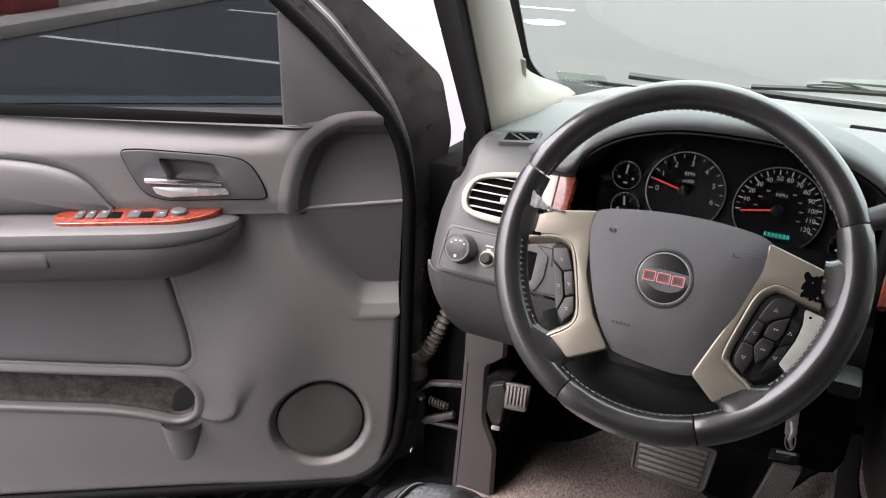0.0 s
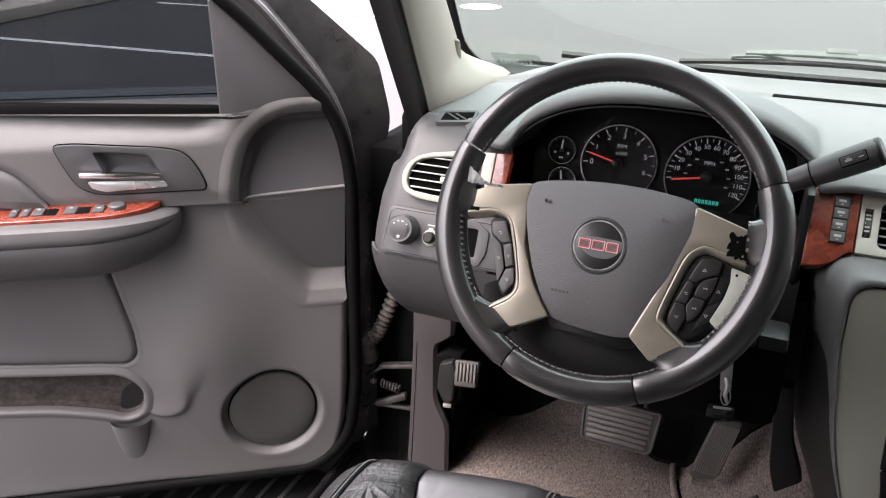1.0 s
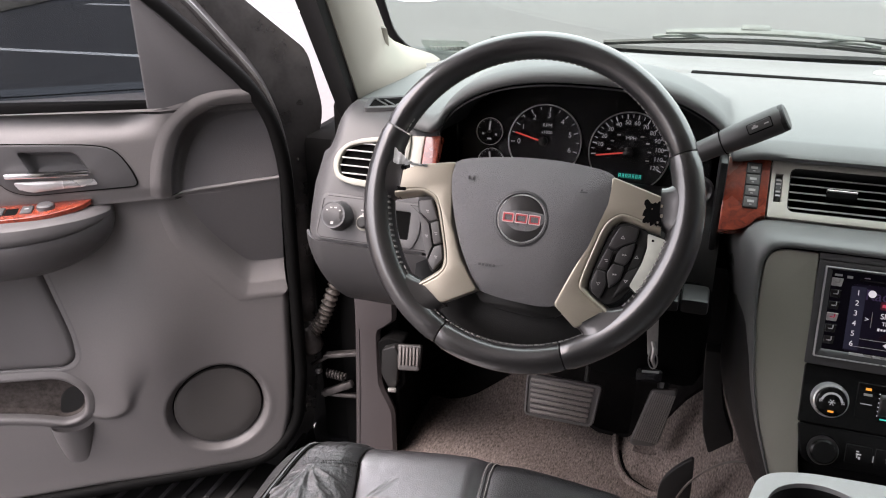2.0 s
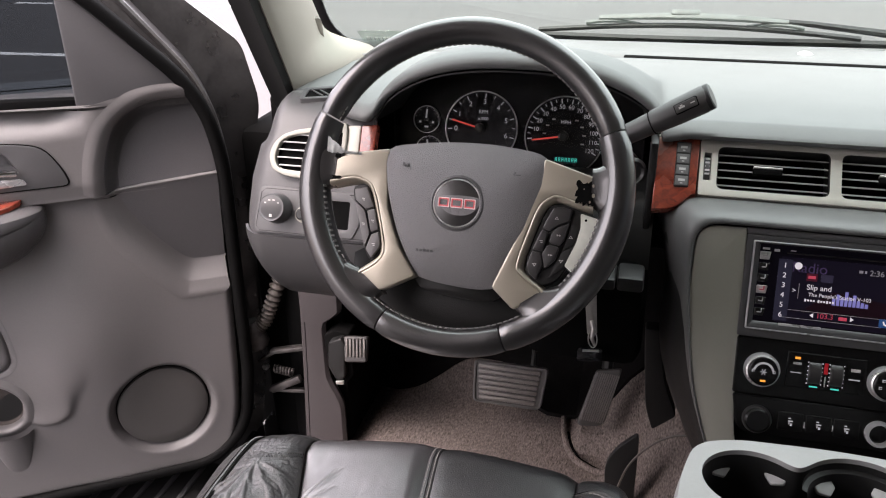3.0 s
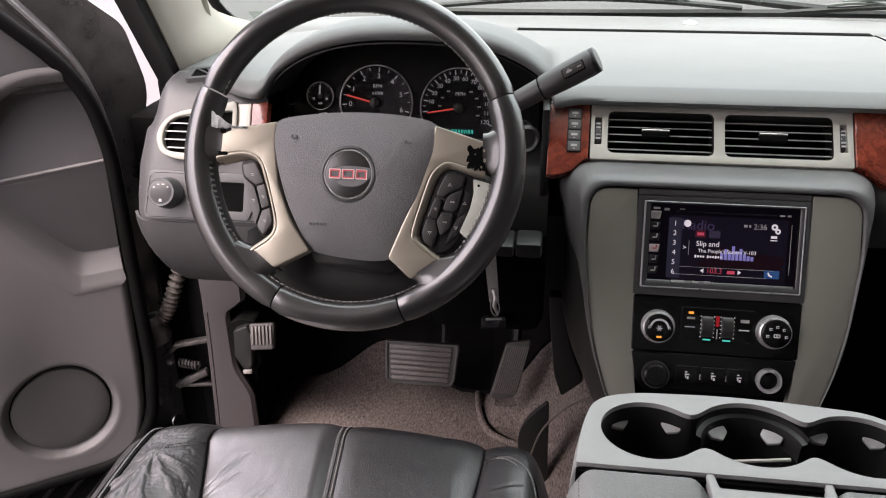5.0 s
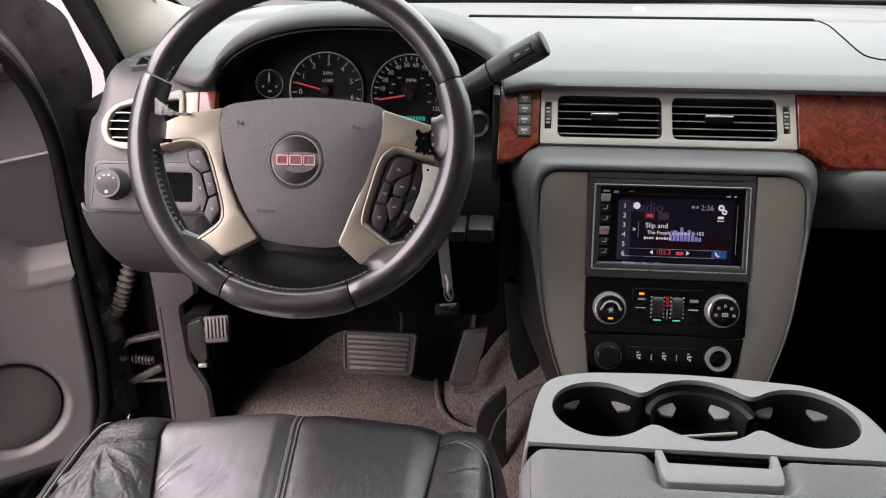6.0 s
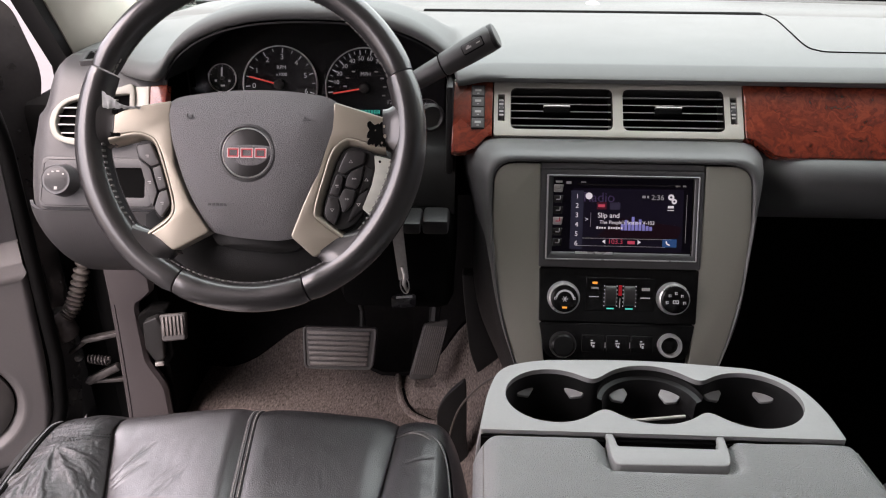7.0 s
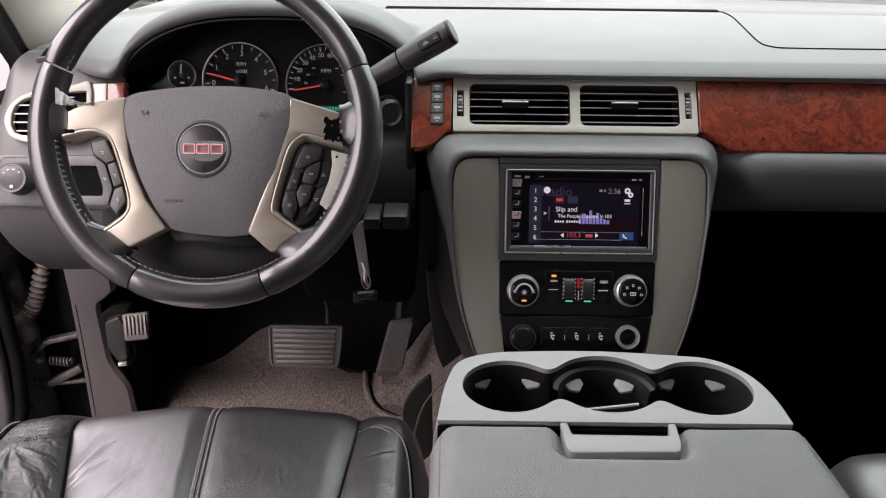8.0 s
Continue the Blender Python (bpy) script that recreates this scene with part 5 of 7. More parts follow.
crease_r = [(0.1445, 0.0085), (0.1280, 0.0115), (0.1090, 0.0165), (0.0999, 0.0150), (0.0883, 0.0029), (0.0793, -0.0257), (0.0711, -0.0590), (0.0762, -0.0690), (0.1011, -0.0864)]
edge_r = [(0.1449, 0.0010), (0.1276, 0.0040), (0.1100, 0.0090), (0.1044, 0.0075), (0.0955, -0.0013), (0.0867, -0.0275), (0.0790, -0.0570), (0.0825, -0.0665), (0.1040, -0.0820)]
spoke_l = [(-0.149, 0.034), (-0.1331, 0.0415), (-0.1158, 0.0470), (-0.0800, 0.0530), (-0.0820, 0.0380), (-0.0757, -0.0143), (-0.0587, -0.0539), (-0.0372, -0.0832), (-0.0752, -0.1036)] + crease_l[::-1]
spoke_r = [(0.1448, 0.0381), (0.0893, 0.0545), (0.0870, 0.0260), (0.0775, -0.0072), (0.0623, -0.0458), (0.0471, -0.0858), (0.0728, -0.1077)] + crease_r[::-1]
def spoke_lip(crease, edge):
    """A rounded lip that rolls from the spoke's face down into the opening beside the buttons."""
    cs, es = smooth_line([(*p, 0) for p in crease], 5, False), smooth_line([(*p, 0) for p in edge], 5, False)
    rows = []
    for c, e in zip(cs, es):
        d = e - c
        rows.append([WM @ Vector(((c - d * 0.15).x, (c - d * 0.15).y, 0.004))] + [WM @ Vector(((c + d * k).x, (c + d * k).y, n)) for k, n in ((0.0, 0.0066), (0.14, 0.0072), (0.40, 0.0066), (0.68, 0.0040), (0.88, -0.0002), (1.0, -0.006), (1.02, -0.014))])
    return sheet(rows)
for o, c, e in ((spoke_l, crease_l, edge_l), (spoke_r, crease_r, edge_r)):
    k = part("spoke", plate(rounded(o, 0.004, 4), WM, -0.014, 0.0068, 0.0035, segments=4), SATIN, sw, "satin champagne spoke trim, chipped at the rim")
    part("spoke_lip", spoke_lip(c, e), SATIN, k, "rounded inner lip of the trim", 70)
# airbag cover
cover = smooth_line([(-0.081, 0.052), (-0.045, 0.0615), (0.006, 0.0655), (0.055, 0.0635), (0.091, 0.055), (0.090, 0.030), (0.081, 0.0), (0.067, -0.048), (0.054, -0.082), (0.036, -0.090), (0.005, -0.0895), (-0.026, -0.0855), (-0.040, -0.078), (-0.060, -0.043), (-0.073, -0.008), (-0.081, 0.024)], 4)
b = dome(cover, WM, -0.01, 0.0072, 0.0140, 16, 2.6)
for v in b.verts:
    p = WM.inverted() @ v.co
    if p.z > 0:
        p.z -= (0.6 if p.y > 0 else 1.0) * p.y ** 2
        v.co = WM @ p
part("airbag_cover", b, AIRBAG, sw, "charcoal grained airbag cover")
part("cover_lip", dome([(0.005 + (p.x - 0.005) * 1.0, p.y - 0.013) for p in cover if p.y < -0.05], WM, -0.034, -0.018, -0.012, 4), MATT_BLACK, sw)
BADGE = (0.0022, -0.0010, 0.0108)
BW = moved(WM, 0.0022, -0.0010, -0.0042)
bd = part("badge", turned([(0.0305, 0.0), (0.0300, 0.0025), (0.0275, 0.0035), (0.0262, 0.0008)], moved(WM, *BADGE), 56), PLASTIC, sw, "round badge well")
part("badge_disc", turned([(0.0258, 0.0), (0.0258, 0.0020), (0.024, 0.0030)], moved(WM, *BADGE), 56), COLLAR, bd, "dark round badge")
b = bmesh.new()
ring = [[moved(WM, *BADGE) @ Vector((rr * math.cos(a), rr * math.sin(a), nn)) for rr, nn in ((0.0245, 0.0026), (0.0252, 0.0034), (0.0262, 0.0026))] for a in [2 * math.pi * k / 56 for k in range(57)]]
sheet(ring, bm=b)
part("badge_ring", b, STEEL, bd, "thin bright ring")
# emblem: three plain red blocks with pale edges
b, c = bmesh.new(), bmesh.new()
for u, w in ((-0.0142, 0.0125), (0.0, 0.0135), (0.0142, 0.0125)):
    plate(rect(u - w / 2, -0.0052, u + w / 2, 0.0052, 0.001), BW, 0.0175, 0.0190, 0, [rect(u - w / 2 + 0.0009, -0.0043, u + w / 2 - 0.0009, 0.0043, 0.0006)], bm=c)
    plate(rect(u - w / 2 + 0.0009, -0.0043, u + w / 2 - 0.0009, 0.0043, 0.0006), BW, 0.0175, 0.0187, 0, [rect(u - w / 2 + 0.0022, -0.0030, u + w / 2 - 0.0022, 0.0030, 0.0006)], bm=b)
part("emblem", b, RED_PRINT, bd, "plain red emblem shapes")
part("emblem_edge", c, PALE_RIM, bd)
part("moulded_mark", bars([(-0.0590, 0.0350, 0.006, 0.0012), (-0.0620, 0.0370, 0.001, 0.004), (-0.0570, 0.0365, 0.0012, 0.003)], WM, 0.0104, 0.0012), PLASTIC, sw)
part("moulded_mark", bars([(0.0630, 0.0340, 0.008, 0.0012), (0.0610, 0.0360, 0.002, 0.002)], WM, 0.0104, 0.0012), PLASTIC, sw)
part("moulded_mark", bars([(-0.0370 + 0.004 * k, -0.0545, 0.0028, 0.0026) for k in range(5)], WM, 0.0090, 0.0010), PLASTIC, sw)
# thumb buttons
def keypad(outline, rows, name, symbols):
    k = part(name, plate(smooth_line(outline, 4), WM, -0.014, -0.0005, 0.002), MATT_BLACK, sw, "black pad of thumb buttons")
    for o, sym in zip(rows, symbols):
        low = sym.startswith("dark")
        bt = part("button", plate(rounded(o, 0.0020, 3), WM, -0.002, 0.0015 if low else 0.0042, 0.0012), MATT_BLACK if low else KEY_GREY if name == "keypad_left" else COLLAR, k)
        mu, mv = sum(p[0] for p in o) / len(o), sum(p[1] for p in o) / len(o)
        m = moved(WM, mu, mv, 0.0015 if low else 0.0042)
        if "up" in sym or "down" in sym:
            turn, b = 90 if "up" in sym else -90, bmesh.new()
            tri = lambda r: [(r * math.cos(radians(turn + q)), r * 0.85 * math.sin(radians(turn + q))) for q in (0, 120, 240)]
            plate(tri(0.0026), m, 0, 0.0003, 0, [tri(0.0015)], bm=b)
        elif "skip" in sym:
            b = bmesh.new()
            for du in (-0.0018, 0.0006):
                plate([(du, -0.0011), (du + 0.0022, 0.0), (du, 0.0011)], m, 0, 0.0003, bm=b)
        else:
            b = bars([(0.0, 0.0, 0.0034, 0.0008), (0.0006, -0.0018, 0.0022, 0.0007)], m, 0, 0.0003)
        part("symbol", b, PRINT, bt)
    return k
keypad([(-0.120, 0.008), (-0.103, 0.012), (-0.092, -0.008), (-0.083, -0.040), (-0.080, -0.058), (-0.090, -0.071), (-0.100, -0.060), (-0.116, -0.012)],
       [[(-0.1175, 0.0056), (-0.1027, 0.0088), (-0.0924, -0.0128), (-0.1017, -0.0160), (-0.1155, -0.0060)], [(-0.1152, -0.0080), (-0.1028, -0.0173), (-0.0947, -0.0426), (-0.0993, -0.0580)],
        [(-0.1007, -0.0172), (-0.0916, -0.0140), (-0.0847, -0.0374), (-0.0934, -0.0411)], [(-0.0928, -0.0429), (-0.0842, -0.0393), (-0.0807, -0.0547), (-0.0899, -0.0688), (-0.0977, -0.0598)]], "keypad_left", ("dash", "dash", "dash", "dash"))
keypad([(0.098, 0.004), (0.112, 0.009), (0.126, 0.006), (0.138, -0.006), (0.134, -0.030), (0.121, -0.062), (0.106, -0.077), (0.088, -0.077), (0.0795, -0.060), (0.087, -0.024)],
       [[(0.1042, 0.0040), (0.1137, 0.0056), (0.1236, 0.0030), (0.1219, -0.0090), (0.1087, -0.0153), (0.1019, -0.0208), (0.0946, -0.0179), (0.0987, -0.0069)],
        [(0.0940, -0.0200), (0.1010, -0.0229), (0.0970, -0.0428), (0.0861, -0.0413)], [(0.0858, -0.0434), (0.0958, -0.0450), (0.0986, -0.0565), (0.0932, -0.0732), (0.0845, -0.0671), (0.0818, -0.0581)],
        [(0.1093, -0.0172), (0.1222, -0.0113), (0.1186, -0.0284), (0.1140, -0.0352), (0.1027, -0.0330), (0.1050, -0.0228)], [(0.1020, -0.0351), (0.1138, -0.0372), (0.1108, -0.0509), (0.1013, -0.0609), (0.0968, -0.0452)],
        [(0.1238, -0.0110), (0.1325, -0.0150), (0.1285, -0.0330), (0.1175, -0.0400), (0.1205, -0.0290)], [(0.1168, -0.0420), (0.1275, -0.0350), (0.1215, -0.0560), (0.1060, -0.0700), (0.1125, -0.0520)]],
       "keypad_right", ("up", "dash", "down", "skip", "skip", "dark up", "dark down"))
# worn patches where the satin has flaked
rng = random.Random(4)
def flake(u, v, w, h, count, name="worn_patch"):
    o = []
    for k in range(count):
        a = 2 * math.pi * k / count
        f = rng.uniform(0.72, 1.1)
        c, s = math.cos(a), math.sin(a)
        q = max(abs(c), abs(s))
        o.append((u + w * f * c / q, v + h * f * s / q))
    part(name, plate(o, WM, 0.0060, 0.0074), DARK, sw, "dark bare patch where the satin has flaked off")
flake(0.1350, 0.0215, 0.0098, 0.0125, 44)
for du, dv, w in ((0.006, 0.008, 0.0012), (0.007, -0.002, 0.0016), (0.004, -0.009, 0.0010), (-0.003, 0.004, 0.0006)):
    part("satin_speck", plate(disc(0.1365 + du, 0.0215 + dv, w, 7, w * 1.4), WM, 0.0062, 0.0078), SATIN, sw)
flake(-0.140, 0.0405, 0.0035, 0.0025, 14)
flake(-0.139, 0.0165, 0.006, 0.0022, 16)
rows = []
for w in (0.0, 0.5, 1.0):
    rows.append([WM @ Vector((mix(-0.153, -0.112, i / 16), 0.0435 + (0.014 * max(0, 1 - i / 9) + 0.004) * w + 0.0022 * noise.noise((i * 0.7, w * 2, 3)) - 0.002 * w * (i / 16), 0.0082 + 0.0035 * noise.noise((i * 0.9, w * 3, 8)) + 0.002 * w)) for i in range(17)])
part("peeling_film", sheet(rows, 0.0004), PEEL, sw, "dull torn film at the spoke")
# ivory film hanging from the chipped spoke, in the gap beside the keys
part("hanging_film", plate(rounded([(0.1324, 0.0003), (0.1505, -0.0040), (0.1480, -0.0200), (0.1448, -0.0364), (0.1326, -0.0650), (0.1211, -0.0557), (0.1307, -0.0308), (0.1338, -0.0145)], 0.002, 3), WM @ Matrix.Translation((0, 0, -0.001)), 0.0035, 0.0050, 0.0004), TAGPAPER, sw, "ivory plastic film hanging from the spoke")
part("film_hole", plate(disc(0.1385, -0.0065, 0.0014, 12), WM, 0.0036, 0.0044), DARK, sw)
part("backing_film", plate(rounded([(0.141, -0.018), (0.144, -0.040), (0.134, -0.070), (0.130, -0.048)], 0.003, 3), WM, -0.010, -0.008), GRUBBY, sw, "dull film behind the grip")

# ---- steering column, lever and keys ----
co = thing("steering_column", (0, 0.12, 1.05), "black steering column shroud behind the wheel", "steering column")
AXM = lambda d: WM @ Matrix.Translation((0, CV * 0.4, -d))
b = bmesh.new()
loops = []
for d, w, h, dv in ((0.018, 0.055, 0.050, -0.010), (0.03, 0.074, 0.066, -0.016), (0.06, 0.085, 0.074, -0.018), (0.12, 0.092, 0.078, -0.018), (0.21, 0.10, 0.080, -0.018)):
    loops.append([b.verts.new(AXM(d) @ Vector((p.x, p.y + dv, 0))) for p in rect(-w, -h, w, h * 0.8, 0.035, 5)])
skin(b, loops, True)
b.faces.new(loops[0][::-1])
part("shroud", b, MATT_BLACK, co, "matt black column shroud")
part("column_shade_block", block(WORLD, 0.06, 0.13, 0.93, 0.212, 0.36, 1.055, 0.02), DARK, co, "near-black block standing in for the dark void under the column")
part("lower_shroud", dome(smooth_line([(-0.112, -0.055), (0.112, -0.055), (0.112, -0.105), (0.075, -0.140), (0.0, -0.155), (-0.075, -0.140), (-0.112, -0.105)], 4), WM, -0.075, -0.050, -0.038, 4), MATT_BLACK, co, "smooth black shroud below the airbag")
part("hub", turned([(0.05, -0.03), (0.06, -0.014), (0.05, -0.008)], WM, 32), MATT_BLACK, co)
part("ignition_ring", turned([(0.019, 0.0), (0.019, 0.007), (0.015, 0.010), (0.012, 0.006)], axes((0.176, 0.235, 1.168), (0.95, 0.3, 0), (0, 0.2, 0.98)), 32), COLLAR, co, "black ignition ring")
lev = thing("shift_lever", (0.13, 0.14, 1.19), "charcoal column shift lever with a ribbed tip", "shift lever")
la, lb = Vector((0.120, 0.182, 1.206)), Vector((0.2571, 0.165, 1.2904))
ld = (lb - la)
b = tube([la + ld * s for s in (0.22, 0.36, 0.55, 0.56)], [0.0115, 0.0127, 0.0138, 0.0138], 20, flat=0.88)
part("stem", b, LEVER, lev)
b = tube([la + ld * s for s in (0.555, 0.57, 0.75, 0.95, 0.985, 1.0)], [0.0136, 0.0147, 0.0162, 0.0166, 0.0156, 0.013], 22, flat=0.85)
grip = part("grip", b, LEVER, lev, "rounded charcoal grip")
part("end_cap", tube([la + ld * s for s in (0.975, 1.004, 1.010)], [0.0163, 0.0158, 0.0140], 22, flat=0.82), MATT_BLACK, lev, "black end cap")
part("end_edge", tube([la + ld * s for s in (1.0085, 1.0115)], [0.0146, 0.0140], 22, flat=0.82), COLLAR, lev, "dark end plate")
LM = axes(la + ld * 0.84, ld, ld.cross(Vector((0, -0.90, 0.43))) * -1)
part("shift_switch", plate(rect(-0.014, -0.0060, 0.014, 0.0060, 0.002), LM, 0.008, 0.0148, 0.001), DARK, grip, "outlined rocker switch")
part("rocker", plate(rect(-0.0130, -0.0050, 0.0130, 0.0050, 0.0015), LM, 0.008, 0.0153, 0.0008), LEVER, grip)
part("symbol", bars([(-0.005, 0, 0.007, 0.0022), (-0.005, 0.002, 0.003, 0.0012), (0.008, 0, 0.005, 0.0012)], LM, 0.0153), PRINT, grip)
part("joint_line", tube([la + ld * 0.553, la + ld * 0.559], [0.0151, 0.0151], 22, flat=0.86), DARK, lev, "dark joint line")
st2 = thing("indicator_stalk", (-0.1, 0.12, 1.17), "black indicator stalk behind the wheel", "stalk")
part("stem", tube([(-0.06, 0.14, 1.165), (-0.11, 0.125, 1.175), (-0.165, 0.11, 1.185)], [0.009, 0.008, 0.010], 12), MATT_BLACK, st2)
ky = thing("key_ring", (0.14, 0.07, 0.95), "keys hanging on a grey strap with a black fob", "keys")
part("key_bow", turned([(0.012, -0.002), (0.013, 0.0), (0.012, 0.002)], axes((0.150, 0.085, 1.188), (1, 0, 0), (0, 0, 1)), 20), MATT_BLACK, ky)
KM = axes((0.146, 0.110, 1.022), (0.98, 0.1, 0.12), (-0.12, 0.05, 0.98))
part("strap", plate(rounded([(-0.0065, -0.030), (0.0060, -0.030), (0.0085, 0.046), (-0.0065, 0.036)], 0.002), KM, 0, 0.002, 0.0007), STRAP, ky, "slim grey strap")
b = bmesh.new()
tube([KM @ Vector(p) for p in ((0.0, -0.010, 0.003), (0.002, -0.022, 0.004), (-0.001, -0.034, 0.004), (0.002, -0.046, 0.003))], [0.0022, 0.0030, 0.0028, 0.0016], 8, bm=b)
tube([KM @ Vector((0.0055 * math.sin(a), -0.036 + 0.012 * math.cos(a), 0.004)) for a in [2 * math.pi * k / 16 for k in range(17)]], 0.0008, 6, bm=b, caps=False)
part("snap_hook", b, STEEL, ky, "small steel snap hook")
part("fob", dome(rect(-0.016, -0.009, 0.016, 0.009, 0.005), axes((0.148, 0.115, 0.958), (1, 0.1, 0.05), (0, 0.2, 0.98)), -0.006, 0.004, 0.007, 3), GLOSS_BLACK, ky, "glossy black fob")
part("fob_edge", block(axes((0.149, 0.107, 0.968), (1, 0.1, 0.05), (0, 0.2, 0.98)), -0.010, -0.0014, 0, 0.011, 0.0014, 0.003, 0.0006), STEEL, ky)

# ---- pedals and footwell ----
br = thing("brake_pedal", (-0.02, 0.55, 0.6), "wide ribbed rubber brake pedal on a black arm", "pedal")
BM = axes((-0.020, 0.512, 0.608), (1, 0, 0), (0, 0.42, 0.91))
part("pad", plate(rounded([(-0.070, -0.042), (0.066, -0.042), (0.074, 0.041), (-0.074, 0.041)], [0.012, 0.014, 0.008, 0.008]), BM, -0.012, 0.0, 0.004), PEDAL_BASE, br, "worn ribbed rubber pad")
part("pad_edge", plate(rounded([(-0.070, -0.042), (0.066, -0.042), (0.074, 0.041), (-0.074, 0.041)], [0.012, 0.014, 0.008, 0.008]), BM, -0.004, 0.003, 0.001, [rounded([(-0.065, -0.038), (0.061, -0.038), (0.069, 0.037), (-0.069, 0.037)], 0.008)]), PEDAL_BASE, br)
for k in range(7):
    v = -0.0305 + 0.0102 * k
    w = mix(0.058, 0.064, k / 6)
    part("rib", block(BM, -w, v - 0.0036, -0.001, w - 0.004, v + 0.0036, 0.0045, 0.0018), PEDAL_RUBBER, br)
part("arm", tube([(0.022, 0.545, 0.640), (0.022, 0.553, 0.67), (0.012, 0.545, 0.72), (-0.012, 0.52, 0.80), (-0.02, 0.5, 0.95)], [0.006, 0.005, 0.005, 0.006, 0.007], 8), MATT_BLACK, br, "thin black arm")
gp = thing("accelerator_pedal", (0.16, 0.5, 0.56), "narrow ribbed rubber accelerator pedal", "pedal")
AM = axes((0.155, 0.500, 0.622), (0.99, 0.0, 0.12), (0.10, 0.36, 0.92))
part("pad", plate(rounded([(-0.0330, -0.063), (0.020, -0.062), (0.033, 0.053), (-0.0150, 0.048)], [0.015, 0.016, 0.006, 0.006]), AM, -0.010, 0.0, 0.003), PEDAL_BASE, gp)
for k in range(11):
    part("rib", block(moved(AM, 0.0020, -0.006) @ Matrix.Rotation(radians(-8.2), 4, "Z"), -0.0205 + 0.0041 * k, -0.047, -0.001, -0.0181 + 0.0041 * k, 0.049, 0.0020, 0.0008), PEDAL_RUBBER, gp)
part("arm", tube([(0.165, 0.535, 0.66), (0.17, 0.60, 0.74), (0.17, 0.66, 0.80)], 0.011, 8), MATT_BLACK, gp)
pb = thing("parking_brake_pedal", (-0.29, 0.42, 0.7), "small ribbed parking brake pedal on a black bracket", "pedal")
PM = axes((-0.283, 0.372, 0.738), (0.97, 0.05, 0.10), (-0.10, 0.42, 0.90))
part("pad", plate(rounded([(-0.022, -0.024), (0.020, -0.024), (0.024, 0.024), (-0.024, 0.024)], 0.005), PM, -0.010, 0.0, 0.003), PEDAL_BASE, pb)
for k in range(6):
    part("rib", block(PM, -0.0185 + 0.0067 * k, -0.014, -0.001, -0.0145 + 0.0067 * k, 0.019, 0.003, 0.001), PEDAL_RUBBER, pb)
part("arm", plate(rounded([(-0.337, 0.744), (-0.311, 0.756), (-0.303, 0.742), (-0.309, 0.672), (-0.318, 0.660), (-0.328, 0.664), (-0.341, 0.690)], 0.005), axes((0, 0.376, 0), (1, 0, 0), (0, 0, 1)), -0.012, 0.003, 0.003), MATT_BLACK, pb, "dull black pressed arm")
part("bracket", plate(rounded([(-0.352, 0.748), (-0.330, 0.762), (-0.300, 0.760), (-0.297, 0.668), (-0.316, 0.641), (-0.331, 0.648), (-0.347, 0.690)], 0.006), axes((0, 0.392, 0), (1, 0, 0), (0, 0, 1)), -0.03, 0.004, 0.003), DARK, pb, "black moulded bracket")
part("clip", block(axes((-0.315, 0.368, 0.664), (1, 0.2, 0), (0, 0.1, 1)), -0.009, -0.003, 0.0, 0.006, 0.004, 0.006, 0.001), STEEL, pb, "small bright clip")
# kick panel at the hinge side of the footwell
def kick_row(z):
    t = (0.80 - z) / 0.26
    left = -0.400 - 0.011 * max(0, t) ** 1.3
    right = -0.351 + 0.034 * ease(0.765, 0.80, z) + 0.026 * ease(0.66, 0.58, z)
    return [(left, 0.47, z), (left - 0.001, 0.41, z), (left + 0.001, 0.397, z), (left + 0.006, 0.391, z), (left + 0.012, 0.390, z), (mix(left, right, 0.6), 0.390, z), (right - 0.006, 0.392, z), (right, 0.399, z), (right - 0.004, 0.412, z), (right - 0.02, 0.43, z), (right - 0.03, 0.50, z)]
kp = thing("kick_panel", (-0.38, 0.42, 0.48), "mauve-grey plastic kick panel beside the pedals", "kick panel")
part("cover", sheet([kick_row(0.86 - 0.0125 * k) for k in range(32)], 0.003), KICK, kp)
part("edge_bead", tube([Vector(kick_row(0.77 - 0.0125 * k)[4]) + Vector((0.0, -0.0005, 0)) for k in range(24)], 0.0006, 6), DARK, kp, "fine dark groove along the panel")
part("side_lining", block(WORLD, -0.365, 0.43, 0.47, -0.3275, 0.93, 0.98, 0.004), DARK, kp, "near-black board standing in for the shade at the footwell's side")
# body side behind the hinges, with wiring boot and door check
hb = thing("door_hinge_set", (-0.50, 0.48, 0.5), "grubby steel door check with spring and bracket", "door hinge")
part("upper_bracket", block(axes((-0.480, 0.482, 0.640), (0.95, 0.1, 0.20), (-0.20, 0.1, 0.95)), -0.035, -0.005, -0.01, 0.045, 0.005, 0.01, 0.003), GRUBBY, hb)
part("upper_link", block(axes((-0.520, 0.480, 0.622), (0.80, 0.1, 0.60), (-0.60, 0.1, 0.80)), -0.030, -0.004, -0.01, 0.020, 0.004, 0.006, 0.002), GRUBBY, hb)
part("lower_bracket", block(axes((-0.492, 0.482, 0.552), (0.88, 0.1, 0.46), (-0.46, 0.1, 0.88)), -0.038, -0.009, -0.01, 0.038, 0.007, 0.006, 0.004), GRUBBY, hb)
part("lower_link", block(axes((-0.485, 0.484, 0.535), (0.98, 0.1, 0.05), (-0.05, 0.1, 0.98)), -0.045, -0.004, -0.01, 0.045, 0.004, 0.004, 0.002), GRUBBY, hb)
b = bmesh.new()
tube([(-0.512 + 0.042 * k / 50, 0.478 + 0.008 * math.cos(k * 0.8), 0.590 - 0.004 * k / 50 + 0.008 * math.sin(k * 0.8)) for k in range(51)], 0.0020, 6, bm=b)
part("spring", b, GRUBBY, hb, "coiled steel spring")
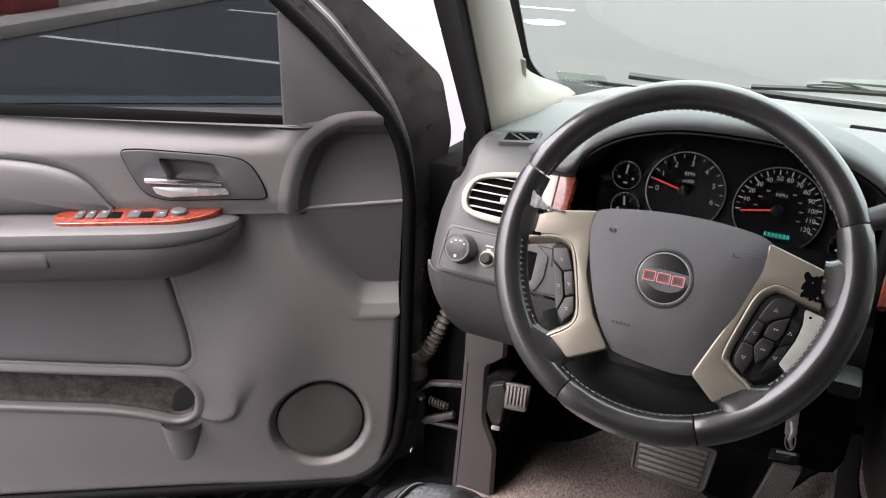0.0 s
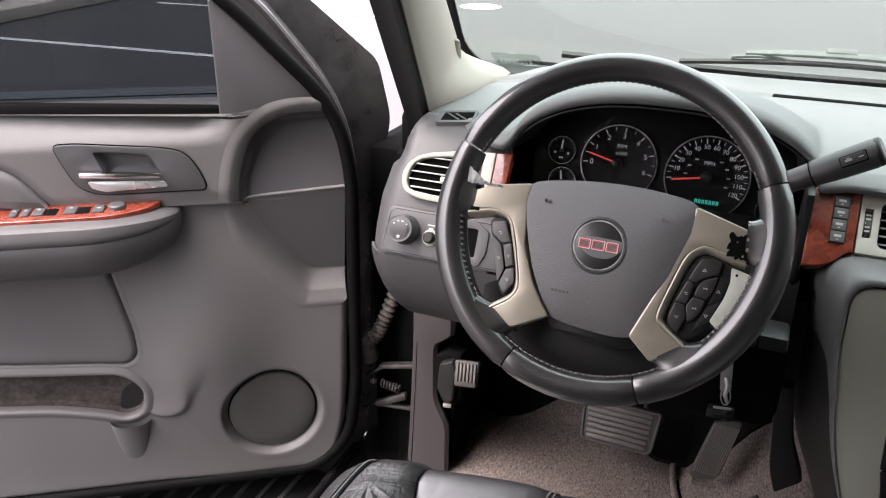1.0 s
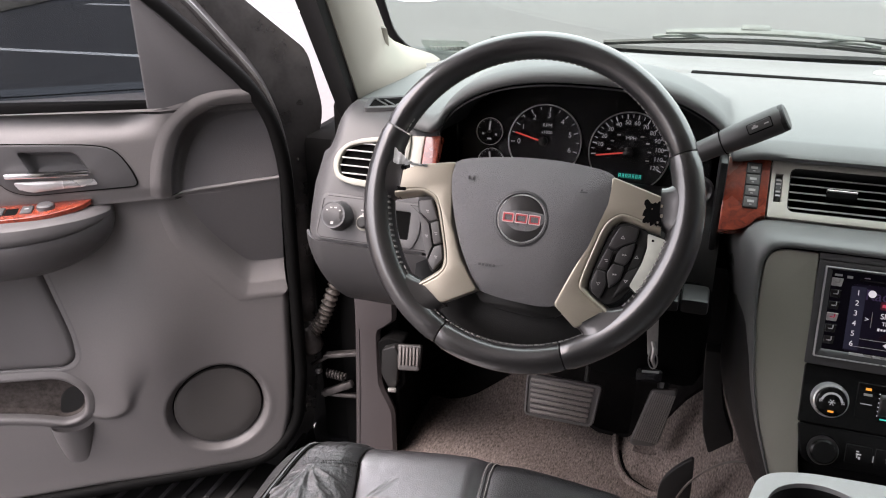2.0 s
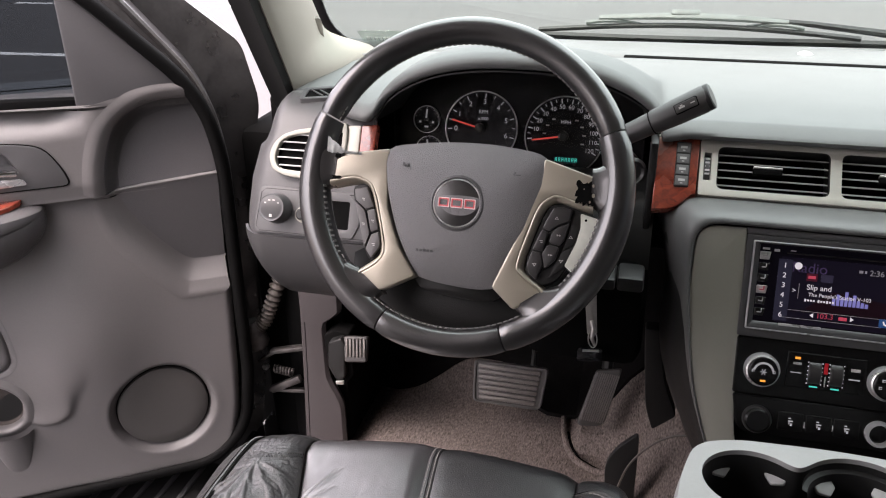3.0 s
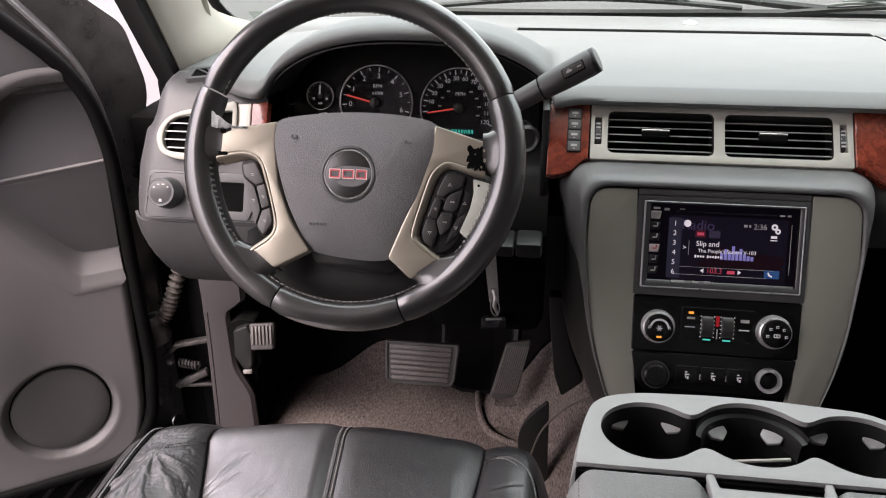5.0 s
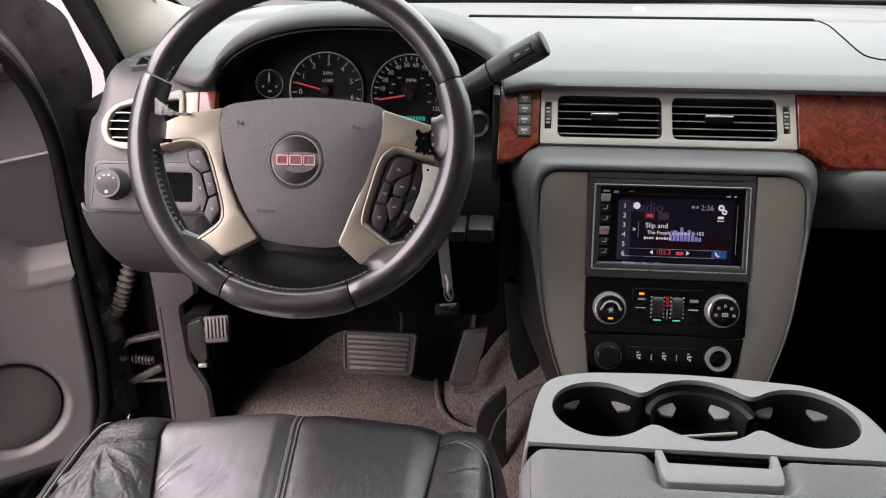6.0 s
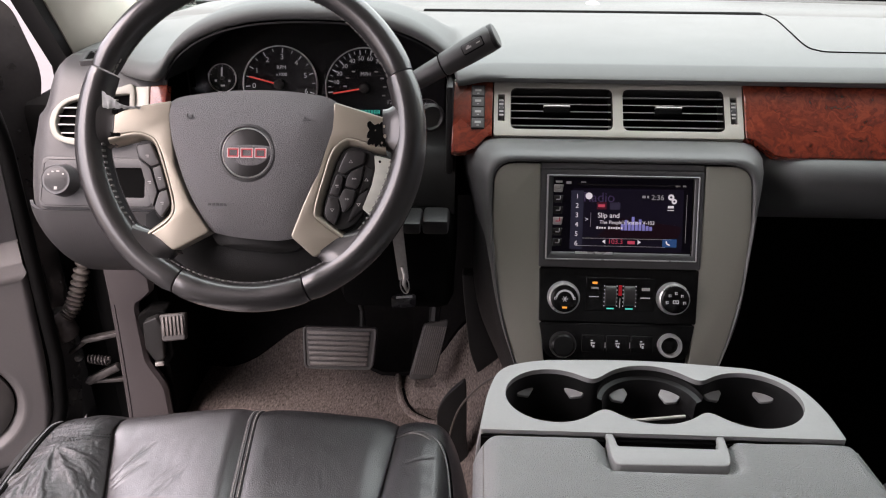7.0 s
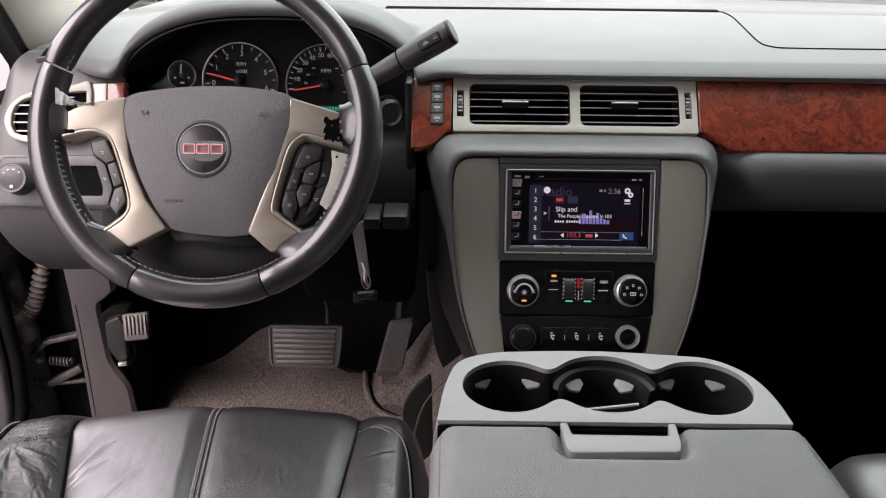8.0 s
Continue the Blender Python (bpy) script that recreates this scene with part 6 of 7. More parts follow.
part("bolt_head", turned([(0.007, -0.01), (0.007, 0.0), (0.005, 0.003)], axes((-0.530, 0.472, 0.594), (1, 0, 0), (0, 0.3, 0.95)), 6), STEEL, hb, "bright bolt head")
wb = thing("wiring_boot", (-0.50, 0.49, 0.7), "corrugated grey rubber wiring boot", "wiring boot")
b = bmesh.new()
curve = smooth_line([(-0.533, 0.470, 0.690), (-0.520, 0.480, 0.706), (-0.508, 0.490, 0.738), (-0.492, 0.500, 0.785), (-0.475, 0.520, 0.83)], 22, False)
tube(curve, [0.0125 + 0.0035 * math.sin(2 * math.pi * k / 5.5) for k in range(len(curve))], 16, bm=b)
part("bellows", b, GREY_RUBBER, wb, sharp=80)
part("collar", turned([(0.020, -0.03), (0.026, -0.022), (0.026, 0.022), (0.020, 0.03)], axes((-0.545, 0.470, 0.672), (0, 1, 0), (0.95, 0, 0.3)), 18), GRUBBY, wb)
# trim at the tunnel and a loose black lead
FLM = axes((0.0, 0.33, 0.0), (1, 0, 0), (0, 0, 1))
bm = plate(smooth_line([(0.186, 0.46), (0.1840, 0.54), (0.1807, 0.598), (0.1945, 0.6366), (0.2200, 0.668), (0.2283, 0.6733), (0.2315, 0.655), (0.2335, 0.56), (0.234, 0.46)], 4), FLM, -0.004, 0.004, 0.002)
solo("tunnel_trim", bm, RUBBER, "black trim flap beside the tunnel", "trim panel")
bm = plate(rounded([(0.221, 0.87), (0.2235, 0.832), (0.2351, 0.720), (0.2502, 0.676), (0.286, 0.710), (0.258, 0.780), (0.248, 0.87)], [0.004, 0.02, 0.02, 0.006, 0.006, 0.03, 0.004]), axes((0, 0.35, 0), (1, 0, 0), (0, 0, 1)), -0.02, 0.004, 0.003)
solo("stack_flank", bm, MATT_BLACK, "black plastic flank below the centre stack", "trim panel")
bm = tube(smooth_line([(0.200, 0.300, 0.560), (0.216, 0.30, 0.626), (0.241, 0.30, 0.669), (0.274, 0.29, 0.709), (0.306, 0.28, 0.724), (0.34, 0.25, 0.73)], 8, False), 0.0019, 7)
solo("loose_cable", bm, GREY_RUBBER, "thin grey cable looped beside the tunnel", "cable")
# rolled edge of the carpet by the accelerator
bm = tube([(p.x, p.y, floor_z(p.x, p.y) + 0.003) for p in smooth_line([(0.083, 0.610), (0.092, 0.545), (0.102, 0.505), (0.123, 0.471), (0.156, 0.451), (0.188, 0.446), (0.187, 0.40), (0.190, 0.34)], 6, False)], 0.0065, 8)
solo("carpet_edge", bm, CARPET, "rolled edge of the brown-grey carpet", "floor", "structure")
bm = tube([(p.x + 0.007, p.y + 0.005, floor_z(p.x + 0.007, p.y + 0.005) + 0.004) for p in smooth_line([(0.092, 0.545), (0.102, 0.505), (0.123, 0.471), (0.156, 0.451), (0.188, 0.446)], 6, False)], 0.0035, 6)
solo("carpet_gap", bm, DARK, "dark gap at the carpet's edge", "floor", "structure")

# ---- driver's seat ----
seat = thing("driver_seat", (-0.01, -0.35, 0.5), "black leather driver's seat cushion, creased and worn", "seat")
def seat_z(x, y):
    front = ease(-0.05, 0.030, y)
    z = 0.879 + 0.010 * math.sin((y + 0.1) * 3) - 0.040 * front ** 2
    z -= 0.018 * math.exp(-((x + 0.01) / 0.16) ** 2) * ease(-0.05, -0.35, y)
    z += 0.014 * ease(-0.15, -0.21, x) + 0.010 * ease(0.145, 0.19, x)
    z -= 0.16 * max(0, (-0.215 - x) / 0.115) ** 3.0 + 0.16 * max(0, (x - 0.198) / 0.05) ** 2.2
    return z
def back(y):
    return min(0.2, max(0.0, -0.04 - y))
# the seams run aslant: outer edge, left seam, middle seam, right seam, outer edge
SEAMS = (lambda y: -0.325, lambda y: -0.179 + 0.26 * back(y), lambda y: -0.021 + 0.09 * back(y), lambda y: 0.152 - 0.09 * back(y), lambda y: 0.240)
def bow_at(x, y):
    return -0.045 * (x / 0.24) ** 2 * ease(-0.5, 0.0, y)
def fold(x, y, x0, y0, x1, y1, width, depth):
    """A crease along a line, shallow at both ends."""
    dx, dy = x1 - x0, y1 - y0
    t = ((x - x0) * dx + (y - y0) * dy) / (dx * dx + dy * dy)
    if not 0 < t < 1:
        return 0.0
    d = ((x - x0) * dy - (y - y0) * dx) / math.hypot(dx, dy)
    return math.sin(math.pi * t) ** 0.7 * (depth * 0.6 * math.exp(-((d - 2.2 * width) / (1.6 * width)) ** 2) - depth * math.exp(-(d / width) ** 2))
FOLDS = {1: ((-0.157, -0.118, -0.124, -0.068, 0.0014, 0.0028), (-0.152, -0.131, -0.124, -0.098, 0.0014, 0.0022), (-0.106, -0.168, -0.075, -0.113, 0.0011, 0.0012), (-0.104, -0.138, -0.086, -0.108, 0.0011, 0.0008), (-0.14, -0.19, -0.10, -0.14, 0.0012, 0.0007)),
         2: ((0.049, -0.140, 0.050, -0.114, 0.0012, -0.0008), (0.079, -0.142, 0.072, -0.110, 0.0012, -0.0009)),
         3: ((0.165, -0.09, 0.20, -0.075, 0.002, 0.0012),)}
KNOT = (-0.223, -0.073)
def bolster_folds(x, y):
    """Folds that gather at the corner of the bolster and fan out towards the back."""
    dx, dy = x - KNOT[0], y - KNOT[1]
    r, a = math.hypot(dx, dy), math.atan2(dx, -dy)
    w = 0.0
    for k, (c, sp, h) in enumerate(((-0.55, 0.13, 0.0030), (-0.12, 0.13, 0.0042), (0.22, 0.11, 0.0034), (0.60, 0.13, 0.0030), (1.05, 0.15, 0.0020))):
        cc = c + 0.18 * noise.noise((r * 20, k * 3.1, 0))
        w += h * math.exp(-((a - cc) / sp) ** 2) * ease(0.0, 0.03, r) * ease(0.22, 0.05, r)
    w += 0.0035 * math.exp(-(r / 0.011) ** 2)
    # fine wrinkles, most of them running away from the gathered corner
    fine = 1 - abs(noise.noise((a * 7.0 + 1.2 * noise.noise((x * 30, y * 30, 9)), r * 14, 4.0))) * 2
    across = 1 - abs(noise.noise((x * 60 + 3 * noise.noise((x * 20, y * 20, 2)), y * 95, 8.0))) * 2
    small = 1 - abs(noise.noise((x * 150 + y * 60, y * 150, 3.0))) * 2
    return w - 0.0011 * max(0, fine) ** 7 - 0.0008 * max(0, across) ** 8 - 0.0004 * max(0, small) ** 6
def seat_panel(k, puff, wrinkle, seed, nx, tilt=0.0):
    rows = []
    ys = [mix(-0.72, -0.22, j / 20) for j in range(20)] + [mix(-0.22, 0.021, j / 150) for j in range(151)] + [0.021] * 24
    for j, y in enumerate(ys):
        drop = max(0, j - 170) / 24
        row = []
        for i in range(nx + 1):
            t = i / nx
            x = mix(SEAMS[k](y), SEAMS[k + 1](y), t)
            groove = puff * (1 - abs(2 * t - 1) ** 8) - puff
            w = wrinkle * (noise.noise((x * 26 + seed, y * 26, seed)) + 0.35 * noise.noise((x * 90, y * 60 + seed, seed)))
            w += sum(fold(x, y, *f) for f in FOLDS.get(k, ()))
            if k == 0 and y > -0.24:
                w += bolster_folds(x, y) * ease(0.0, 0.10, t) * ease(1.0, 0.93, t) * ease(0.03, -0.03, y) - 0.003
            z = seat_z(x, y) + groove + w + tilt * (t - 0.5) * ease(0.02, -0.06, y) * ease(1.0, 0.84, t) + (0.010 * (math.exp(-((t - 0.88) / 0.12) ** 2) * 0.20) if k == 2 else 0)
            row.append((x, y + bow_at(x, y) - 0.01 * drop * drop + (groove * 0.7 if drop else 0) + 0.010 * math.sin(math.pi * min(1, drop)), z - 0.20 * drop))
        rows.append(row)
    return sheet(rows, 0.004)
part("bolster_left", seat_panel(0, 0.006, 0.0012, 2.0, 130), WORN_LEATHER, seat, "heavily creased leather side bolster", 180)
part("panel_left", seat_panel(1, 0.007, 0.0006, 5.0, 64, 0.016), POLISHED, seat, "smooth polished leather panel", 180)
part("panel_right", seat_panel(2, 0.007, 0.0008, 9.0, 64), LEATHER, seat, "smooth polished leather panel", 180)
part("bolster_right", seat_panel(3, 0.009, 0.0014, 13.0, 40), LEATHER, seat, "leather side bolster", 180)
part("base", block(WORLD, -0.255, -0.72, 0.52, 0.225, -0.08, 0.78, 0.03), MATT_BLACK, seat, "black seat base")
def seam_line(k, off, drop):
    out = []
    for j in range(120):
        y = -0.30 + 0.0026 * j
        if y < 0.012:
            x = SEAMS[k](y) + off
            out.append(Vector((x, y + bow_at(x, y), seat_z(x, y) - drop)))
    return out
b = bmesh.new()
skin(b, [[b.verts.new(p) for p in seam_line(2, o, d)] for o, d in ((-0.0075, 0.0058), (-0.0050, 0.0025), (-0.0030, 0.0022), (-0.0006, 0.0020), (0.0, 0.0045), (0.0006, 0.0020), (0.0030, 0.0022), (0.0050, 0.0025), (0.0075, 0.0058))])
part("seam_band", b, LEATHER, seat, "raised double seam")
for k, off, drop in ((2, -0.0034, 0.0018), (2, 0.0034, 0.0018)):
    b = bmesh.new()
    line = seam_line(k, off, drop)
    for p, q in zip(line[::2], line[1::2]):
        m = axes((p + q) / 2, q - p, (0, 0, 1))
        block(m, -0.0017, -0.0006, -0.0005, 0.0017, 0.0006, 0.0005, bm=b)
    tagged(part("stitching", b, THREAD, seat, "pale thread along the seam"), kind="stuff")
for off in (0.0, 0.005):
    b = bmesh.new()
    for j in range(15):
        x = -0.212 + 0.0026 * j
        y = -0.062 + 0.0006 * j - off
        block(Matrix.Translation((x, y + bow_at(x, y), seat_z(x, y) + bolster_folds(x, y) - 0.0022)), -0.0008, -0.0003, -0.001, 0.0008, 0.0003, 0.0004, bm=b)
    tagged(part("stitching", b, DARK, seat, "dark thread along the seam"), kind="stuff")
def on_seat(x, yw, up):
    """A place on the cushion's skin above a spot of the plan."""
    y = yw
    for _ in range(3):
        y = yw - bow_at(x, y)
    return Vector((x, yw, seat_z(x, y) + up))
def piping(spots, side, lift):
    """A stitched piping along a bolster: a soft cord between two dark creases, with thread beside it."""
    line = [on_seat(p.x, p.y, lift) for p in smooth_line(spots, 8, False)]
    part("piping", tube(line, [0.0018 * min(1, 0.15 + k / 8) for k in range(len(line))], 8), LEATHER, seat, "leather piping of the bolster")
    for d in (-0.0034, 0.0034):
        part("crease", tube([p + Vector((d, -0.5 * d * side, -0.0012)) for p in line], [0.0011 * min(1, 0.15 + k / 8) for k in range(len(line))], 6), DARK, seat, "dark crease beside the piping")
    if side < 0:
        return
    b = bmesh.new()
    for p, q in list(zip(line, line[1:]))[8::2]:
        m = axes((p + q) / 2 + Vector((-0.0062 * side, -0.0031, 0.0002)), q - p, (0, 0, 1))
        block(m, -0.0019, -0.0006, -0.0006, 0.0019, 0.0006, 0.0006, bm=b)
    tagged(part("stitching", b, THREAD, seat, "pale thread along the seam"), kind="stuff")
piping([(-0.232, -0.068), (-0.2420, -0.076), (-0.2475, -0.105), (-0.2500, -0.139), (-0.2516, -0.170), (-0.252, -0.24)], -1, 0.0)
piping([(0.1530, -0.0650), (0.1750, -0.0615), (0.1925, -0.0685), (0.2050, -0.0830), (0.2135, -0.1070), (0.2190, -0.160), (0.220, -0.24)], 1, -0.0006)
ps = thing("passenger_seat", (0.85, -0.35, 0.5), "black leather passenger seat cushion", "seat")
rows = []
for j in range(60):
    s = j / 59
    y = mix(-0.75, -0.160, min(1, s / 0.84))
    drop = max(0, s - 0.84) / 0.16
    rows.append([(x, y, 0.963 + 0.012 * math.cos((x - 0.87) * 11) - 0.10 * max(0, (0.665 - x) / 0.05) ** 2 - 0.012 * ease(-0.21, -0.160, y) ** 2 - 0.2 * drop + 0.004 * noise.noise((x * 30, y * 30, 7))) for x in [0.612 + 0.0083 * i for i in range(62)]])
part("cushion", sheet(rows, 0.004), POLISHED, ps, "smooth black leather cushion", 180)
part("base", block(WORLD, 0.66, -0.74, 0.50, 1.10, -0.20, 0.80, 0.03), MATT_BLACK, ps)

# ---- centre console with cup holders ----
cs = thing("centre_console", (0.41, -0.4, 0.6), "grey centre console with three cup holders and padded lid", "centre console")
CM = axes((0.409, -0.16, 1.02), (1, 0, 0), (0, 1, 0))
tray_o = rounded([(-0.162, -0.0515), (0.162, -0.0515), (0.160, -0.012), (0.148, 0.026), (0.118, 0.052), (0.0, 0.0635), (-0.105, 0.058), (-0.143, 0.044), (-0.156, 0.0)], [0.002, 0.002, 0.03, 0.03, 0.03, 0.10, 0.03, 0.02, 0.03], 7)
CUPS = ((-0.0925, 0.002, 0.046, 0.041), (0.002, 0.008, 0.052, 0.0455), (0.0955, 0.003, 0.0475, 0.0425))
def cup_outline(grow, centre=None):
    """The three round wells run into one another through open necks."""
    out = []
    for side in (1, -1):
        order = CUPS if side == 1 else CUPS[::-1]
        for i, (cx, cy, rx, ry) in enumerate(order):
            for k in range(45):
                a = math.pi - math.pi * k / 44 if side == 1 else -math.pi * k / 44
                p = (cx + (rx + grow) * math.cos(a), cy + (ry + grow) * math.sin(a))
                outer = (cx == CUPS[0][0] and p[0] < cx) or (cx == CUPS[2][0] and p[0] > cx)
                if outer or abs(p[1] - cy) > 0.021:
                    out.append(p)
    clean = [out[0]]
    for p in out[1:]:
        if (Vector(p) - Vector(clean[-1])).length > 0.0012:
            clean.append(p)
    if (Vector(clean[0]) - Vector(clean[-1])).length < 0.0012:
        clean.pop()
    return clean
def evened(pts, count, rounds):
    """An outline walked in even steps and smoothed."""
    pts = [Vector(p) for p in pts]
    marks, total = [0.0], 0.0
    for p, q in zip(pts, pts[1:] + pts[:1]):
        total += (q - p).length
        marks.append(total)
    out, k = [], 0
    for i in range(count):
        d = total * i / count
        while marks[k + 1] < d:
            k += 1
        out.append(pts[k].lerp(pts[(k + 1) % len(pts)], (d - marks[k]) / max(1e-9, marks[k + 1] - marks[k])))
    for _ in range(rounds):
        out = [out[i - 1] * 0.25 + out[i] * 0.5 + out[(i + 1) % count] * 0.25 for i in range(count)]
    return out
wells = [(p.x, p.y) for p in evened(cup_outline(0.0006), 150, 6)]
part("tray", plate(tray_o, CM, -0.008, 0.0, 0.0035, [wells], segments=4), TRAY, cs, "light grey cup holder tray")
b = bmesh.new()
def skirt(p, g, n):
    return CM @ Vector((p.x * g, p.y if p.y < -0.04 else -0.004 + (p.y + 0.004) * g, n))
skin(b, [[b.verts.new(skirt(p, g, n)) for p in tray_o] for g, n in ((0.992, -0.0045), (1.010, -0.010), (1.022, -0.022), (1.030, -0.045), (1.032, -0.09))], True)
part("tray_skirt", b, TRAY, cs, "rounded side of the tray")
b = bmesh.new()
wm = (sum(p[0] for p in wells) / len(wells), sum(p[1] for p in wells) / len(wells))
def sunk(p, s):
    return (wm[0] + (p[0] - wm[0]) * s, wm[1] + (p[1] - wm[1]) * mix(1, s, 1.6))
loops = [[b.verts.new(CM @ Vector((*sunk(p, s), n))) for p in wells] for s, n in ((1.003, -0.0035), (0.999, -0.006), (0.990, -0.020), (0.975, -0.060))]
skin(b, loops, True)
b.faces.new(loops[-1])
part("well", b, MATT_BLACK, cs, "deep black cup wells")
# a stepped collar in the middle well
b = bmesh.new()
loops = []
for r, n in ((1.0, -0.006), (0.985, -0.011), (0.90, -0.013), (0.88, -0.017), (0.87, -0.034)):
    loops.append([b.verts.new(CM @ Vector((0.002 + 0.0515 * r * math.cos(a), 0.006 + 0.046 * r * math.sin(a), n))) for a in [radians(8 + 164 * i / 40) for i in range(41)]])
skin(b, loops)
part("collar", b, MATT_BLACK, cs, "stepped collar in the middle well")
for cx, cy, rx, ry in CUPS:
    low = 0.007 if cx == CUPS[1][0] else 0.0
    for s in (-1, 1):
        m = moved(CM, cx + s * 0.0265, cy + 0.0360 - low, -0.020 - low * 0.4, -34 * s) @ Matrix.Rotation(radians(26), 4, "X")
        part("finger", plate(rounded([(-0.0100, -0.0055), (0.0, -0.0115), (0.0100, -0.0055), (0.0105, 0.0060), (-0.0105, 0.0060)], 0.0018), m, -0.002, 0.0015, 0.001), TAB, cs, "pale rubber gripping finger")
part("loose_pen", tube([CM @ Vector((-0.0205, -0.0235, -0.0085)), CM @ Vector((0.030, -0.0145, -0.0085))], 0.0016, 8), SATIN_PALE, cs, "pale stick lying in the middle well")
b = block(CM, -0.160, -0.06, -0.42, 0.160, 0.035, -0.070, 0.03)
block(CM, -0.160, -0.62, -0.42, 0.170, -0.055, -0.040, 0.02, bm=b)
part("body", b, KICK, cs, "mauve-grey console body")
# padded lid with a notch for the latch
LID_R = 0.180
def lid_z(u, v):
    e = min(u + 0.168, LID_R + 0.11 * min(0.2, -0.053 - v) - u)
    z = -0.001 - 0.034 * max(0, 1 - e / 0.024) ** 2.4 - 0.005 * max(0, 1 - (-0.053 - v) / 0.008) ** 2.2
    d = max(abs(u - 0.002) - 0.052, 0) + max(-0.088 - v, 0)
    return z - 0.012 * max(0, 1 - d / 0.012) ** 1.3 + 0.0012 * noise.noise((u * 18, v * 18, 1))
b = sheet([[CM @ Vector((mix(-0.168, LID_R + 0.11 * min(0.2, -0.053 - v), i / 90), v, lid_z(mix(-0.168, LID_R + 0.11 * min(0.2, -0.053 - v), i / 90), v))) for i in range(91)] for v in [-0.0535 - 0.0045 * j for j in range(40)] + [-0.235 - 0.03 * j for j in range(13)]], 0.006)
part("lid", b, LID_LEATHER, cs, "grey pebbled vinyl padded lid", 180)
part("lid_side", block(CM, -0.164, -0.60, -0.07, 0.172, -0.058, -0.028, 0.01), LID_LEATHER, cs, "side of the padded lid")
part("lid_gap", block(CM, -0.1615, -0.0560, -0.03, 0.1615, -0.0518, -0.0060), DARK, cs)
for x in (-0.159, 0.168):
    b = bmesh.new()
    for j in range(64):
        v = -0.062 - 0.0044 * j
        u = x + (0.11 * min(0.2, -0.053 - v) if x > 0 else 0)
        block(CM @ Matrix.Translation((u, v, lid_z(u, v))), -0.0005, -0.0016, -0.001, 0.0005, 0.0016, 0.0009, bm=b)
    tagged(part("stitching", b, THREAD, cs, "thread along the lid's edge"), kind="stuff")
lt = part("latch", plate(rounded([(-0.046, -0.0915), (0.051, -0.0890), (0.0540, -0.076), (0.0550, -0.0505), (0.0485, -0.0505), (0.0455, -0.0675), (-0.0410, -0.0670), (-0.0435, -0.0505), (-0.0500, -0.0505), (-0.0490, -0.080)], [0.016, 0.015, 0.004, 0.002, 0.002, 0.002, 0.002, 0.002, 0.002, 0.004], 5), CM, -0.02, -0.001, 0.0025), TRAY, cs, "light grey plastic lid latch")
part("recess", block(CM, -0.0430, -0.070, -0.03, 0.0480, -0.0515, -0.0090), DARK, lt, "dark recess behind the latch")

# ---- the open driver's door ----
DA = radians(34)
DM = axes((-0.548, 0.42, 0.0), (math.cos(DA), math.sin(DA), 0), (0, 0, 1))
door = thing("driver_door", (-0.548, 0.42, 0.36), "open driver's door with grey trim and tinted glass", "car door")
skin_o = rounded([(-1.08, 0.27), (-0.08, 0.26), (0.025, 0.355), (0.049, 0.51), (0.074, 1.015), (0.104, 1.13), (0.080, 1.245), (-0.062, 1.375), (-0.35, 1.61), (-1.08, 1.70)], [0.03, 0.05, 0.05, 0.02, 0.05, 0.03, 0.02, 0.02, 0.10, 0.02], 5)
WIN = rounded([(-0.98, 1.19), (-0.205, 1.19), (-0.205, 1.365), (-0.385, 1.525), (-0.98, 1.585)], [0.03, 0.006, 0.01, 0.05, 0.03], 5)
part("skin", plate(skin_o, DM, -0.19, -0.12, 0.02, [WIN]), JAMB, door, "dusty glossy black outer skin and frame")
flange = rounded([(-1.05, 0.385), (-0.075, 0.397), (0.000, 0.475), (0.018, 0.62), (0.026, 1.06), (0.010, 1.16), (-0.02, 1.225), (-0.115, 1.352), (-0.36, 1.585), (-1.05, 1.66)], [0.03, 0.05, 0.05, 0.02, 0.05, 0.05, 0.05, 0.02, 0.10, 0.02], 5)
part("flange", plate(flange, DM, -0.13, -0.026, 0.014, [WIN, rect(-0.95, 0.47, 0.004, 1.165, 0.01)], segments=4), WORN_PAINT, door, "dusty black painted flange")
part("flange_edge", tube([DM @ Vector((p.x - 0.004, p.y - 0.002, -0.030)) for p in flange if p.x > -0.9 and p.y > 0.45], 0.007, 8), WORN_PAINT, door, "dusty pale edge of the flange")
lip = rounded([(-1.04, 0.40), (-0.085, 0.410), (-0.012, 0.485), (0.004, 0.62), (0.010, 1.06), (-0.006, 1.15), (-0.04, 1.215), (-0.150, 1.335), (-0.375, 1.555), (-1.04, 1.63)], [0.03, 0.05, 0.05, 0.02, 0.05, 0.05, 0.05, 0.02, 0.10, 0.02], 5)
part("seal", tube([DM @ Vector((p.x + (0.004 if p.x > -0.2 else 0), p.y, -0.004 if p.x > -0.2 else -0.012)) for p in lip], 0.0125, 10), SEAL, door, "black rubber door seal")
part("window_glass", plate([(p.x * 1.0, p.y) for p in rounded([(-1.0, 1.17), (-0.19, 1.17), (-0.19, 1.38), (-0.38, 1.55), (-1.0, 1.61)], 0.02)], DM, -0.105, -0.100), TINT, door, "dark tinted window glass")
part("window_felt", block(axes(DM @ Vector((-0.25, 1.18, 0)), (math.cos(DA), math.sin(DA), -0.048), (0, 0, 1)), -0.78, -0.02, -0.036, 0.048, 0.0145, -0.016, 0.005), SEAL, door, "black window sweep")
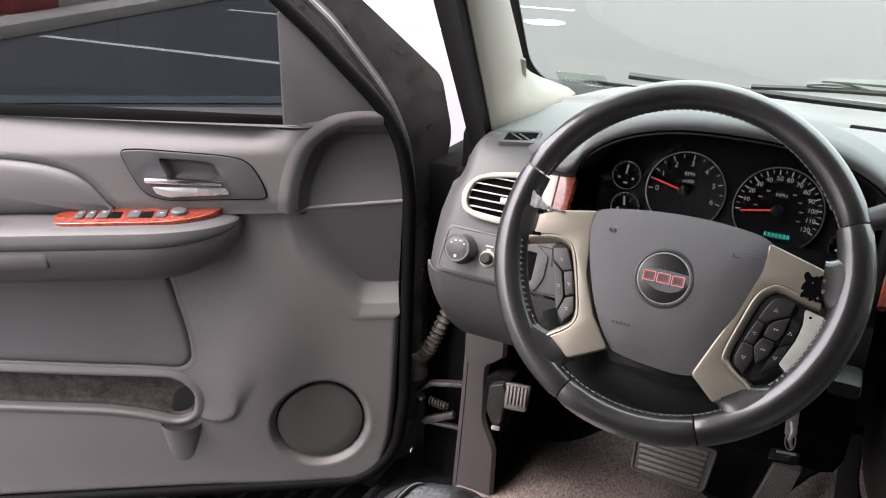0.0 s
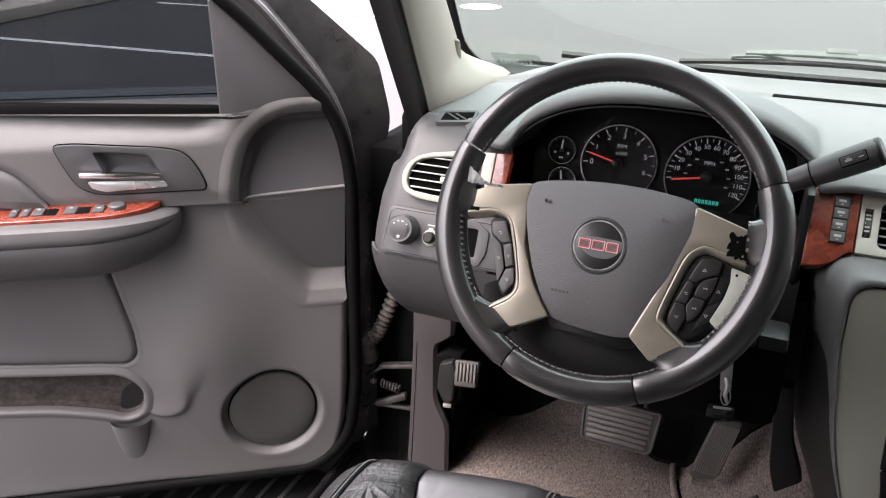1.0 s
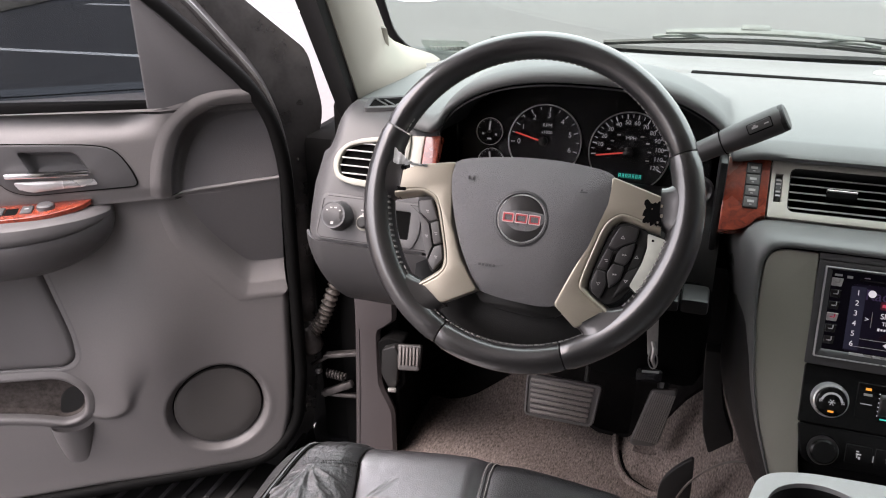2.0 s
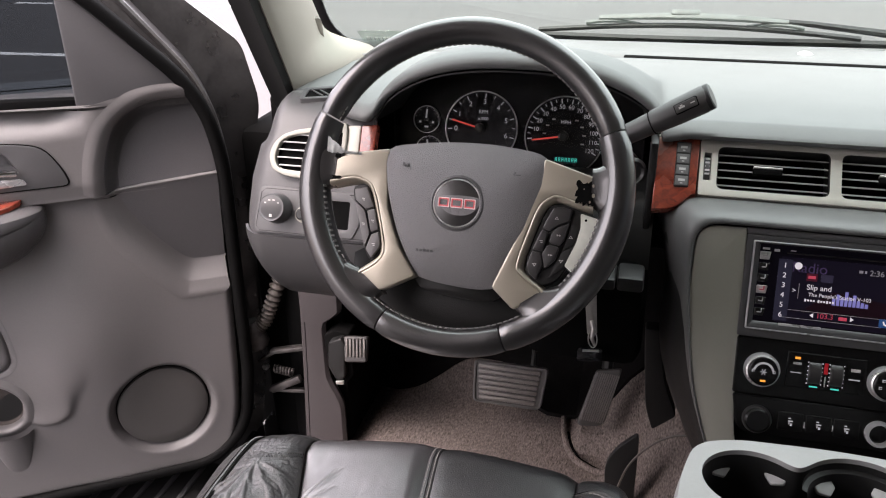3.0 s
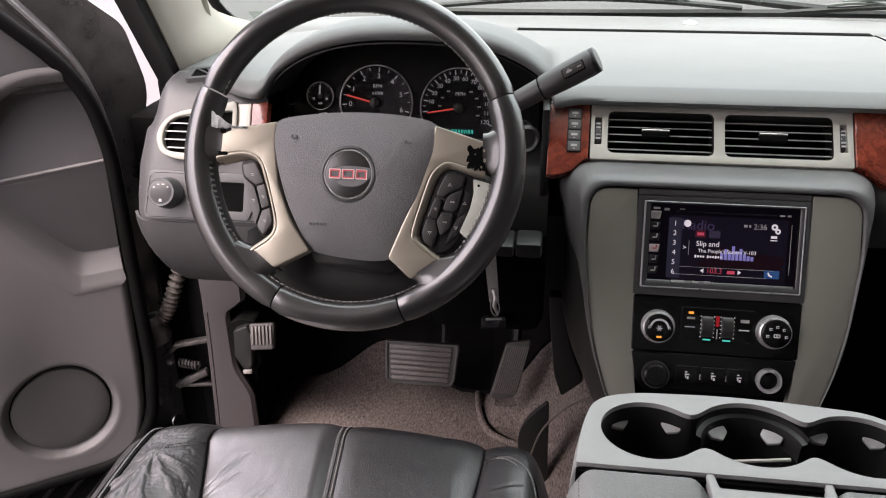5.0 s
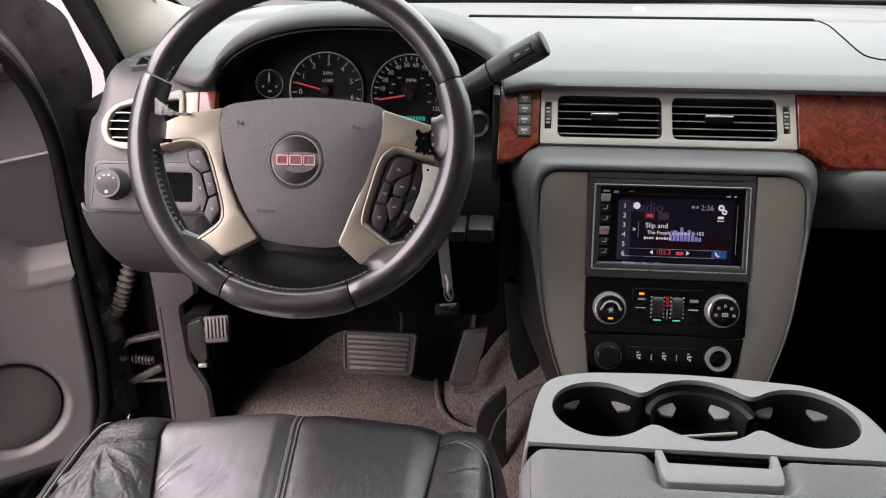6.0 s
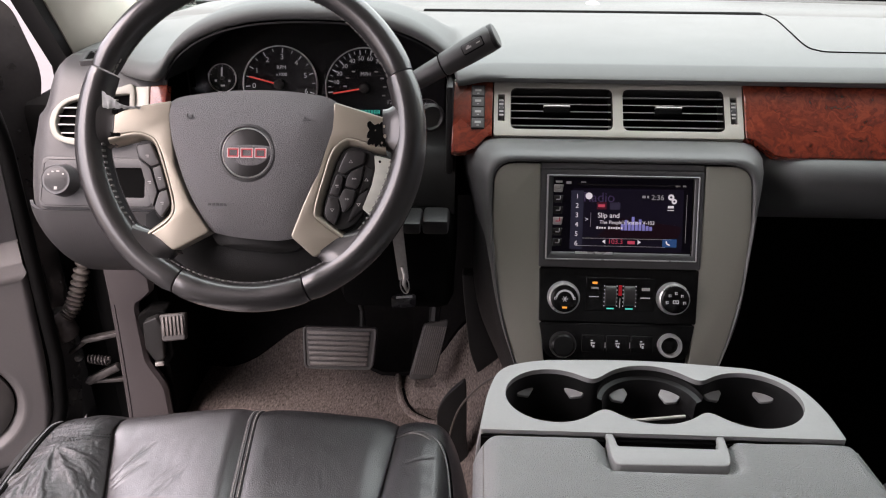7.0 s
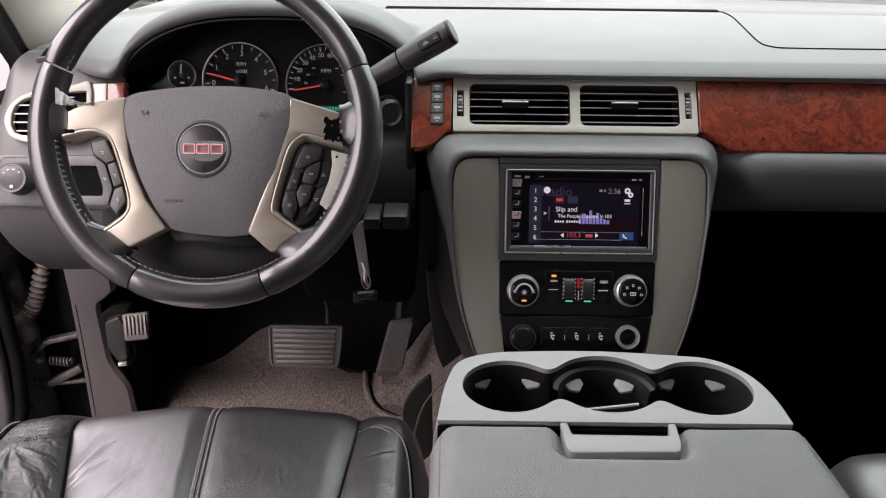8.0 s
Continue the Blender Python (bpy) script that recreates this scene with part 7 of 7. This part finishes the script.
# trim panel: a moulded skin, cut out where wells, pads and the speaker are let into it
def inside(poly, a, z):
    """How far a place lies within an outline; negative outside."""
    best, within = 9.0, False
    for (x1, y1), (x2, y2) in zip(poly, poly[1:] + poly[:1]):
        dx, dy = x2 - x1, y2 - y1
        t = min(1, max(0, ((a - x1) * dx + (z - y1) * dy) / (dx * dx + dy * dy + 1e-12)))
        best = min(best, math.hypot(a - x1 - t * dx, z - y1 - t * dy))
        if (y1 > z) != (y2 > z) and a < x1 + (z - y1) / (y2 - y1) * dx:
            within = not within
    return best if within else -best
def outline_of(pts):
    return [(p[0], p[1]) for p in pts]
def inset(poly, d):
    """A closed outline moved inwards by d."""
    area = sum(p[0] * q[1] - q[0] * p[1] for p, q in zip(poly, poly[1:] + poly[:1]))
    s = 1 if area > 0 else -1
    out = []
    for k in range(len(poly)):
        p, q = poly[k - 1], poly[(k + 1) % len(poly)]
        t = Vector((q[0] - p[0], q[1] - p[1])).normalized()
        out.append((poly[k][0] - t.y * d * s, poly[k][1] + t.x * d * s))
    return out
STEP = 1.0265
def base_n(a, z):
    """How far the moulded trim stands out of the door's plane."""
    n = 0.015 * ease(STEP - 0.001, STEP + 0.002, z) * ease(-0.12, -0.20, a) - 0.036 * ease(1.135, 1.195, z) * ease(-0.17, -0.26, a)
    n += 0.005 * ease(STEP + 0.002, STEP + 0.03, z)
    n += 0.032 * math.exp(-((a + 0.270) / (0.120 if a < -0.270 else 0.100)) ** 2 - ((z - 0.74) / 0.18) ** 2)
    n -= 0.006 * ease(0.58, 0.44, z) * ease(-0.22, -0.42, a)
    # the trim flares out round the end of the map pocket and drops back at an edge
    r, q = math.hypot(a + 0.43, z - 0.645), math.atan2(z - 0.645, a + 0.43)
    if -1.05 < q < 1.4:
        far = 0.109 * math.cos(1.4 * (q + 0.21)) if q < -0.21 else 0.109 - 0.012 * (q + 0.21)
        wide = 0.012 + 0.075 * ease(-0.25, 0.6, q)
        n += 0.008 * ease(0.030, far, r) * ease(far + wide, far - 0.002, r) * ease(-1.05, -0.8, q) * ease(1.4, 0.1, q)
    return n
arch_out = smooth_line([(-0.207, STEP + 0.002), (-0.2035, 1.060), (-0.1935, 1.1011), (-0.1706, 1.1490), (-0.1248, 1.1860), (-0.0808, 1.1995), (-0.0365, 1.2015)], 5, False)
arch_in = smooth_line([(-0.1870, STEP + 0.002), (-0.1845, 1.056), (-0.1780, 1.0895), (-0.1585, 1.1370), (-0.1261, 1.1655), (-0.0817, 1.1800), (-0.0244, 1.1815)], 5, False)
floor_line = smooth_line([(-0.1645, 1.0270), (-0.1640, 1.047), (-0.1590, 1.0738), (-0.1407, 1.1160), (-0.1098, 1.1440), (-0.0642, 1.1570), (-0.0100, 1.1590)], 5, False)
scoop_out = smooth_line([(-0.205, 1.018), (-0.190, 0.955), (-0.160, 0.906), (-0.118, 0.851), (-0.088, 0.8165), (-0.072, 0.811), (-0.006, 0.8105)], 5, False)
scoop_in = smooth_line([(-0.172, 1.018), (-0.150, 0.965), (-0.119, 0.918), (-0.090, 0.882), (-0.072, 0.866), (-0.050, 0.861), (-0.004, 0.861)], 5, False)
POCKET = outline_of(rounded([(-1.06, 0.745), (-0.55, 0.699), (-0.43, 0.692), (-0.394, 0.655), (-0.405, 0.600), (-0.44, 0.584), (-0.480, 0.599), (-0.561, 0.618), (-1.06, 0.664)], [0.01, 0.05, 0.035, 0.03, 0.02, 0.02, 0.03, 0.05, 0.01], 5))
UPPER_PAD = outline_of(smooth_line([(-1.06, 1.15), (-0.80, 1.145), (-0.672, 1.134), (-0.593, 1.122), (-0.542, 1.100), (-0.510, 1.061), (-0.500, 1.034), (-0.60, 1.030), (-0.80, 1.030), (-1.06, 1.030)], 4))
LOWER_PAD = outline_of(rounded([(-1.06, 0.93), (-0.43, 0.93), (-0.400, 0.78), (-0.398, 0.733), (-0.418, 0.711), (-0.547, 0.719), (-1.06, 0.765)], [0.01, 0.02, 0.06, 0.02, 0.02, 0.05, 0.01], 5))
SPK = (-0.163, 0.566)
SPEAKER = [(SPK[0] + 0.103 * math.cos(k * math.pi / 30), SPK[1] + 0.108 * math.sin(k * math.pi / 30)) for k in range(60)]
ARCH = outline_of(arch_out) + [(0.03, 1.2015), (0.03, STEP)]
SCOOP = outline_of(scoop_out) + [(0.03, 0.8105), (0.03, STEP)]
CUP = rounded([(-0.414, 1.134), (-0.348, 1.128), (-0.324, 1.125), (-0.306, 1.087), (-0.396, 1.087)], [0.008, 0.01, 0.012, 0.008, 0.008], 4)
CUTS = [(o, min(p[0] for p in o), max(p[0] for p in o), min(p[1] for p in o), max(p[1] for p in o)) for o in (ARCH, SCOOP, POCKET, UPPER_PAD, LOWER_PAD, SPEAKER, outline_of(CUP))]
outline = rounded([(-1.03, 0.405), (-0.10, 0.410), (-0.040, 0.440), (-0.018, 0.52), (-0.010, 0.62), (-0.001, 0.82), (0.0, 1.05), (-0.012, 1.13), (-0.030, 1.2015), (-0.13, 1.199), (-0.185, 1.187), (-0.21, 1.182), (-1.03, 1.182)], [0.02, 0.05, 0.03, 0.03, 0.03, 0.03, 0.04, 0.04, 0.01, 0.01, 0.005, 0.005, 0.02], 5)
def edge_at(z):
    """The front edge of the trim at a height."""
    best = None
    for p, q in zip(outline, outline[1:] + outline[:1]):
        if min(p.y, q.y) <= z <= max(p.y, q.y) and abs(p.y - q.y) > 1e-9:
            a = p.x + (q.x - p.x) * (z - p.y) / (q.y - p.y)
            best = a if best is None or a > best else best
    return best if best is not None else -0.1
heights = sorted([mix(0.4105, 1.2015, j / 170) for j in range(171)] + [STEP - 0.0012, STEP - 0.0004, STEP + 0.0010, STEP + 0.0022, 0.4125, 0.418])
b = bmesh.new()
rows, spots = [], []
for z in heights:
    e = edge_at(z)
    lo = -1.03 if z < 1.181 else mix(-0.215, -0.18, (z - 1.181) / 0.006) if z < 1.187 else mix(-0.18, -0.125, (z - 1.187) / 0.010) if z < 1.197 else mix(-0.125, -0.06, (z - 1.197) / 0.0045)
    row, spot = [], []
    for i in range(201):
        a = mix(lo, e, (i / 200) ** 0.85)
        edge = max(0, 1 - (e - a) / 0.014, 1 - (z - 0.4105) / 0.014 if z < 0.4245 else 0)
        row.append(b.verts.new(DM @ Vector((a, z + 0.048 * max(0, -0.25 - a) * ease(1.145, 1.182, z), base_n(a, z) - 0.012 * edge ** 2))))
        spot.append((a, z))
    rows.append(row)
    spots.append(spot)
for j in range(len(rows) - 1):
    for i in range(200):
        a = (spots[j][i][0] + spots[j + 1][i + 1][0]) / 2
        z = (spots[j][i][1] + spots[j + 1][i + 1][1]) / 2
        if not any(x0 < a < x1 and z0 < z < z1 and inside(o, a, z) > -0.0035 for o, x0, x1, z0, z1 in CUTS):
            b.faces.new((rows[j][i], rows[j][i + 1], rows[j + 1][i + 1], rows[j + 1][i]))
for v in [v for v in b.verts if not v.link_faces]:
    b.verts.remove(v)
panel = part("trim_panel", b, DOOR_PLASTIC, door, "grey moulded door trim", sharp=60)
def on_panel(a, z, out=0.0):
    return DM @ Vector((a, z, base_n(a, z) + out))
def inlay(name, steps, mat, parent, label="", fill=0, bulge=0.0, sharp=50):
    """Loops let into the trim: outlines with their heights over it, closed by rings towards the middle."""
    b = bmesh.new()
    loops = [[b.verts.new(on_panel(p[0], p[1], out)) for p in o] for o, out in steps]
    o, out = steps[-1]
    mid = Vector((sum(p[0] for p in o) / len(o), sum(p[1] for p in o) / len(o)))
    for k in range(1, fill):
        s = 1 - k / fill
        loops.append([b.verts.new(on_panel(mid.x + (p[0] - mid.x) * s, mid.y + (p[1] - mid.y) * s, out + bulge * (1 - s * s))) for p in o])
    skin(b, loops, True)
    if fill:
        c = b.verts.new(on_panel(mid.x, mid.y, out + bulge))
        for k in range(len(o)):
            b.faces.new((loops[-1][k - 1], loops[-1][k], c))
    bmesh.ops.recalc_face_normals(b, faces=b.faces)
    if sum(f.normal.dot(DM.col[2].xyz) * f.calc_area() for f in b.faces) < 0:
        bmesh.ops.reverse_faces(b, faces=b.faces)
    return part(name, b, mat, parent, label, sharp)
def patch(name, o, out, mat, parent, label, bulge=0.0, rings=6):
    o = outline_of(o)
    return inlay(name, [(o, -0.003), (o, out * 0.6), (inset(o, 0.0012), out)], mat, parent, label, rings, bulge)
def ribbon(name, loops, mat, parent, label="", sharp=50):
    """A strip moulded along open lines, each a list of places on the door."""
    b = bmesh.new()
    skin(b, [[b.verts.new(DM @ Vector(p)) for p in l] for l in loops])
    return part(name, b, mat, parent, label, sharp)
# sail panel in the window's corner
sail = rounded([(-0.206, 1.165), (-0.150, 1.165), (-0.046, 1.185), (-0.040, 1.206), (-0.080, 1.25), (-0.196, 1.37), (-0.206, 1.37)], 0.004)
part("sail_panel", plate(sail, DM, -0.04, -0.006, 0.003), SAIL, door, "grey triangular mirror corner trim")
part("sail_edge", tube([DM @ Vector(p) for p in ((-0.036, 1.206, -0.006), (-0.080, 1.252, -0.006), (-0.198, 1.375, -0.006), (-0.30, 1.47, -0.006))], 0.0055, 8), PLASTIC, door)
# arched well behind a broad rim, with a flat insert and a ledge below
def well_n(z):
    return mix(-0.0085, -0.034, (z - 1.03) / 0.13)
def along(l, f):
    return [(p[0], p[1], f(p[0], p[1])) for p in l]
def shifted(l, du, dv):
    return [(p[0] + du, p[1] + dv) for p in l]
def between(t):
    return [mix(Vector(p[:2]), Vector(q[:2]), t) for p, q in zip(arch_out, arch_in)]
def inwards(t):
    return [mix(Vector(p[:2]), Vector(q[:2]), t) for p, q in zip(arch_in, floor_line)]
ribbon("well_rim", [along(shifted(arch_out, -0.014, 0.008), lambda a, z: base_n(a, z) + 0.0003), along(shifted(arch_out, -0.007, 0.004), lambda a, z: base_n(a, z) + 0.0016), along(arch_out, lambda a, z: base_n(a, z) + 0.0030),
    along(between(0.25), lambda a, z: base_n(a, z) + 0.0022), along(between(0.60), lambda a, z: base_n(a, z) - 0.0015), along(between(0.85), lambda a, z: base_n(a, z) - 0.0050), along(arch_in, lambda a, z: base_n(a, z) - 0.009)], DOOR_PLASTIC, panel, "broad rounded rim of the arched well", 80)
ribbon("well_wall", [along(arch_in, lambda a, z: base_n(a, z) - 0.009), along(inwards(0.12), lambda a, z: mix(base_n(a, z) - 0.009, well_n(z), 0.55)), along(inwards(0.35), lambda a, z: mix(base_n(a, z), well_n(z), 0.93) - 0.002), along(inwards(0.7), lambda a, z: well_n(z) - 0.004), along(floor_line, lambda a, z: well_n(z))], WELL, panel, "curved wall round the insert, darkened for the groove's shade", 80)
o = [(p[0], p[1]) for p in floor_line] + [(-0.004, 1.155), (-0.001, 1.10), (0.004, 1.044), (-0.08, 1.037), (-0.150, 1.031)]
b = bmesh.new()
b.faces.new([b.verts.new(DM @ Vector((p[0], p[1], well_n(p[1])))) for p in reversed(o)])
part("front_well", b, WELL, panel, "smooth insert of the arched well, darkened for its shade")
led = smooth_line([(-0.320, STEP - 0.001), (-0.215, STEP - 0.002), (-0.190, STEP - 0.003), (-0.157, 1.0315), (-0.08, 1.0365), (0.002, 1.0415)], 6, False)
low = lambda a: mix(0.0, -0.0052, ease(-0.21, -0.17, a))
ribbon("well_ledge", [[(p.x, p.y + 0.0015, mix(0.0, -0.0105, ease(-0.20, -0.16, p.x))) for p in led], [(p.x, p.y + 0.0010, low(p.x) - 0.003) for p in led], [(p.x, p.y - 0.0006, low(p.x) + 0.0004) for p in led], [(p.x, p.y - 0.003, low(p.x) + 0.0002) for p in led], [(p.x, p.y - 0.008, low(p.x) - 0.0035 * ease(-0.21, -0.17, p.x) - 0.0005) for p in led]], DOOR_PLASTIC, panel, "pale ledge under the well", 70)
part("shadow_gap", tube([DM @ Vector((a, STEP + 0.0016, 0.0025)) for a in (-0.40, -0.33, -0.26, -0.215, -0.190)], 0.0022, 6), DARK, panel, "dark tube for the shadow under the upper trim")
# scoop with a sloping lit sill
def scoop_n(z):
    return -0.006 - 0.034 * min(1, max(0, (1.03 - z) / 0.17))
def fade(z):
    return ease(1.025, 0.985, z)
ribbon("scoop_rim", [along(shifted(scoop_out, -0.012, -0.011), lambda a, z: base_n(a, z) + 0.0003), along(shifted(scoop_out, -0.001, -0.001), lambda a, z: base_n(a, z) + 0.0026 * fade(z) + 0.0004), along(shifted(scoop_out, 0.003, 0.004), lambda a, z: base_n(a, z) - 0.0002),
    along([mix(Vector(p[:2]), Vector(q[:2]), 0.40) for p, q in zip(scoop_out, scoop_in)], lambda a, z: base_n(a, z) - 0.0045 * fade(z)), along([mix(Vector(p[:2]), Vector(q[:2]), 0.48) for p, q in zip(scoop_out, scoop_in)], lambda a, z: base_n(a, z) - 0.0065 * fade(z)),
    along([mix(Vector(p[:2]), Vector(q[:2]), 0.93) for p, q in zip(scoop_out, scoop_in)], lambda a, z: scoop_n(z) + 0.0015), along(shifted(scoop_in, 0.003, 0.002), lambda a, z: scoop_n(z) - 0.0004)], DOOR_PLASTIC, panel, "sloping rim of the scoop", 50)
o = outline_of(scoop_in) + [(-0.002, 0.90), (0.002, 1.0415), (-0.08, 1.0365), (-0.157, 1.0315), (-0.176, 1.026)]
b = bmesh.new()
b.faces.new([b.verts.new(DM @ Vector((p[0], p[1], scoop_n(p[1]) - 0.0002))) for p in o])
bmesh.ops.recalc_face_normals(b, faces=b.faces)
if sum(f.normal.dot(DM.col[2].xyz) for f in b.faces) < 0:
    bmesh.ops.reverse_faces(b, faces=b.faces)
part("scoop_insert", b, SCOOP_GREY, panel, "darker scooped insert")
# pads
inlay("upper_pad", [(inset(UPPER_PAD, -0.012), 0.0003), (inset(UPPER_PAD, -0.004), 0.0008), (inset(UPPER_PAD, 0.001), -0.003), (inset(UPPER_PAD, 0.004), 0.002), (inset(UPPER_PAD, 0.010), 0.0075), (inset(UPPER_PAD, 0.018), 0.0095)], DOOR_VINYL, panel, "soft grey vinyl pad", 6, 0.004, 80)
inlay("lower_pad", [(inset(LOWER_PAD, -0.011), 0.0003), (inset(LOWER_PAD, -0.003), 0.0008), (inset(LOWER_PAD, 0.0), -0.004), (inset(LOWER_PAD, 0.0025), -0.002), (inset(LOWER_PAD, 0.005), 0.0015), (inset(LOWER_PAD, 0.012), 0.0035)], DOOR_VINYL, panel, "soft grey vinyl lower pad", 6, -0.004, 80)
# speaker, sunk in a cone
def ring_at(r):
    return [(SPK[0] + r * math.cos(k * math.pi / 30), SPK[1] + r * 1.05 * math.sin(k * math.pi / 30)) for k in range(60)]
sp = inlay("speaker", [(ring_at(0.115), 0.0003), (ring_at(0.107), 0.0006), (ring_at(0.1015), 0.0008), (ring_at(0.0995), -0.001), (ring_at(0.0885), -0.017), (ring_at(0.0865), -0.019)], DOOR_PLASTIC, panel, "conical speaker surround")
inlay("speaker_gap", [(ring_at(0.0885), -0.0165), (ring_at(0.0840), -0.0190)], DARK, sp, "dark gap round the grille")
inlay("grille", [(ring_at(0.0862), -0.020), (ring_at(0.0852), -0.010), (ring_at(0.080), -0.0075), (ring_at(0.060), -0.0060)], GRILLE, sp, "finely perforated grey grille", 4, 0.001)
# map pocket with bottle bay
mp = inlay("map_pocket", [(inset(POCKET, -0.014), 0.0003), (inset(POCKET, -0.006), 0.005), (inset(POCKET, -0.0015), 0.0065), (inset(POCKET, 0.002), 0.0045), (inset(POCKET, 0.004), -0.002), (inset(POCKET, 0.006), -0.024)], DOOR_PLASTIC, panel, "rounded lip of the map pocket", sharp=80)
inlay("pocket_lining", [(inset(POCKET, 0.0055), -0.010), (inset(POCKET, 0.007), -0.019), (inset(POCKET, 0.010), -0.021)], POCKET_CARPET, mp, "dark carpet lining", 6)
inlay("bottle_well", [(o, -0.0195) for o in [rounded([(-0.456, 0.596), (-0.447, 0.640), (-0.424, 0.658), (-0.407, 0.648), (-0.404, 0.615), (-0.425, 0.592)], 0.012, 4)]] , MATT_BLACK, mp, "flat black patch for the shaded bottle well", 3)
b = bmesh.new()
loops = []
for k in range(14):
    t = k / 13
    z = mix(0.582, 0.474, t)
    w = mix(0.039, 0.016, t ** 1.3)
    d = mix(0.030, 0.001, t ** 0.8)
    loops.append([b.verts.new(on_panel(-0.435 - 0.006 * t + w * math.cos(math.pi * i / 14), z, -0.003 + d * math.sin(math.pi * i / 14))) for i in range(15)])
skin(b, loops)
part("bottle_bulge", b, DOOR_PLASTIC, mp, "tapered bulge below the bottle well")
# inner handle
hz = rounded([(-0.474, 1.146), (-0.440, 1.147), (-0.306, 1.136), (-0.266, 1.127), (-0.244, 1.088), (-0.236, 1.058), (-0.412, 1.058), (-0.444, 1.072), (-0.462, 1.110)], [0.010, 0.03, 0.03, 0.02, 0.03, 0.012, 0.02, 0.02, 0.03], 4)
hb2 = part("handle_bezel", plate(hz, DM, 0.012, 0.0235, 0.0015, [CUP]), PLASTIC, panel, "grey handle plate with a fine edge")
part("edge_line", tube([on_panel(p.x, p.y, 0.001) for p in hz] + [on_panel(hz[0].x, hz[0].y, 0.001)], 0.0018, 6), DARK, hb2)
cup_o = outline_of(CUP)
inlay("cup", [(cup_o, 0.0030), (inset(cup_o, 0.0012), 0.0005), (inset(cup_o, 0.005), -0.010), (inset(cup_o, 0.010), -0.017)], PLASTIC, hb2, "finger recess behind the lever", 4, -0.002)
b = block(axes(on_panel(-0.373, 1.0945, 0.012), DM.col[0].xyz + Vector((0, 0, -0.055)), (0, 0, 1)), -0.064, -0.0045, -0.006, 0.064, 0.0050, 0.006, 0.003)
part("lever", b, CHROME, hb2, "chromed pull lever")
b = dome(rounded([(-0.428, 1.083), (-0.305, 1.078), (-0.300, 1.068), (-0.40, 1.064), (-0.421, 1.070)], 0.004, 4), DM, base_n(-0.37, 1.06), base_n(-0.37, 1.06) + 0.006, base_n(-0.37, 1.06) + 0.010, 4)
part("lock_plate", b, SILVER, hb2, "chromed lock button plate")
# armrest
b, loops = bmesh.new(), []
for k in range(56):
    a = mix(-1.03, -0.286, 1 - (1 - k / 55) ** 1.6)
    c = min(1, max(0, (-0.286 - a) / 0.16))
    f = math.sqrt(max(0.0, 1 - (1 - c) ** 2))
    d = 0.096 * f + 0.004
    top = 1.034 - 0.014 * (1 - f)
    low = 1.006 - 0.088 * f
    sec = [(-0.004, top), (d * 0.5, top + 0.002), (d * 0.86, top - 0.001), (d * 0.96, top - 0.007 * f), (d, top - 0.020 * f), (d * 1.0, top - 0.028 * f), (d * 0.98, top - 0.032 * f), (d * 0.95, top - 0.0345 * f), (d * 0.968, top - 0.038 * f), (d * 0.955, mix(top, low, 0.45)), (d * 0.91, mix(top, low, 0.60)), (d * 0.80, mix(top, low, 0.77)), (d * 0.60, mix(top, low, 0.92)), (d * 0.35, low), (-0.004, low + 0.004)]
    loops.append([b.verts.new(DM @ Vector((a, z, 0.004 + n))) for n, z in sec])
skin(b, loops)
b.faces.new(loops[-1])
arm = part("armrest", b, ARM_VINYL, door, "padded grey armrest")
TOP = axes(DM @ Vector((-0.46, 1.0368, 0.047)), (math.cos(DA), math.sin(DA), 0), DM.col[2].xyz * -1 + Vector((0, 0, 0.03)))
sp2 = part("switch_plate", plate(rounded([(-0.120, -0.032), (0.075, -0.030), (0.130, 0.0), (0.148, 0.033), (-0.106, 0.035), (-0.126, 0.010)], [0.02, 0.03, 0.03, 0.012, 0.012, 0.012], 5), TOP, -0.004, 0.004, 0.0015), WOOD, arm, "glossy burl switch plate")
for k, (u, w) in enumerate(((-0.084, 0.013), (-0.066, 0.013), (-0.046, 0.018), (0.004, 0.020), (0.048, 0.018))):
    part("switch", block(TOP, u - w / 2, -0.014, 0.003, u + w / 2, 0.016, 0.0075, 0.002), PLASTIC, sp2, "small grey window switch")
    if k in (2, 3):
        part("switch_well", block(TOP, u + w / 2 + 0.001, -0.013, 0.003, u + w / 2 + 0.020, 0.014, 0.0048, 0.001), DARK, sp2)
part("mirror_dial", turned([(0.014, 0.003), (0.0135, 0.010), (0.011, 0.012)], moved(TOP, 0.076, 0.004), 28), PLASTIC, sp2, "round mirror control")
part("switch_mark", bars([(-0.084, 0.004, 0.005, 0.003), (-0.066, 0.004, 0.005, 0.003), (-0.046, 0.006, 0.005, 0.004), (0.004, 0.006, 0.005, 0.004), (0.048, 0.0, 0.006, 0.003)], TOP, 0.0075), MARK, sp2, "pale switch symbols")
part("pull_cup", block(DM, -1.03, 0.966, 0.06, -0.588, 0.998, 0.103, 0.008), DOOR_VINYL, arm, "grey pull cup edge")
